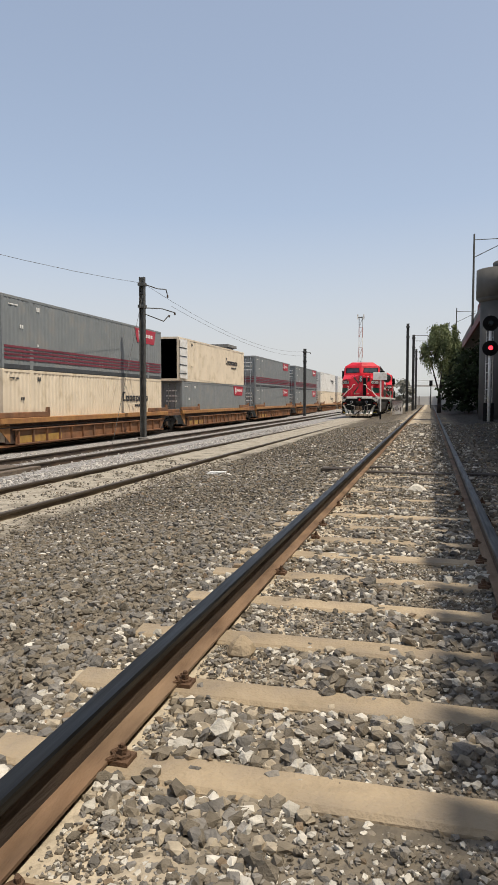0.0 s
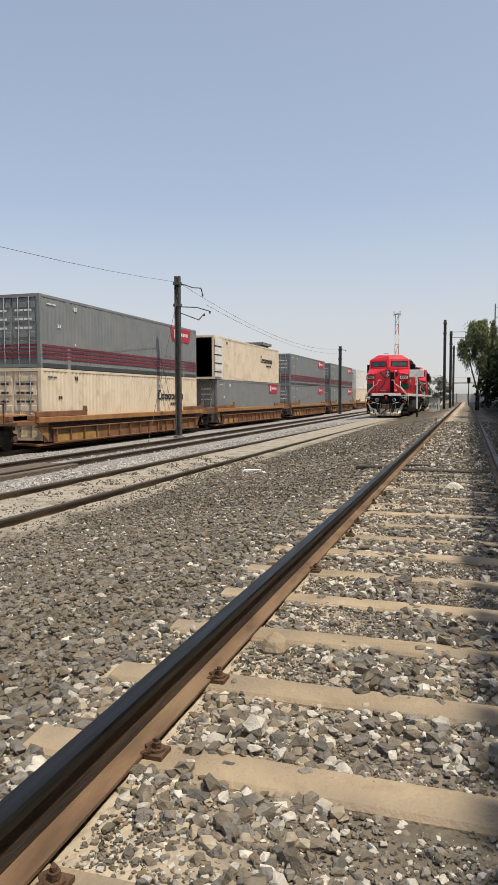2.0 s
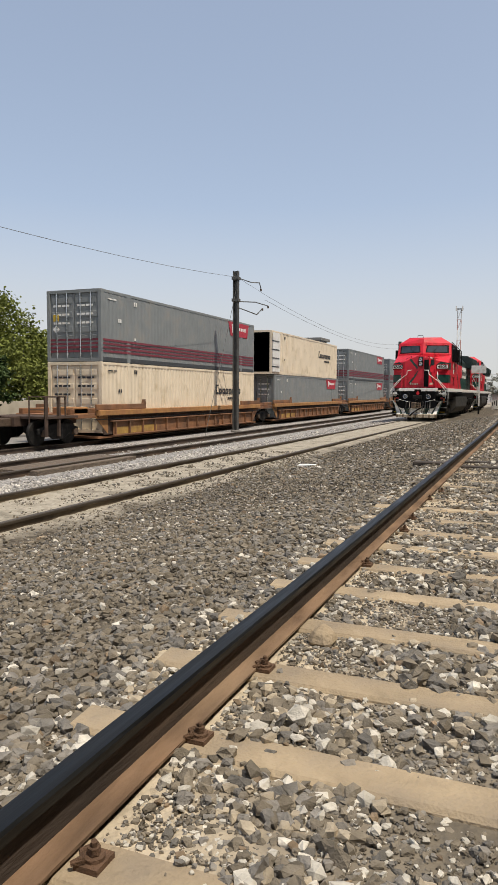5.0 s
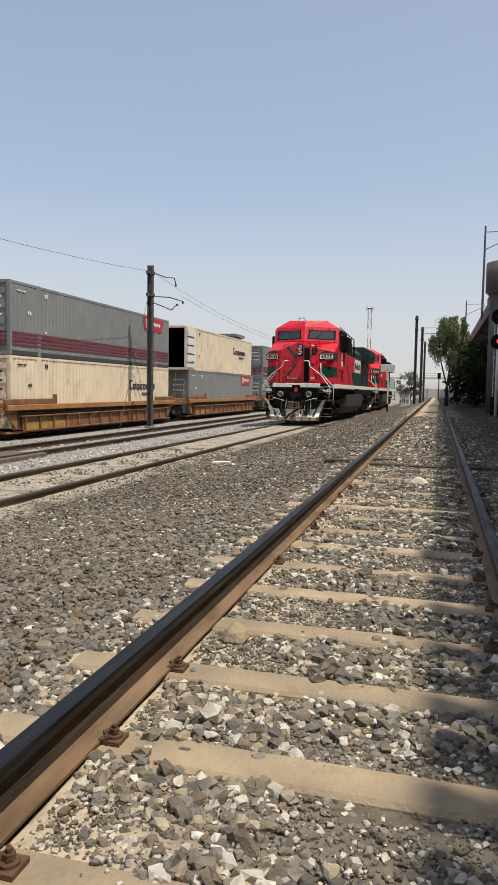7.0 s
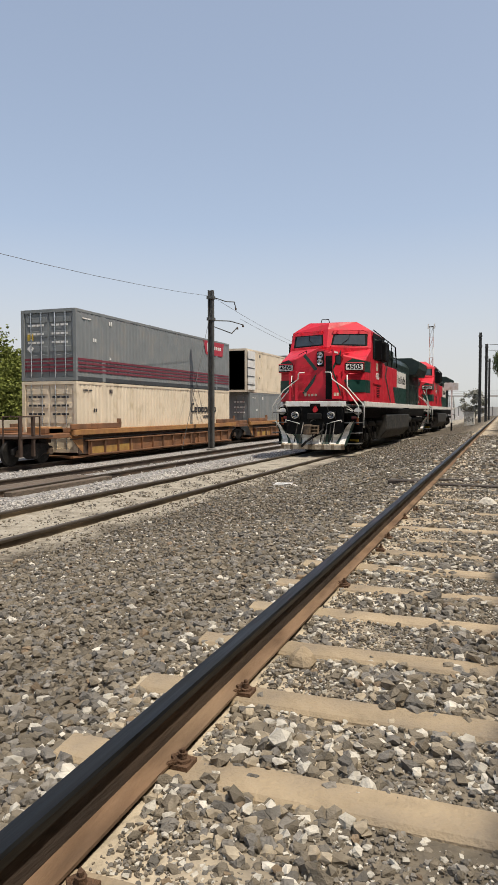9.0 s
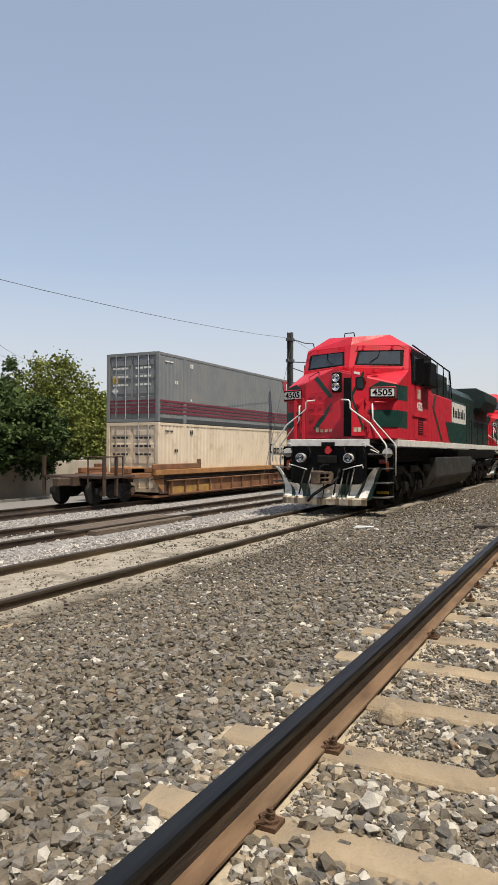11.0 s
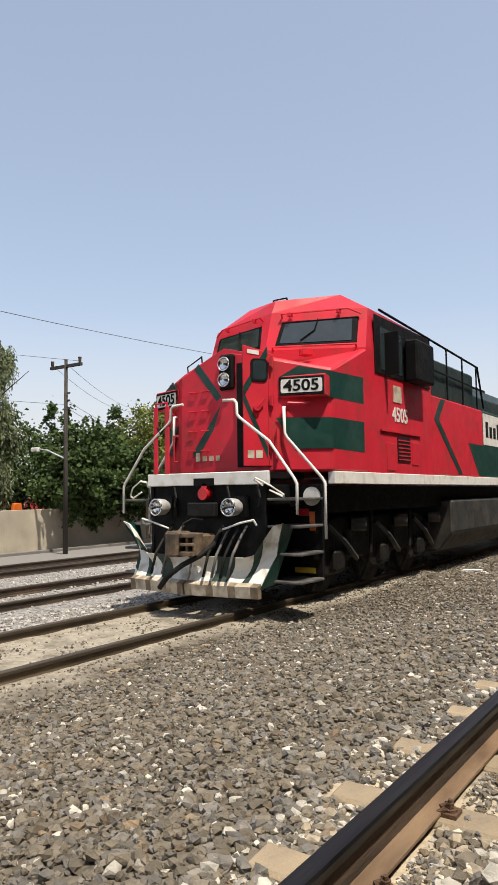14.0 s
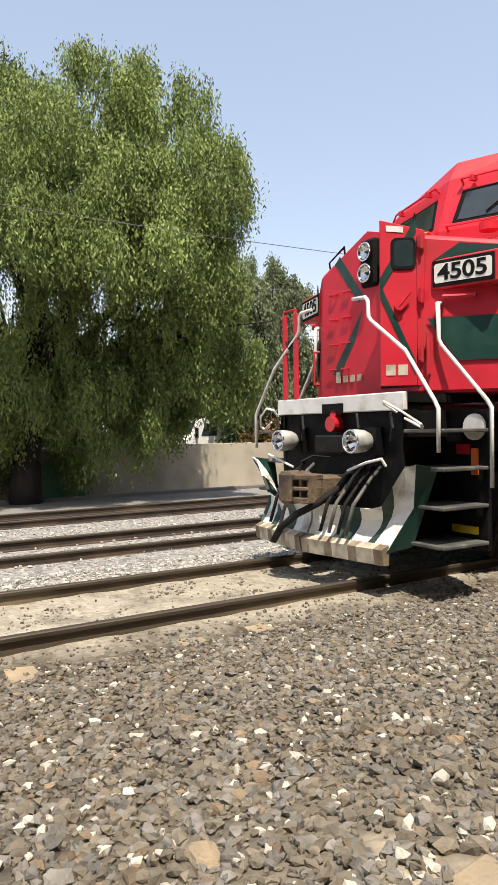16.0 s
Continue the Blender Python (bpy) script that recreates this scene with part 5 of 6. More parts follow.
def tree(name, label, x, y, z, h, lobes, material, seed, count, leaf=0.22, hang=0, trunk_r=0.3, fill=0.35, clump=70):
    """lobes: (dx, dy, dz, rx, ry, rz) about the foot; leaves lie mostly in the outer shell of each lobe."""
    rng = np.random.RandomState(seed)
    t = thing(name, label, "tree" if name == "tree" else "bush", pose(x, y, z))
    mb = MB()
    fork = Vector((rng.normal(0, 0.2), rng.normal(0, 0.2), h * 0.22))
    limb(mb, [(0, 0, -0.1), (fork.x * 0.4, fork.y * 0.5, h * 0.1), fork], [trunk_r * 1.3, trunk_r, trunk_r * 0.8])
    for (dx, dy, dz, rx, ry, rz) in lobes:
        tip = Vector((dx, dy, dz + rz * 0.3))
        m1 = fork.lerp(tip, 0.5) + Vector((rng.normal(0, 0.25), rng.normal(0, 0.25), 0.35))
        limb(mb, [fork, m1, tip], [trunk_r * 0.5, trunk_r * 0.3, trunk_r * 0.08])
        for q in range(3):
            end = tip + Vector((rng.normal(0, rx * 0.5), rng.normal(0, ry * 0.5), rng.uniform(-0.2, 0.5) * rz))
            limb(mb, [m1, m1.lerp(end, 0.5) + Vector((0, 0, 0.3)), end], [trunk_r * 0.2, trunk_r * 0.1, 0.015])
    part("trunk", mb, M_BARK, t, smooth=True)
    vol = np.array([l[3] * l[4] * l[5] for l in lobes]) ** (2 / 3)
    cs = []
    for l, w in zip(lobes, vol / vol.sum()):
        n = int(count * w)
        # clumps give gaps and an uneven outline
        k = max(8, n // clump)
        d = rng.normal(0, 1, (k, 3))
        d /= np.linalg.norm(d, axis=1)[:, None]
        r = np.where(rng.rand(k) < fill, rng.uniform(0.3, 0.9, k), rng.uniform(0.82, 1.08, k))
        cl = d * r[:, None]
        c = cl[rng.randint(0, k, n)] + rng.normal(0, 0.105, (n, 3))
        cs.append(c * np.array(l[3:]) + np.array(l[:3]))
    c = np.concatenate(cs)
    c = c[c[:, 2] > 0.25]
    cr = leaf_mesh("crown", c, leaf, rng, hang, 0.8 if hang else 0.1)
    part("crown", cr, material, t)
    return t


# the crown of the great pepper tree: lobes by their place along the line of the road, towards the tracks, and in height
def lobe(r, c, z, rad, rz):
    return (0.527 * r + 0.85 * c, 0.85 * r - 0.527 * c, z, rad, rad, rz)


tree("tree", "large drooping pepper tree with dark trunk beside the tracks", -22.9, 5.6, -1.05, 13.5,
     [lobe(2.6, 0.2, 12.2, 2.4, 2.0), lobe(4.2, 0.0, 11.3, 2.3, 2.1), lobe(4.8, 0.6, 9.8, 2.3, 2.0), lobe(5.5, 0.5, 8.0, 2.2, 1.9), lobe(4.4, 1.2, 8.6, 2.2, 1.8), lobe(6.0, 0.3, 6.4, 1.7, 1.5),
      lobe(-0.6, 0.2, 11.4, 3.0, 2.4), lobe(-4.2, 0.4, 10.2, 3.2, 2.8), lobe(1.6, 2.4, 9.6, 2.8, 2.0), lobe(-1.6, 2.6, 8.4, 2.8, 2.0), lobe(3.4, 2.6, 7.6, 2.2, 1.6), lobe(0.8, 3.2, 7.6, 2.0, 1.4),
      lobe(-4.6, 2.2, 7.4, 2.8, 2.2), lobe(5.0, -0.6, 4.9, 1.7, 1.6), lobe(2.6, -0.6, 5.4, 2.2, 1.8), lobe(-1.2, 0.4, 5.4, 2.4, 2.2), lobe(-4.6, 0.2, 4.4, 2.8, 3.0),
      lobe(-2.2, 0.3, 3.0, 2.2, 2.4), lobe(0.6, -1.6, 3.4, 2.4, 2.2), lobe(3.2, -1.8, 3.6, 1.9, 1.5), lobe(1.0, 0.9, 4.6, 1.6, 1.5), lobe(5.4, -0.6, 4.6, 1.5, 1.3), lobe(2.8, 0.2, 3.7, 1.9, 1.8), lobe(6.6, -0.6, 5.2, 1.5, 1.6)],
     M_PEPPER, 3, 54000, 0.125, hang=11, trunk_r=0.42, fill=0.28, clump=95)
tree("tree", "slender grey-green drooping tree behind the boundary wall", -28.5, 19.2, -1.1, 9.5,
     [(0, -0.4, 9.2, 1.3, 1.5, 1.9), (0.4, 0.9, 7.6, 1.3, 1.3, 2.0), (0.3, -1.6, 7.4, 1.4, 1.4, 2.2), (0.2, 0.2, 4.6, 1.6, 2.0, 2.2)], M_LEAF_S, 5, 5200, 0.17, hang=9, trunk_r=0.25)
tree("tree", "round dense dark green tree behind the wall", -25.6, 23.5, -1.1, 6.0, [(0, 0, 3.4, 2.4, 2.5, 2.2), (1.0, 1.5, 2.7, 1.8, 1.8, 1.7), (1.0, -1.6, 2.6, 1.8, 1.8, 1.7), (2.1, 0.3, 3.2, 1.5, 2.2, 1.4), (2.0, -1.8, 2.9, 1.3, 1.7, 1.3), (2.0, 2.2, 2.8, 1.2, 1.5, 1.3)], M_LEAF, 7, 34000, 0.19, trunk_r=0.25)
tree("tree", "yellow-green broad tree behind the wall", -36.0, 39.5, -1.1, 9.0, [(0, 0, 6.0, 3.4, 3.2, 3.0), (1.0, 3.0, 4.4, 2.8, 2.6, 2.6), (0.6, -2.4, 4.8, 2.8, 2.6, 2.6)], M_LEAF_Y, 9, 19000, 0.22, trunk_r=0.25)
tree("tree", "yellow-green leafy tree behind the standing wagon", -30.5, 37.2, -1.1, 6.0, [(0, 0, 3.0, 3.2, 3.2, 2.5), (-0.5, 4.0, 3.2, 3.0, 3.0, 2.4)], M_LEAF_Y, 11, 18000, 0.20, trunk_r=0.2)
tree("tree", "dark green tree behind the boundary wall", -30.5, 21.5, -1.1, 6.5, [(0, 0, 3.6, 2.6, 2.8, 2.8), (0, -3.0, 3.2, 2.4, 2.4, 2.6)], M_LEAF, 13, 16000, 0.2, trunk_r=0.22)
tree("tree", "dark green tree behind the boundary wall", -33.0, 14.0, -1.1, 6.5, [(0, 0, 3.8, 2.8, 3.4, 3.0), (0, 4.0, 3.2, 2.6, 2.8, 2.6), (0, -5, 3.4, 2.8, 3.4, 2.8)], M_LEAF, 14, 16000, 0.22, trunk_r=0.22)
tree("bush", "dry brownish bush beside the wall", -27.5, 17.4, -1.1, 3.2, [(0, 0, 1.9, 1.1, 1.1, 1.3)], M_LEAF_D, 15, 1500, 0.18, trunk_r=0.1)
tree("tree", "tall thin tree far behind the wall", -48.0, 47.0, -1.1, 10.5, [(0, 0, 8.0, 1.5, 1.5, 2.6), (0, -6, 8.4, 1.4, 1.4, 2.4)], M_LEAF, 17, 2500, 0.3, trunk_r=0.2)
tree("tree", "green trees behind the boundary wall", -42.0, 28.0, -1.1, 9, [(0, 0, 5.2, 3.5, 4.5, 3.6), (0, -8, 5.0, 3.5, 4.5, 3.4)], M_LEAF, 18, 12000, 0.26, trunk_r=0.25)
tree("tree", "green trees beyond the road", -44.0, 60.0, -1.1, 8, [(0, 0, 4.2, 4.0, 6.0, 3.2), (0, 10, 4.2, 4.0, 6.0, 3.2)], M_LEAF, 19, 7000, 0.36, trunk_r=0.25)
tree("tree", "pepper tree with drooping crown beyond the viaduct pillar", 0.75, 62.0, 0.1, 7.0, [(0.1, 0, 6.4, 1.3, 1.4, 1.2), (-0.8, 0, 5.4, 0.8, 1.0, 0.9), (0.9, 0.3, 5.0, 0.9, 1.2, 1.2), (0.6, 0, 7.0, 0.8, 0.9, 0.8), (1.3, 0.2, 4.0, 0.8, 1.0, 1.4)], M_LEAF_R, 21, 3000, 0.2, hang=6, trunk_r=0.15)
tree("bush", "ivy-like shrub mass with the viaduct's shade painted into its leaves", 3.7, 56.0, 0.1, 5.0, [(-0.8, 0, 2.2, 1.9, 3.5, 2.5), (1.6, 2, 3.0, 2.4, 4.0, 3.0), (0.4, 6, 2.2, 2.0, 3.0, 2.2), (4.5, 3, 3.0, 3.0, 4.0, 3.0)], M_LEAF_DK, 23, 14000, 0.26, trunk_r=0.15)
tree("tree", "small dark tree beside the far track", -9.8, 92.0, -0.6, 6.0, [(0, 0, 3.8, 1.5, 1.6, 1.7)], M_LEAF, 25, 1800, 0.3, trunk_r=0.14)
tree("tree", "round leafless grey-green tree in the distance", -4.6, 120.0, -0.6, 5.0, [(0, 0, 3.0, 2.0, 2.0, 1.9)], M_TWIG, 27, 2600, 0.3, trunk_r=0.14)

# ---- boundary wall, road and what stands there ----
wall = thing("boundary_wall", "long low beige plastered boundary wall along the road", "wall", kind="structure")
for i in range(26):
    y = -12 + i * 3.0
    x = -24.3 - 0.012 * max(0, y - 10) ** 1.2
    part("wall_panel", MB().box(x - 0.16, x, y + 0.008, y + 2.992, -1.3, 0.62 + 0.012 * (i % 3)), M_WALL, wall, bev=0.012)
    part("wall_post", MB().box(x - 0.20, x + 0.03, y - 0.10, y + 0.10, -1.3, 0.66), M_WALL, wall, bev=0.012)
kerb = tagged(part("kerb", MB().box(-23.2, -23.0, -20, 70, -1.25, -0.98), M_CONC, None, bev=0.02), "low grey concrete kerb at the foot of the wall", "kerb", kind="structure")
M_GATE = mat("green_sheet", (0.10, 0.27, 0.14), 0.6, var=0.15)
gate = tagged(part("green_sheet_gate", MB().box(-24.2, -24.16, 5.4, 8.0, -1.1, 0.1), M_GATE, None), "low green metal sheet panel at the wall", "gate")

M_TRUCKW = mat("truck_white", (0.75, 0.75, 0.74), 0.35, var=0.05)
M_TRUCKR = mat("truck_red", (0.42, 0.05, 0.04), 0.4, var=0.1)


def lorry(x, y, material, label):
    t = thing("lorry", label, "truck", pose(x, y, -1.1))
    part("cab", MB().prism([(0, 0.5), (0, 1.75), (0.5, 2.05), (0.9, 2.75), (1.6, 2.95), (2.8, 2.95), (2.8, 0.5)], "x", -1.2, 1.2), material, t, bev=0.06)
    part("side_window", MB().prism([(1.05, 2.0), (1.25, 2.6), (1.9, 2.6), (1.9, 2.0)], "x", 1.2, 1.215), M_GLASS, t)
    part("windscreen", MB().slab([(-1.05, 0.52, 2.10), (1.05, 0.52, 2.10), (1.0, 0.86, 2.66), (-1.0, 0.86, 2.66)], 0.01), M_GLASS, t)
    part("chassis", MB().box(-1.1, 1.1, 2.8, 6.5, 0.6, 0.9), M_UNDER, t)
    for yy in (0.9, 4.4, 5.6):
        for sx in (1, -1):
            w = part("wheel", MB().cyl((sx * 0.9, yy, 0.5), (sx * 1.2, yy, 0.5), 0.5, 18), M_BLACK, t, bev=0.03)
    part("exhaust_stack", MB().cyl((1.0, 3.0, 0.9), (1.0, 3.0, 3.3), 0.07, 10), M_CHROME, t)
    part("mirror", MB().box(1.22, 1.40, 0.7, 0.8, 1.9, 2.4), M_BLACK, t)
    return t


lorry(-31.0, 14.6, M_TRUCKW, "white lorry cab parked behind the boundary wall")
lorry(-33.0, 24.5, M_TRUCKR, "red lorry parked behind the boundary wall")
barrier = thing("barrier", "orange plastic road barrier behind the wall", "barrier", pose(-27.0, 20.5, -1.1))
part("body", MB().prism([(-0.5, 0), (-0.35, 1.2), (-0.2, 2.0), (0.2, 2.0), (0.35, 1.2), (0.5, 0)], "x", -0.1, 0.1), M_ORANGE, barrier, bev=0.03)
part("foot", MB().box(-0.25, 0.25, -0.6, 0.6, 0, 0.08), M_BLACK, barrier)


# ---- poles and wires ----
def mast(x, y, z, h, label, w=0.20, arms=()):
    p = thing("catenary_mast", label, "pole", pose(x, y, z), "line-side masts")
    part("post", MB().box(-w * 0.62, -w * 0.38, -w / 2, w / 2, 0, h).box(w * 0.38, w * 0.62, -w / 2, w / 2, 0, h).box(-w * 0.4, w * 0.4, -0.012, 0.012, 0, h), M_STEELPOLE, p)
    part("footing", MB().cyl((0, 0, -0.3), (0, 0, 0.08), w * 1.2, 14), M_CONC, p, bev=0.02)
    for dz in (1.55, 0.45):
        part("clamp", MB().box(-w * 0.8, w * 0.8, -w * 0.8, w * 0.8, h - dz, h - dz + 0.15), M_STEELPOLE, p)
    for pts in arms:
        part("bracket", MB().tube(pts, 0.028, 6), M_STEELPOLE, p)
        part("insulator", MB().cyl(Vector(pts[-1]) - Vector((0, 0, 0.12)), pts[-1], 0.05, 8), M_BROWNIRON, p)
    return p


mast(-14.3, 33.6, -0.9, 8.25, "tall dark steel mast with brackets beside the container train", 0.22,
     [[(0.1, 0, 7.9), (0.55, 0.7, 7.75), (0.9, 1.0, 7.75), (0.95, 1.1, 7.45)], [(0.1, 0, 6.7), (0.7, 0.9, 6.75), (1.2, 1.5, 6.6)], [(0.1, 0, 6.4), (0.8, 0.9, 6.1), (1.0, 1.2, 6.45)]])
mast(-14.2, 81.0, -0.9, 7.9, "dark steel mast beside the container train", 0.26, [[(0.1, 0, 7.5), (0.6, 0.3, 7.45)]])
for (x, y, h) in ((-2.5, 80.0, 9.9), (-1.95, 84.0, 9.0), (-2.1, 108.0, 9.0)):
    arm = [[(0, 0, h - 0.1), (1.6, 0, h - 0.1)], [(0, 0, h - 0.7), (1.6, 0, h - 0.75)]] if y == 84.0 else []
    mast(x, y, -0.4, h, "thin dark line-side mast in the distance", 0.24, arm)


def wood_pole(x, y, h, label):
    p = thing("utility_pole", label, "pole", pose(x, y, -1.15), "wooden utility poles")
    part("post", MB().cyl((0, 0, -0.2), (0, 0, h), 0.10, 10, 0.065), M_WOODPOLE, p, smooth=True)
    part("crossarm", MB().box(-0.9, 0.9, -0.05, 0.05, h - 0.28, h - 0.16), M_WOODPOLE, p)
    for dx in (-0.8, 0.0, 0.8):
        part("insulator", MB().cyl((dx, 0, h - 0.16), (dx, 0, h + 0.06), 0.05, 8, 0.07), M_BROWNIRON, p)
    for dz in (-1.3, -1.6):
        part("insulator", MB().cyl((0.1, 0, h + dz), (0.22, 0, h + dz), 0.04, 8), M_BROWNIRON, p)
    return p


pw = wood_pole(-21.5, 18.6, 7.7, "dark wooden utility pole with crossarm and street lamp by the road")
part("lamp_arm", MB().tube([(0, 0, 3.8), (-0.5, -0.5, 4.15), (-0.8, -0.7, 4.2)], 0.03, 6), M_CHROME, pw)
part("lamp_head", MB().box(-1.15, -0.75, -0.78, -0.6, 4.1, 4.26), M_WHITE, pw, "pale street lamp head", bev=0.03)
wood_pole(-40.0, 43.8, 9.6, "wooden utility pole with crossarm behind the trees")


def wire(pts, sag, name="overhead_wire", label="thin dark overhead wire with slight sag", r=0.009):
    out = []
    for a, b in zip(pts, pts[1:]):
        a, b = Vector(a), Vector(b)
        for i in range(12):
            w = i / 12
            out.append(a.lerp(b, w) - Vector((0, 0, sag * 4 * w * (1 - w))))
    out.append(Vector(pts[-1]))
    return tagged(part(name, MB().tube(out, r, 5), M_WIRE), label, "wire", "overhead wires")


wire([(-14.1, -10, 6.0), (-14.3, 33.6, 7.05)], 0.85, r=0.009)
wire([(-14.2, 33.7, 7.0), (-14.1, 81.0, 6.7)], 1.1, r=0.009)
wire([(-13.2, 34.9, 6.0), (-14.0, 81.0, 6.2)], 0.8)
wire([(-21.5, 18.6, 6.45), (-40, 43.8, 8.4), (-70, 90, 9)], 0.7)
wire([(-22.3, 18.6, 6.45), (-40.8, 43.8, 8.4)], 0.8)
wire([(-20.7, 18.6, 6.45), (-22, -25, 6.4)], 0.8)
wire([(-21.5, 18.6, 5.0), (-40, 43.8, 7.0)], 0.7)
wire([(-21.5, 18.6, 4.8), (-24, -25, 5.4)], 0.6)
wire([(-21.5, 18.6, 4.7), (-40, 43.8, 6.7)], 0.7)
tagged(part("guy_wire", MB().tube([(-14.2, 33.4, 6.4), (-13.0, 27.2, -0.8)], 0.011, 5), M_STEELPOLE), "thin grey guy wire anchored beside the mast", "wire")

# ---- viaduct, pillar and signal ----
M_BEAMRED = mat("red_beam", (0.15, 0.035, 0.035), 0.7, var=0.2, scale=1, dirt=(0.06, 0.03, 0.03), dirt_amount=0.4)
# pillar concrete darkened: the shade under the deck is put into its colour
M_PILLAR = mat("shaded_concrete", (0.115, 0.112, 0.105), 0.9, var=0.25, scale=0.6, bump=0.2, bump_scale=20, dirt=(0.06, 0.057, 0.052), dirt_amount=0.6, dirt_scale=0.5)
M_DECK = mat("viaduct_concrete", (0.15, 0.142, 0.135), 0.9, var=0.2, scale=0.4, bump=0.2)
via = thing("viaduct", "concrete viaduct deck with dark red edge beam on round pillars", "bridge", kind="structure")
# deck carried on out of view to cut sky light in its shadow
part("deck", MB().box(4.25, 24.0, -70, 260, 8.5, 9.0), M_DECK, via)
part("parapet", MB().box(4.25, 4.43, -70, 260, 9.0, 9.5), M_DECK, via, "low concrete parapet")
# unseen wall, added to keep sky light out from the right
part("rear_wall", MB().box(23.8, 24.0, -70, 260, -0.3, 8.5), M_DECK, via, "added unseen wall that blocks sky light under the deck")
part("edge_beam", MB().box(4.05, 4.25, -70, 260, 7.95, 8.6), M_BEAMRED, via, "dark red edge beam")
for y in (-20, 2.9, 40.5):
    if y == 2.9:
        # unseen block, added for the small shadow it throws on the near track
        part("drain_bracket", MB().box(3.55, 4.05, 3.80, 3.95, 8.25, 8.40).box(3.5, 3.62, 3.76, 3.99, 8.2, 8.42), M_DECK, via)
        continue
    part("pillar", MB().cyl((3.72, y, -0.4), (3.72, y, 6.45), 1.15, 32), M_PILLAR, via, "round grey concrete pillar", smooth=True)
    part("capital", MB().cyl((3.72, y, 6.4), (3.72, y, 6.6), 1.16, 32, 1.38).cyl((3.72, y, 6.6), (3.72, y, 8.12), 1.38, 32).cyl((4.6, y, 8.1), (4.6, y, 8.52), 1.42, 32), M_PILLAR, via, "round pillar head", smooth=True)
rp_me = MB().box(-0.03, 0.03, -0.11, 0.11, 0.0, 0.62).mesh("railing_post")
rp_me.materials.append(M_BEAMRED)
for k in range(240):
    o = part("railing_post", rp_me, M_BEAMRED, via)
    o.matrix_basis = pose(4.30, -3.0 + k * 0.31, 9.44)
for y, h in ((77, 9.6), (126, 8.1)):
    mm = thing("catenary_mast", "slim dark mast with brackets standing on the viaduct edge", "pole", pose(4.15, y, 8.6), "viaduct masts")
    part("post", MB().cyl((0, 0, -0.1), (0, 0, h), 0.13, 8, 0.09), M_STEELPOLE, mm)
    part("bracket", MB().tube([(0, 0, h - 0.6), (3.2, 0.0, h - 0.6)], 0.04, 6), M_STEELPOLE, mm)
    part("bracket", MB().tube([(0, 0, h - 2.4), (3.2, 0.0, h - 0.9)], 0.04, 6), M_STEELPOLE, mm)
sig = thing("railway_signal", "two-headed railway signal on a white mast, lower lamp lit red", "signal", pose(2.78, 36.0, 0.08))
part("mast", MB().cyl((0, 0, -0.2), (0, 0, 4.7), 0.08, 12), M_WHITE, sig, "weathered white mast", smooth=True)
part("ladder", MB().tube([(0.16, 0.3, 0), (0.16, 0.3, 4.4)], 0.018, 5).tube([(-0.16, 0.3, 0), (-0.16, 0.3, 4.4)], 0.018, 5), M_WHITE, sig)
for k in range(10):
    part("rung", MB().cyl((-0.16, 0.3, 0.3 + k * 0.42), (0.16, 0.3, 0.3 + k * 0.42), 0.014, 5), M_WHITE, sig)
for z, lit in ((4.75, False), (3.55, True)):
    hd = part("signal_head", MB().cyl((0, -0.10, z), (0, 0.05, z), 0.37, 28), M_BLACK, sig, "round black signal target", bev=0.01)
    part("hood", MB().cyl((0, -0.32, z), (0, -0.10, z), 0.13, 16), M_BLACK, hd)
    part("lamp", MB().cyl((0, -0.335, z), (0, -0.325, z), 0.105, 16), glow("lit_red_lamp", (1.0, 0.03, 0.05), 3.0) if lit else M_GLASS, hd, "lit red lamp" if lit else "")
part("relay_box", MB().box(-0.25, 0.25, 0.2, 0.55, 0, 0.9), M_UNDER, sig, bev=0.02)

# ---- along the far line ----
sg = thing("track_sign", "plain white rectangular sign on a white post beside the track", "sign", pose(-3.5, 52.0, -0.45))
part("post", MB().box(-0.05, 0.05, -0.05, 0.05, 0, 3.0), M_WHITE, sg)
part("stub", MB().box(-0.06, 0.06, -0.06, 0.06, 0, 0.7), M_BLACK, sg)
part("board", MB().box(-0.55, 0.45, -0.07, -0.05, 3.0, 3.55), M_WHITE, sg, "white board", bev=0.01)
bx = thing("relay_cabinet", "scribbled white relay cabinet beside the track", "cabinet", pose(-2.95, 67.0, -0.45))
part("body", MB().box(-0.45, 0.45, -0.35, 0.35, 0, 1.45), M_WHITE, bx, bev=0.03)
part("roof", MB().box(-0.5, 0.5, -0.42, 0.42, 1.45, 1.53), M_CONC, bx)
for k in range(5):
    part("scribble", MB().box(-0.40 + k * 0.17, -0.32 + k * 0.17, -0.36, -0.352, 0.5 + 0.1 * (k % 2), 0.8 + 0.1 * (k % 3)), M_TANK, bx)
M_BLDG = mat("far_building", (0.62, 0.60, 0.57), 0.9, var=0.12, scale=0.2)
M_BLDGB = mat("far_building_grey", (0.42, 0.42, 0.42), 0.9, var=0.12, scale=0.2)
M_TOWRED = mat("tower_red", (0.42, 0.22, 0.19), 0.6, var=0.15)
tw = thing("radio_tower", "slim lattice radio tower in faded red and white", "tower", pose(-14.4, 150.0, -0.6))
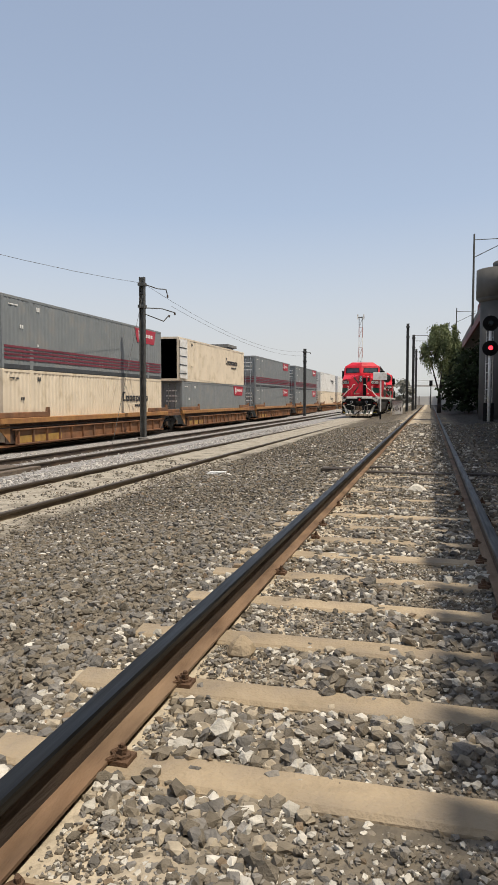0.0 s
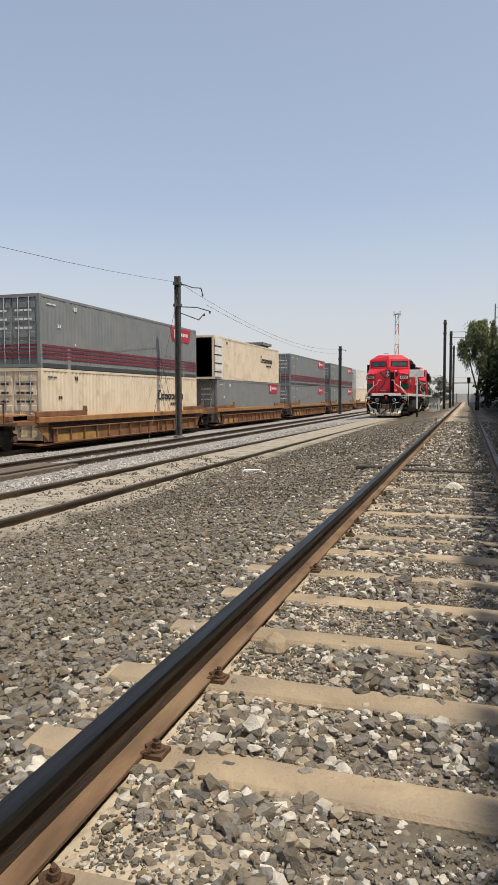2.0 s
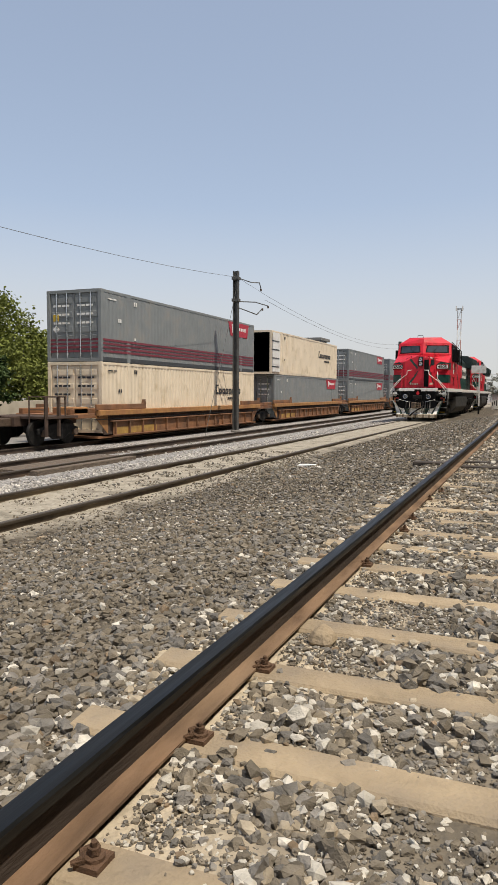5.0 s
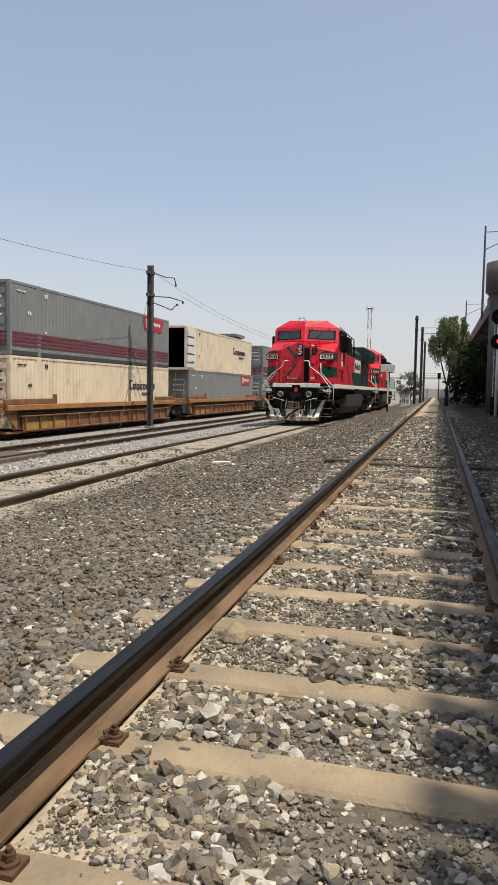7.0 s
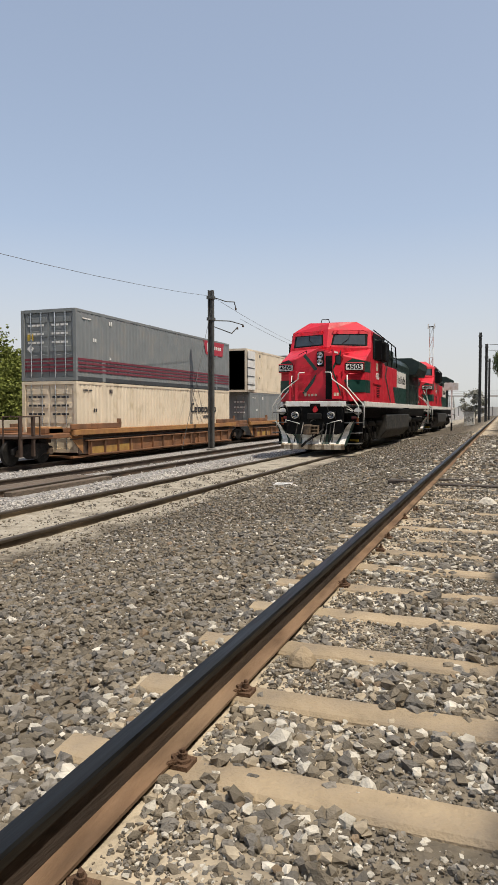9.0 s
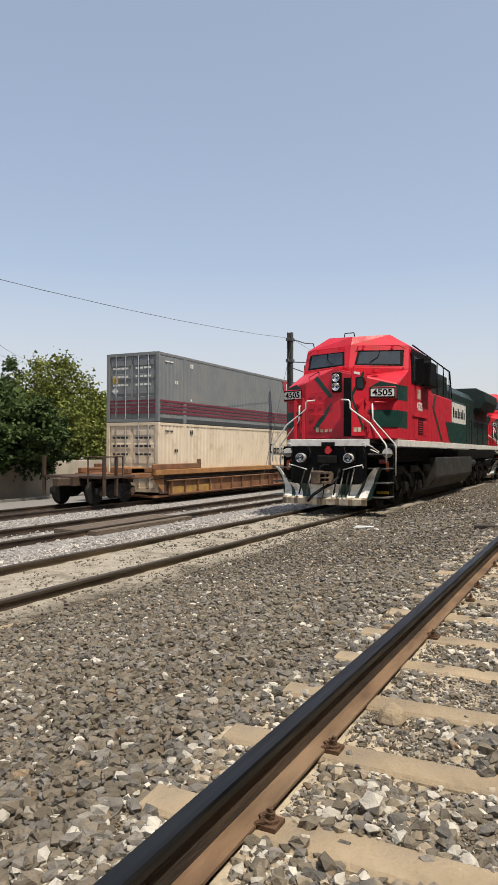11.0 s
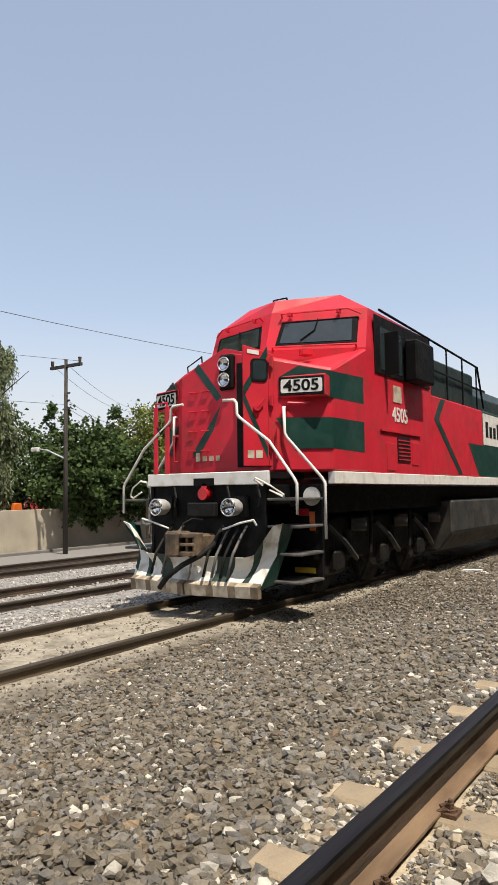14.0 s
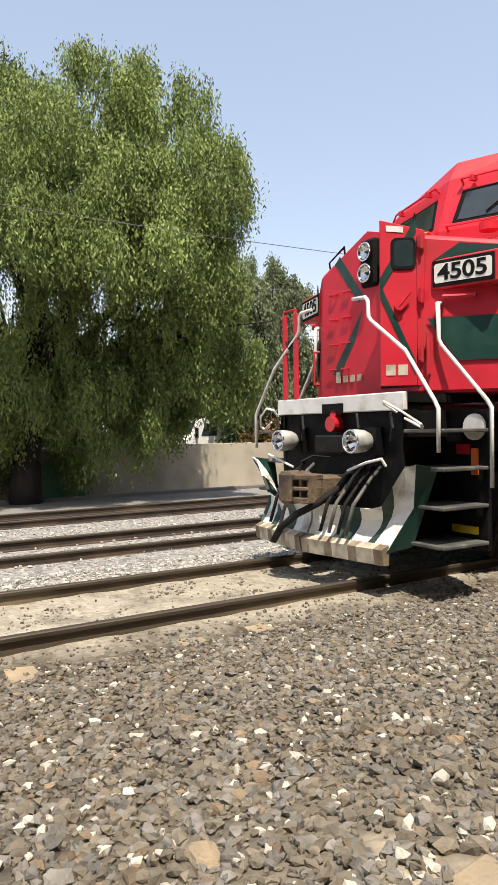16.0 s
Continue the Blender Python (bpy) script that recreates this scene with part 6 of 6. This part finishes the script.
for k in range(9):
    z0, z1 = k * 2.1, (k + 1) * 2.1
    mb = MB()
    for a, b in ((-1, -1), (1, -1), (1, 1), (-1, 1)):
        mb.cyl((a * 0.36, b * 0.36, z0), (a * 0.36, b * 0.36, z1), 0.05, 5)
    for s in (-1, 1):
        mb.cyl((-0.36, s * 0.36, z0), (0.36, s * 0.36, z1), 0.03, 4).cyl((s * 0.36, -0.36, z0), (s * 0.36, 0.36, z1), 0.03, 4).cyl((-0.36, s * 0.36, z1), (0.36, s * 0.36, z1), 0.03, 4)
    part("section", mb, M_WHITE if k in (3, 4, 6) else M_TOWRED if k % 2 else M_BLDGB, tw)
part("antenna", MB().box(-0.75, 0.75, -0.4, 0.4, 18.85, 19.0), M_STEELPOLE, tw)
for dx in (-0.62, 0.62):
    part("antenna", MB().box(dx - 0.12, dx + 0.12, -0.45, -0.2, 18.5, 19.5), M_BLDG, tw)

for i, (x, y, w, d, h, mt) in enumerate(((-30, 210, 22, 12, 4.5, M_BLDG), (-9, 260, 9, 8, 2.6, M_BLDGB), (10, 300, 12, 8, 3.0, M_BLDGB), (-60, 190, 26, 14, 6.0, M_BLDGB), (30, 330, 30, 12, 6, M_BLDGB), (-24, 75, 4, 3, 7.9, M_BLDGB))):
    bld = thing("building", "low pale flat-roofed building in the hazy distance" if i < 5 else "grey flat-roofed building behind the container train", "building", pose(x, y, -1.0))
    part("wall", MB().box(-w / 2, w / 2, 0, d, 0, h), mt, bld)
    part("roof", MB().box(-w / 2 - 0.3, w / 2 + 0.3, -0.3, d + 0.3, h, h + 0.3), M_CONC, bld)
    for k in range(int(w // 3)):
        part("window", MB().box(-w / 2 + 1 + k * 3, -w / 2 + 2.4 + k * 3, -0.04, -0.01, h * 0.45, h * 0.75), M_GLASS, bld)
for k, (x, y, rx, h) in enumerate(((-90, 330, 40, 7), (40, 340, 40, 4), (110, 300, 50, 8), (-170, 260, 50, 8))):
    tree("tree", "hazy line of trees on the horizon", x, y, -1, h, [(dx * rx / 3, 0, h * 0.5, rx / 4, 4, h * 0.5) for dx in (-2.4, -1.2, 0, 1.2, 2.4)], M_LEAF, 40 + k, 2600, 1.3, trunk_r=0.3)
fw = thing("far_wall", "long pale wall of panels closing the far end of the line", "wall", pose(0, 205, -0.6))
for k in range(24):
    part("wall_panel", MB().box(-36 + k * 3.0, -33.06 + k * 3.0, 0, 0.15, 0, 2.5), M_BLDG, fw, bev=0.02)
    part("wall_post", MB().box(-36.12 + k * 3.0, -35.9 + k * 3.0, -0.05, 0.2, 0, 2.65), M_CONC, fw)
fs = thing("railway_signal", "small dark signal standing far down the line", "signal", pose(0.1, 128, -0.45))
part("mast", MB().cyl((0, 0, 0), (0, 0, 4.4), 0.09, 8), M_STEELPOLE, fs)
part("signal_head", MB().box(-0.28, 0.28, -0.12, 0.12, 3.9, 4.9), M_BLACK, fs, bev=0.05)
br = thing("gantry", "pale steel footbridge crossing the tracks far away", "bridge", pose(0, 170, -0.5))
part("deck", MB().box(-14, 14, 0, 2, 4.6, 5.0), M_BLDG, br)
for x in (-13, -5, 4.5, 13):
    part("column", MB().box(x - 0.2, x + 0.2, 0.5, 1.5, 0, 4.6), M_BLDG, br)
part("railing", MB().box(-14, 14, 0, 0.05, 5.9, 6.0).box(-14, 14, 0, 0.05, 5.4, 5.46), M_BLDG, br)


# ---- small things on the ground ----
rock = thing("rock", "pale angular rock lying between the rails", "rock", pose(-0.15, 9.25, -0.02) @ Matrix.Scale(0.7, 4))
part("rock", MB().loft([(-0.22, -0.10, 0), (0.18, -0.13, 0), (0.24, 0.08, 0), (-0.12, 0.14, 0)], [(-0.05, -0.05, 0.15), (0.10, -0.06, 0.13), (0.10, 0.03, 0.12), (-0.02, 0.05, 0.16)]), M_STONE_W, rock, bev=0.03)
litter = thing("litter", "crumpled white plastic strip on the ballast", "litter", pose(-4.25, 14.2, -0.44))
part("strip", MB().loft([(-0.35, 0, 0.02), (-0.34, 0.1, 0.03), (-0.3, 0.1, 0.06), (-0.3, 0, 0.05)], [(0.1, -0.1, 0.04), (0.1, 0.0, 0.05), (0.1, 0.0, 0.08), (0.1, -0.1, 0.07)]), M_WHITE, litter)
part("strip", MB().loft([(0.05, -0.25, 0.02), (0.05, -0.1, 0.02), (0.05, -0.1, 0.05), (0.05, -0.25, 0.05)], [(0.5, -0.05, 0.02), (0.5, 0.06, 0.02), (0.5, 0.06, 0.05), (0.5, -0.05, 0.05)]), M_WHITE, litter)
for (x0, x1, y, w, a) in ((-1.75, -1.12, 11.7, 0.22, 2), (-0.95, 0.35, 11.25, 0.14, -3), (-0.98, -0.45, 12.1, 0.12, 5), (0.55, 1.2, 11.3, 0.2, 0)):
    pl = thing("timber", "dark decayed timber lying across the track bed", "timber", pose((x0 + x1) / 2, y, -0.04, 0, 0, a))
    part("beam", MB().box(-(x1 - x0) / 2, (x1 - x0) / 2, -w / 2, w / 2, 0, 0.07), M_TIMBER_DARK, pl, bev=0.012)
big = thing("rock", "large rounded brown stone resting on the ballast", "rock", pose(-1.9, 0.88, -0.08) @ Matrix.Scale(0.6, 4))
part("rock", MB().loft([(-0.14, -0.09, 0), (0.12, -0.10, 0), (0.16, 0.06, 0), (-0.08, 0.12, 0)], [(-0.07, -0.05, 0.09), (0.06, -0.05, 0.08), (0.08, 0.03, 0.08), (-0.04, 0.06, 0.09)]), M_TIE, big, bev=0.03)
st = thing("rock", "ochre boulder wedged beside the rail clip", "rock", pose(-0.83, 3.12, -0.02))
part("rock", MB().loft([(-0.07, -0.09, 0), (0.07, -0.10, 0), (0.08, 0.07, 0), (-0.05, 0.1, 0)], [(-0.04, -0.05, 0.10), (0.04, -0.05, 0.09), (0.04, 0.03, 0.09), (-0.02, 0.05, 0.10)]), M_TIE, st, bev=0.03)

# ---- sleepers ----
tie_ring0 = [(-1.16, -0.12, -0.2), (1.28, -0.12, -0.2), (1.28, 0.12, -0.2), (-1.16, 0.12, -0.2)]
tie_me = MB().loft(tie_ring0, [(-1.12, -0.09, 0.012), (1.26, -0.09, 0.012), (1.26, 0.09, 0.012), (-1.14, 0.09, 0.012)]).mesh("sleeper", bev=0.014)
tie_me.materials.append(M_TIE)
clip_mb = MB().box(-0.055, 0.055, -0.065, 0.065, 0.0, 0.022).cyl((0.0, 0, 0.02), (0.0, 0, 0.036), 0.046, 12).cyl((0.0, 0, 0.036), (0.0, 0, 0.064), 0.027, 6).cyl((0, 0, 0.06), (0, 0, 0.082), 0.014, 8)
clip_mb.tube([(-0.06, -0.075, 0.028), (-0.02, -0.05, 0.038), (-0.06, 0.0, 0.034), (-0.02, 0.05, 0.038), (-0.06, 0.085, 0.026)], 0.011, 6)
clip_mb.v = [(x * 0.6, y * 0.6, z * 0.7) for x, y, z in clip_mb.v]
clip_me = clip_mb.mesh("rail_clip")
clip_me.materials.append(M_CLIP)
TIE_Y = [2.05 + 0.632 * (i - 6) for i in range(80)]
rngt = random.Random(4)
for y in TIE_Y:
    dz = rngt.uniform(-0.016, -0.002) - 0.022 * smooth(5, 14, y)
    t = new("sleeper", tie_me)
    t.matrix_basis = pose(-0.29 + rngt.uniform(-0.03, 0.03), y, dz, 0, 0, rngt.uniform(-0.9, 0.9))
    tagged(t, "dusty tan concrete sleeper half buried in ballast", "sleeper", "concrete sleepers of the near track")
    if y < 10:
        for x, turn in ((XL + 0.105, 0), (XL - 0.105, 180), (XR + 0.105, 0), (XR - 0.105, 180)):
            if rngt.random() < 0.3 and y > 1.8:
                continue
            c = new("rail_clip", clip_me)
            c.parent = t
            c.matrix_basis = pose(x + 0.29, 0, 0.012, 0, 0, turn)
t2_me = MB().loft([(-1.28, -0.13, -0.2), (1.28, -0.13, -0.2), (1.28, 0.13, -0.2), (-1.28, 0.13, -0.2)], [(-1.27, -0.11, 0.0), (1.27, -0.11, 0.0), (1.27, 0.11, 0.0), (-1.27, 0.11, 0.0)]).mesh("sleeper", bev=0.012)
t2_me.materials.append(M_TIE)
for i in range(62):
    y = -4 + i * 0.64
    x, z = track_mid(max(0, y))
    t = new("sleeper", t2_me)
    t.matrix_basis = pose(x + rngt.uniform(-0.04, 0.04), y, z - 0.142 + rngt.uniform(-0.022, 0.004), 0, 0, rngt.uniform(-1.2, 1.2))
    tagged(t, "sand-covered concrete sleeper, its end just showing", "sleeper", "sandy sleepers of the second track")
t3_me = MB().box(-1.25, 1.25, -0.11, 0.11, -0.15, 0.0).mesh("sleeper", bev=0.012)
t3_me.materials.append(M_WOOD)
for i in range(56):
    t = new("sleeper", t3_me)
    t.matrix_basis = pose(mid3(0) + rngt.uniform(-0.06, 0.06), -6 + i * 0.6, -0.735 + rngt.uniform(-0.01, 0.012), 0, 0, rngt.uniform(-1.5, 1.5))
    tagged(t, "weathered wooden sleeper of the gravel siding", "sleeper", "wooden sleepers of the siding")
cross = thing("crossing_planks", "worn brown plank crossing between the siding rails", "crossing", pose(0, 0, 0))
for k in range(5):
    part("plank", MB().box(-11.15 + k * 0.25, -10.93 + k * 0.25, 12.4, 16.5, -0.72, -0.60), M_WOOD, cross, bev=0.01)

# ---- ballast stones ----
def chip(fine):
    """A crushed stone: a block with its corners cut off, or a plain block for those farther away."""
    if not fine:
        v = np.array([(x, y, z) for z in (-1, 1) for y in (-1, 1) for x in (-1, 1)], float) * 0.66
        q = [(0, 2, 3, 1), (4, 5, 7, 6), (0, 1, 5, 4), (2, 6, 7, 3), (0, 4, 6, 2), (1, 3, 7, 5)]
    else:
        v = np.array([(x, y, 0) for x in (-1, 1) for y in (-1, 1)] + [(x, 0, z) for x in (-1, 1) for z in (-1, 1)] + [(0, y, z) for y in (-1, 1) for z in (-1, 1)], float) * 0.74
        q = [(0, 4, 1, 5), (2, 7, 3, 6), (0, 9, 2, 8), (1, 10, 3, 11), (4, 8, 6, 10), (5, 11, 7, 9)]
        q += [(0, 8, 4), (0, 5, 9), (1, 4, 10), (1, 11, 5), (2, 6, 8), (2, 9, 7), (3, 10, 6), (3, 7, 11)]
    f = [(p[0], p[i], p[i + 1]) for p in q for i in range(1, len(p) - 1)]
    out = []
    for t in f:
        n = np.cross(v[t[1]] - v[t[0]], v[t[2]] - v[t[0]])
        out.append(t if np.dot(n, v[list(t)].sum(0)) > 0 else (t[0], t[2], t[1]))
    return v, np.array(out)


def stones(xyz, size, rng, name, fine=True):
    """Angular stones as one mesh: a jittered chip at each place."""
    v0, f0 = chip(fine)
    n, k = len(xyz), len(v0)
    v = v0[None] * (1 + rng.uniform(-0.24, 0.20, (n, k, 1))) + rng.normal(0, 0.11, (n, k, 3))
    v = v * np.stack([rng.uniform(0.85, 1.45, n), rng.uniform(0.7, 1.1, n), rng.uniform(0.5, 0.9, n)], 1)[:, None, :]
    a, b = rng.uniform(0, 2 * np.pi, n), rng.normal(0, 0.7, n)
    ca, sa, cb, sb = np.cos(a), np.sin(a), np.cos(b), np.sin(b)
    x, y, z = v[..., 0], v[..., 1] * cb[:, None] - v[..., 2] * sb[:, None], v[..., 1] * sb[:, None] + v[..., 2] * cb[:, None]
    v = np.stack([x * ca[:, None] - y * sa[:, None], x * sa[:, None] + y * ca[:, None], z], 2)
    v = v * size[:, None, None] * 0.5 + xyz[:, None, :]
    f = (f0[None] + (np.arange(n) * k)[:, None, None]).reshape(-1, 3)
    me = bpy.data.meshes.new(name)
    me.vertices.add(n * k)
    me.vertices.foreach_set("co", v.reshape(-1))
    me.loops.add(len(f) * 3)
    me.loops.foreach_set("vertex_index", f.reshape(-1).astype(np.int32))
    me.polygons.add(len(f))
    me.polygons.foreach_set("loop_start", np.arange(0, len(f) * 3, 3, dtype=np.int32))
    me.polygons.foreach_set("loop_total", np.full(len(f), 3, dtype=np.int32))
    me.polygons.foreach_set("use_smooth", np.zeros(len(f), dtype=bool))
    me.update(calc_edges=True)
    return me


def scatter(rng, x0, x1, y0, y1, per_m2):
    n = int((x1 - x0) * (y1 - y0) * per_m2)
    return np.stack([rng.uniform(x0, x1, n), rng.uniform(y0, y1, n)], 1)


def free_of_track(p, rng):
    x, y = p[:, 0], p[:, 1]
    ty = np.abs(((y - TIE_Y[0] + 0.316) % 0.632) - 0.316)
    edge = 0.075 + 0.02 * np.sin(x * 9 + y * 3)
    on_tie = (x > -1.46) & (x < 1.0) & (ty < edge) & (rng.rand(len(x)) > 0.05 + np.where(x < -1.1, 0.3, 0.75) * np.clip((y - 3.5) / 7, 0, 1))
    clear = np.where(y > 4.5, 0.05, 0.085)
    on_rail = (np.abs(x - XL) < clear) | (np.abs(x - XR) < clear)
    xm = -6.13 - 0.0148 * y + 0.000577 * y * y
    sand = (np.abs(x - xm) < 0.72) & (rng.rand(len(x)) > 0.12 + 0.75 * (np.sin(y * 4.9 + x * 2) * np.sin(x * 5.1 + 1.3 * y) > 0.25)) | (np.abs(np.abs(x - xm) - 0.75) < 0.1)
    return ~(on_tie | on_rail | sand)


rngs = np.random.RandomState(8)
fields = [(-1.55, 1.05, 0.2, 7.0, 1500), (-1.55, 1.05, 7.0, 14.0, 850), (-1.55, 1.0, 14, 34, 240),
          (-4.9, -1.45, 0.0, 8.0, 1050), (-4.95, -1.45, 8.0, 16.0, 560), (-5.0, -1.45, 16.0, 40, 150), (-4.9, -4.2, -2.0, 0.0, 700), (-4.2, -1.5, -1.0, 0.0, 700),
          (1.05, 2.6, 1.0, 12.0, 260), (1.05, 3.2, 12.0, 34.0, 50), (-7.2, -4.9, -1, 18, 260)]
allp = np.concatenate([scatter(rngs, *q) for q in fields])
allp = allp[free_of_track(allp, rngs)]
zz = np.array([ground_z(x, y) for x, y in allp])
size = np.clip(rngs.lognormal(math.log(0.035), 0.34, len(allp)), 0.016, 0.068)
size = np.where((allp[:, 0] < -4.95), size * 0.62, size)
# patches of fine chippings lie between the coarse ones
fines = np.sin(allp[:, 0] * 5.3 + 1.7 * np.sin(allp[:, 1] * 2.1)) * np.sin(allp[:, 1] * 4.1 + allp[:, 0] * 1.3)
size = np.where((allp[:, 0] > -1.0) & (allp[:, 0] < 0.42), size * np.interp(fines, [-0.5, 0.4], [0.5, 1.15]), size)
size = np.where((np.abs(allp[:, 0] - 0.55) < 1.7) & (rngs.rand(len(allp)) < 0.012), size * 1.5, size)
size = np.where(np.hypot(allp[:, 0], allp[:, 1]) > 12, size * 1.35, size)
xyz = np.column_stack([allp, zz + size * rngs.uniform(0.05, 0.32, len(allp))])
kind = rngs.rand(len(allp))
inner = (allp[:, 0] > -1.5) & (allp[:, 0] < 0.9)
pale = kind < np.where(inner, 0.24, 0.055)
greyish = (~pale) & (kind > 0.66)
ochre = (~pale) & (kind > 0.625) & (kind <= 0.66)
size = np.where(pale, size * 0.88, size)
near = (np.hypot(allp[:, 0] + 0.3, allp[:, 1] - 2.4) < 1.1) & ~pale & (size > 0.042) & (size < 0.052)
pick = np.where(near)[0][:300]
rest = np.ones(len(allp), bool)
rest[pick] = False
for sel, nm, mt, lab in ((rest & ~pale & ~greyish & ~ochre, "ballast", M_STONE, "loose brown-grey crushed stone ballast"), (rest & pale, "ballast", M_STONE_W, "scattered pale limestone ballast pieces"), (rest & greyish, "ballast", M_STONE_G, "scattered grey ballast pieces"), (rest & ochre, "ballast", M_STONE_O, "scattered ochre-brown ballast pieces")):
    for fine in (True, False):
        s2 = sel & ((np.hypot(allp[:, 0], allp[:, 1]) < 8.3) == fine)
        me = stones(xyz[s2], size[s2], rngs, nm, fine)
        me.materials.append(mt)
        tagged(new(nm, me), lab, "ballast", kind="stuff")
# grit and fine chippings on the soil between the near sleepers
gr = scatter(rngs, -1.45, 0.42, 0.3, 5.0, 3400)
gy = np.abs(((gr[:, 1] - TIE_Y[0] + 0.316) % 0.632) - 0.316)
gr = gr[(np.abs(gr[:, 0] - XL) > 0.08) & ((gy > 0.10) | (rngs.rand(len(gr)) < 0.02))]
gz = np.array([ground_z(x, y) for x, y in gr])
gs = np.clip(rngs.lognormal(math.log(0.0105), 0.35, len(gr)), 0.005, 0.022)
gp = rngs.rand(len(gr))
for sel, mt, lab in ((gp < 0.62, M_STONE, "brown-grey grit between the sleepers"), ((gp >= 0.62) & (gp < 0.8), M_STONE_W, "pale limestone grit between the sleepers"), (gp >= 0.8, M_STONE_G, "grey grit between the sleepers")):
    me = stones(np.column_stack([gr[sel], gz[sel] + gs[sel] * 0.2]), gs[sel], rngs, "grit", False)
    me.materials.append(mt)
    tagged(new("grit", me), lab, "ballast", kind="stuff")
g3 = np.concatenate([scatter(rngs, -9.3, -7.2, -2, 22, 130), scatter(rngs, -9.3, -7.2, 22, 45, 30), scatter(rngs, -16, -9.3, 2, 24, 26)])
z3 = np.array([ground_z(x, y) for x, y in g3])
s3 = np.clip(rngs.lognormal(math.log(0.048), 0.3, len(g3)), 0.025, 0.09)
me = stones(np.column_stack([g3, z3 + s3 * 0.15]), s3, rngs, "gravel", False)
me.materials.append(M_GRAVEL)
tagged(new("gravel", me), "pale grey gravel between the rear tracks", "gravel", kind="stuff")
shapes = []
for k in range(12):
    me = stones(np.zeros((1, 3)), np.ones(1), rngs, "stone")
    me.materials.append(M_STONE1)
    shapes.append(me)
for i in pick:
    o = new("stone", shapes[i % 12])
    o.parent = ground
    o.matrix_basis = Matrix.LocRotScale(Vector(xyz[i]), Euler((rngs.uniform(-0.3, 0.3), rngs.uniform(-0.3, 0.3), rngs.uniform(0, 6.28))), Vector((size[i],) * 3))


# ---- bird ----
M_BIRD = mat("bird_black", (0.007, 0.008, 0.013), 0.45, var=0.2, scale=20)


def make_bird():
    b = thing("bird", "glossy black long-tailed bird flying across the sky", "bird")
    rings = [(-0.105, 0.006, 0), (-0.08, 0.020, 0.0), (-0.03, 0.036, -0.002), (0.03, 0.036, 0.0), (0.075, 0.026, 0.008), (0.10, 0.021, 0.012), (0.125, 0.017, 0.012), (0.14, 0.006, 0.010)]
    mb = MB()
    for (ya, ra, za), (yb, rb, zb) in zip(rings, rings[1:]):
        mb.cyl((0, ya, za), (0, yb, zb), ra, 10, rb)
    part("body", mb, M_BIRD, b, smooth=True)
    part("beak", MB().cyl((0, 0.138, 0.010), (0, 0.172, 0.006), 0.006, 6, 0.001), M_BIRD, b)
    part("tail", MB().loft([(-0.012, -0.09, 0.0), (0.012, -0.09, 0.0), (0.012, -0.09, 0.008), (-0.012, -0.09, 0.008)], [(-0.03, -0.26, -0.006), (0.03, -0.26, -0.006), (0.03, -0.26, 0.0), (-0.03, -0.26, 0.0)]), M_BIRD, b)
    wings = []
    for sx in (1, -1):
        poly = [(0, 0.06), (0.10, 0.075), (0.20, 0.05), (0.245, 0.0), (0.235, -0.03), (0.215, -0.02), (0.20, -0.05), (0.18, -0.035), (0.16, -0.06), (0.08, -0.055), (0, -0.05)]
        w = part("wing", MB().prism([(sx * x, y) for x, y in poly], "z", -0.004, 0.004), M_BIRD, b)
        w.matrix_basis = pose(sx * 0.02, 0.01, 0.012)
        wings.append((w, sx))
    return b, wings


bird, bird_wings = make_bird()
bird_heading = math.degrees(math.atan2(-10.4, 6.1))


def bird_motion():
    p0, v = Vector((-3.94, 6.11, 3.80)), Vector((10.4, 6.1, -0.35))
    rows = []
    for t in (0.0, 6.0, 12.0, 12.9, 13.0, 13.1, 13.2, 14.0, 16.0):
        p = p0 + v * (t - 13.0) + Vector((0, 0, 0.02 * (t - 13.0) ** 2 * 10))
        rows.append((t, Matrix.Translation(p) @ pose(0, 0, 0, 0, 0, bird_heading)))
    walk(bird, rows)
    for w, sx in bird_wings:
        beat = []
        for i in range(321):
            t = i * 0.05
            # down at 12.9, high at 13.1, level again at 13.2
            a = -math.cos((t - 12.93) * 2 * math.pi / 0.36) * 58 + 6
            beat.append((t, pose(sx * 0.02, 0.01, 0.012, 0, -a * sx, 0)))
        walk(w, beat)

motions()
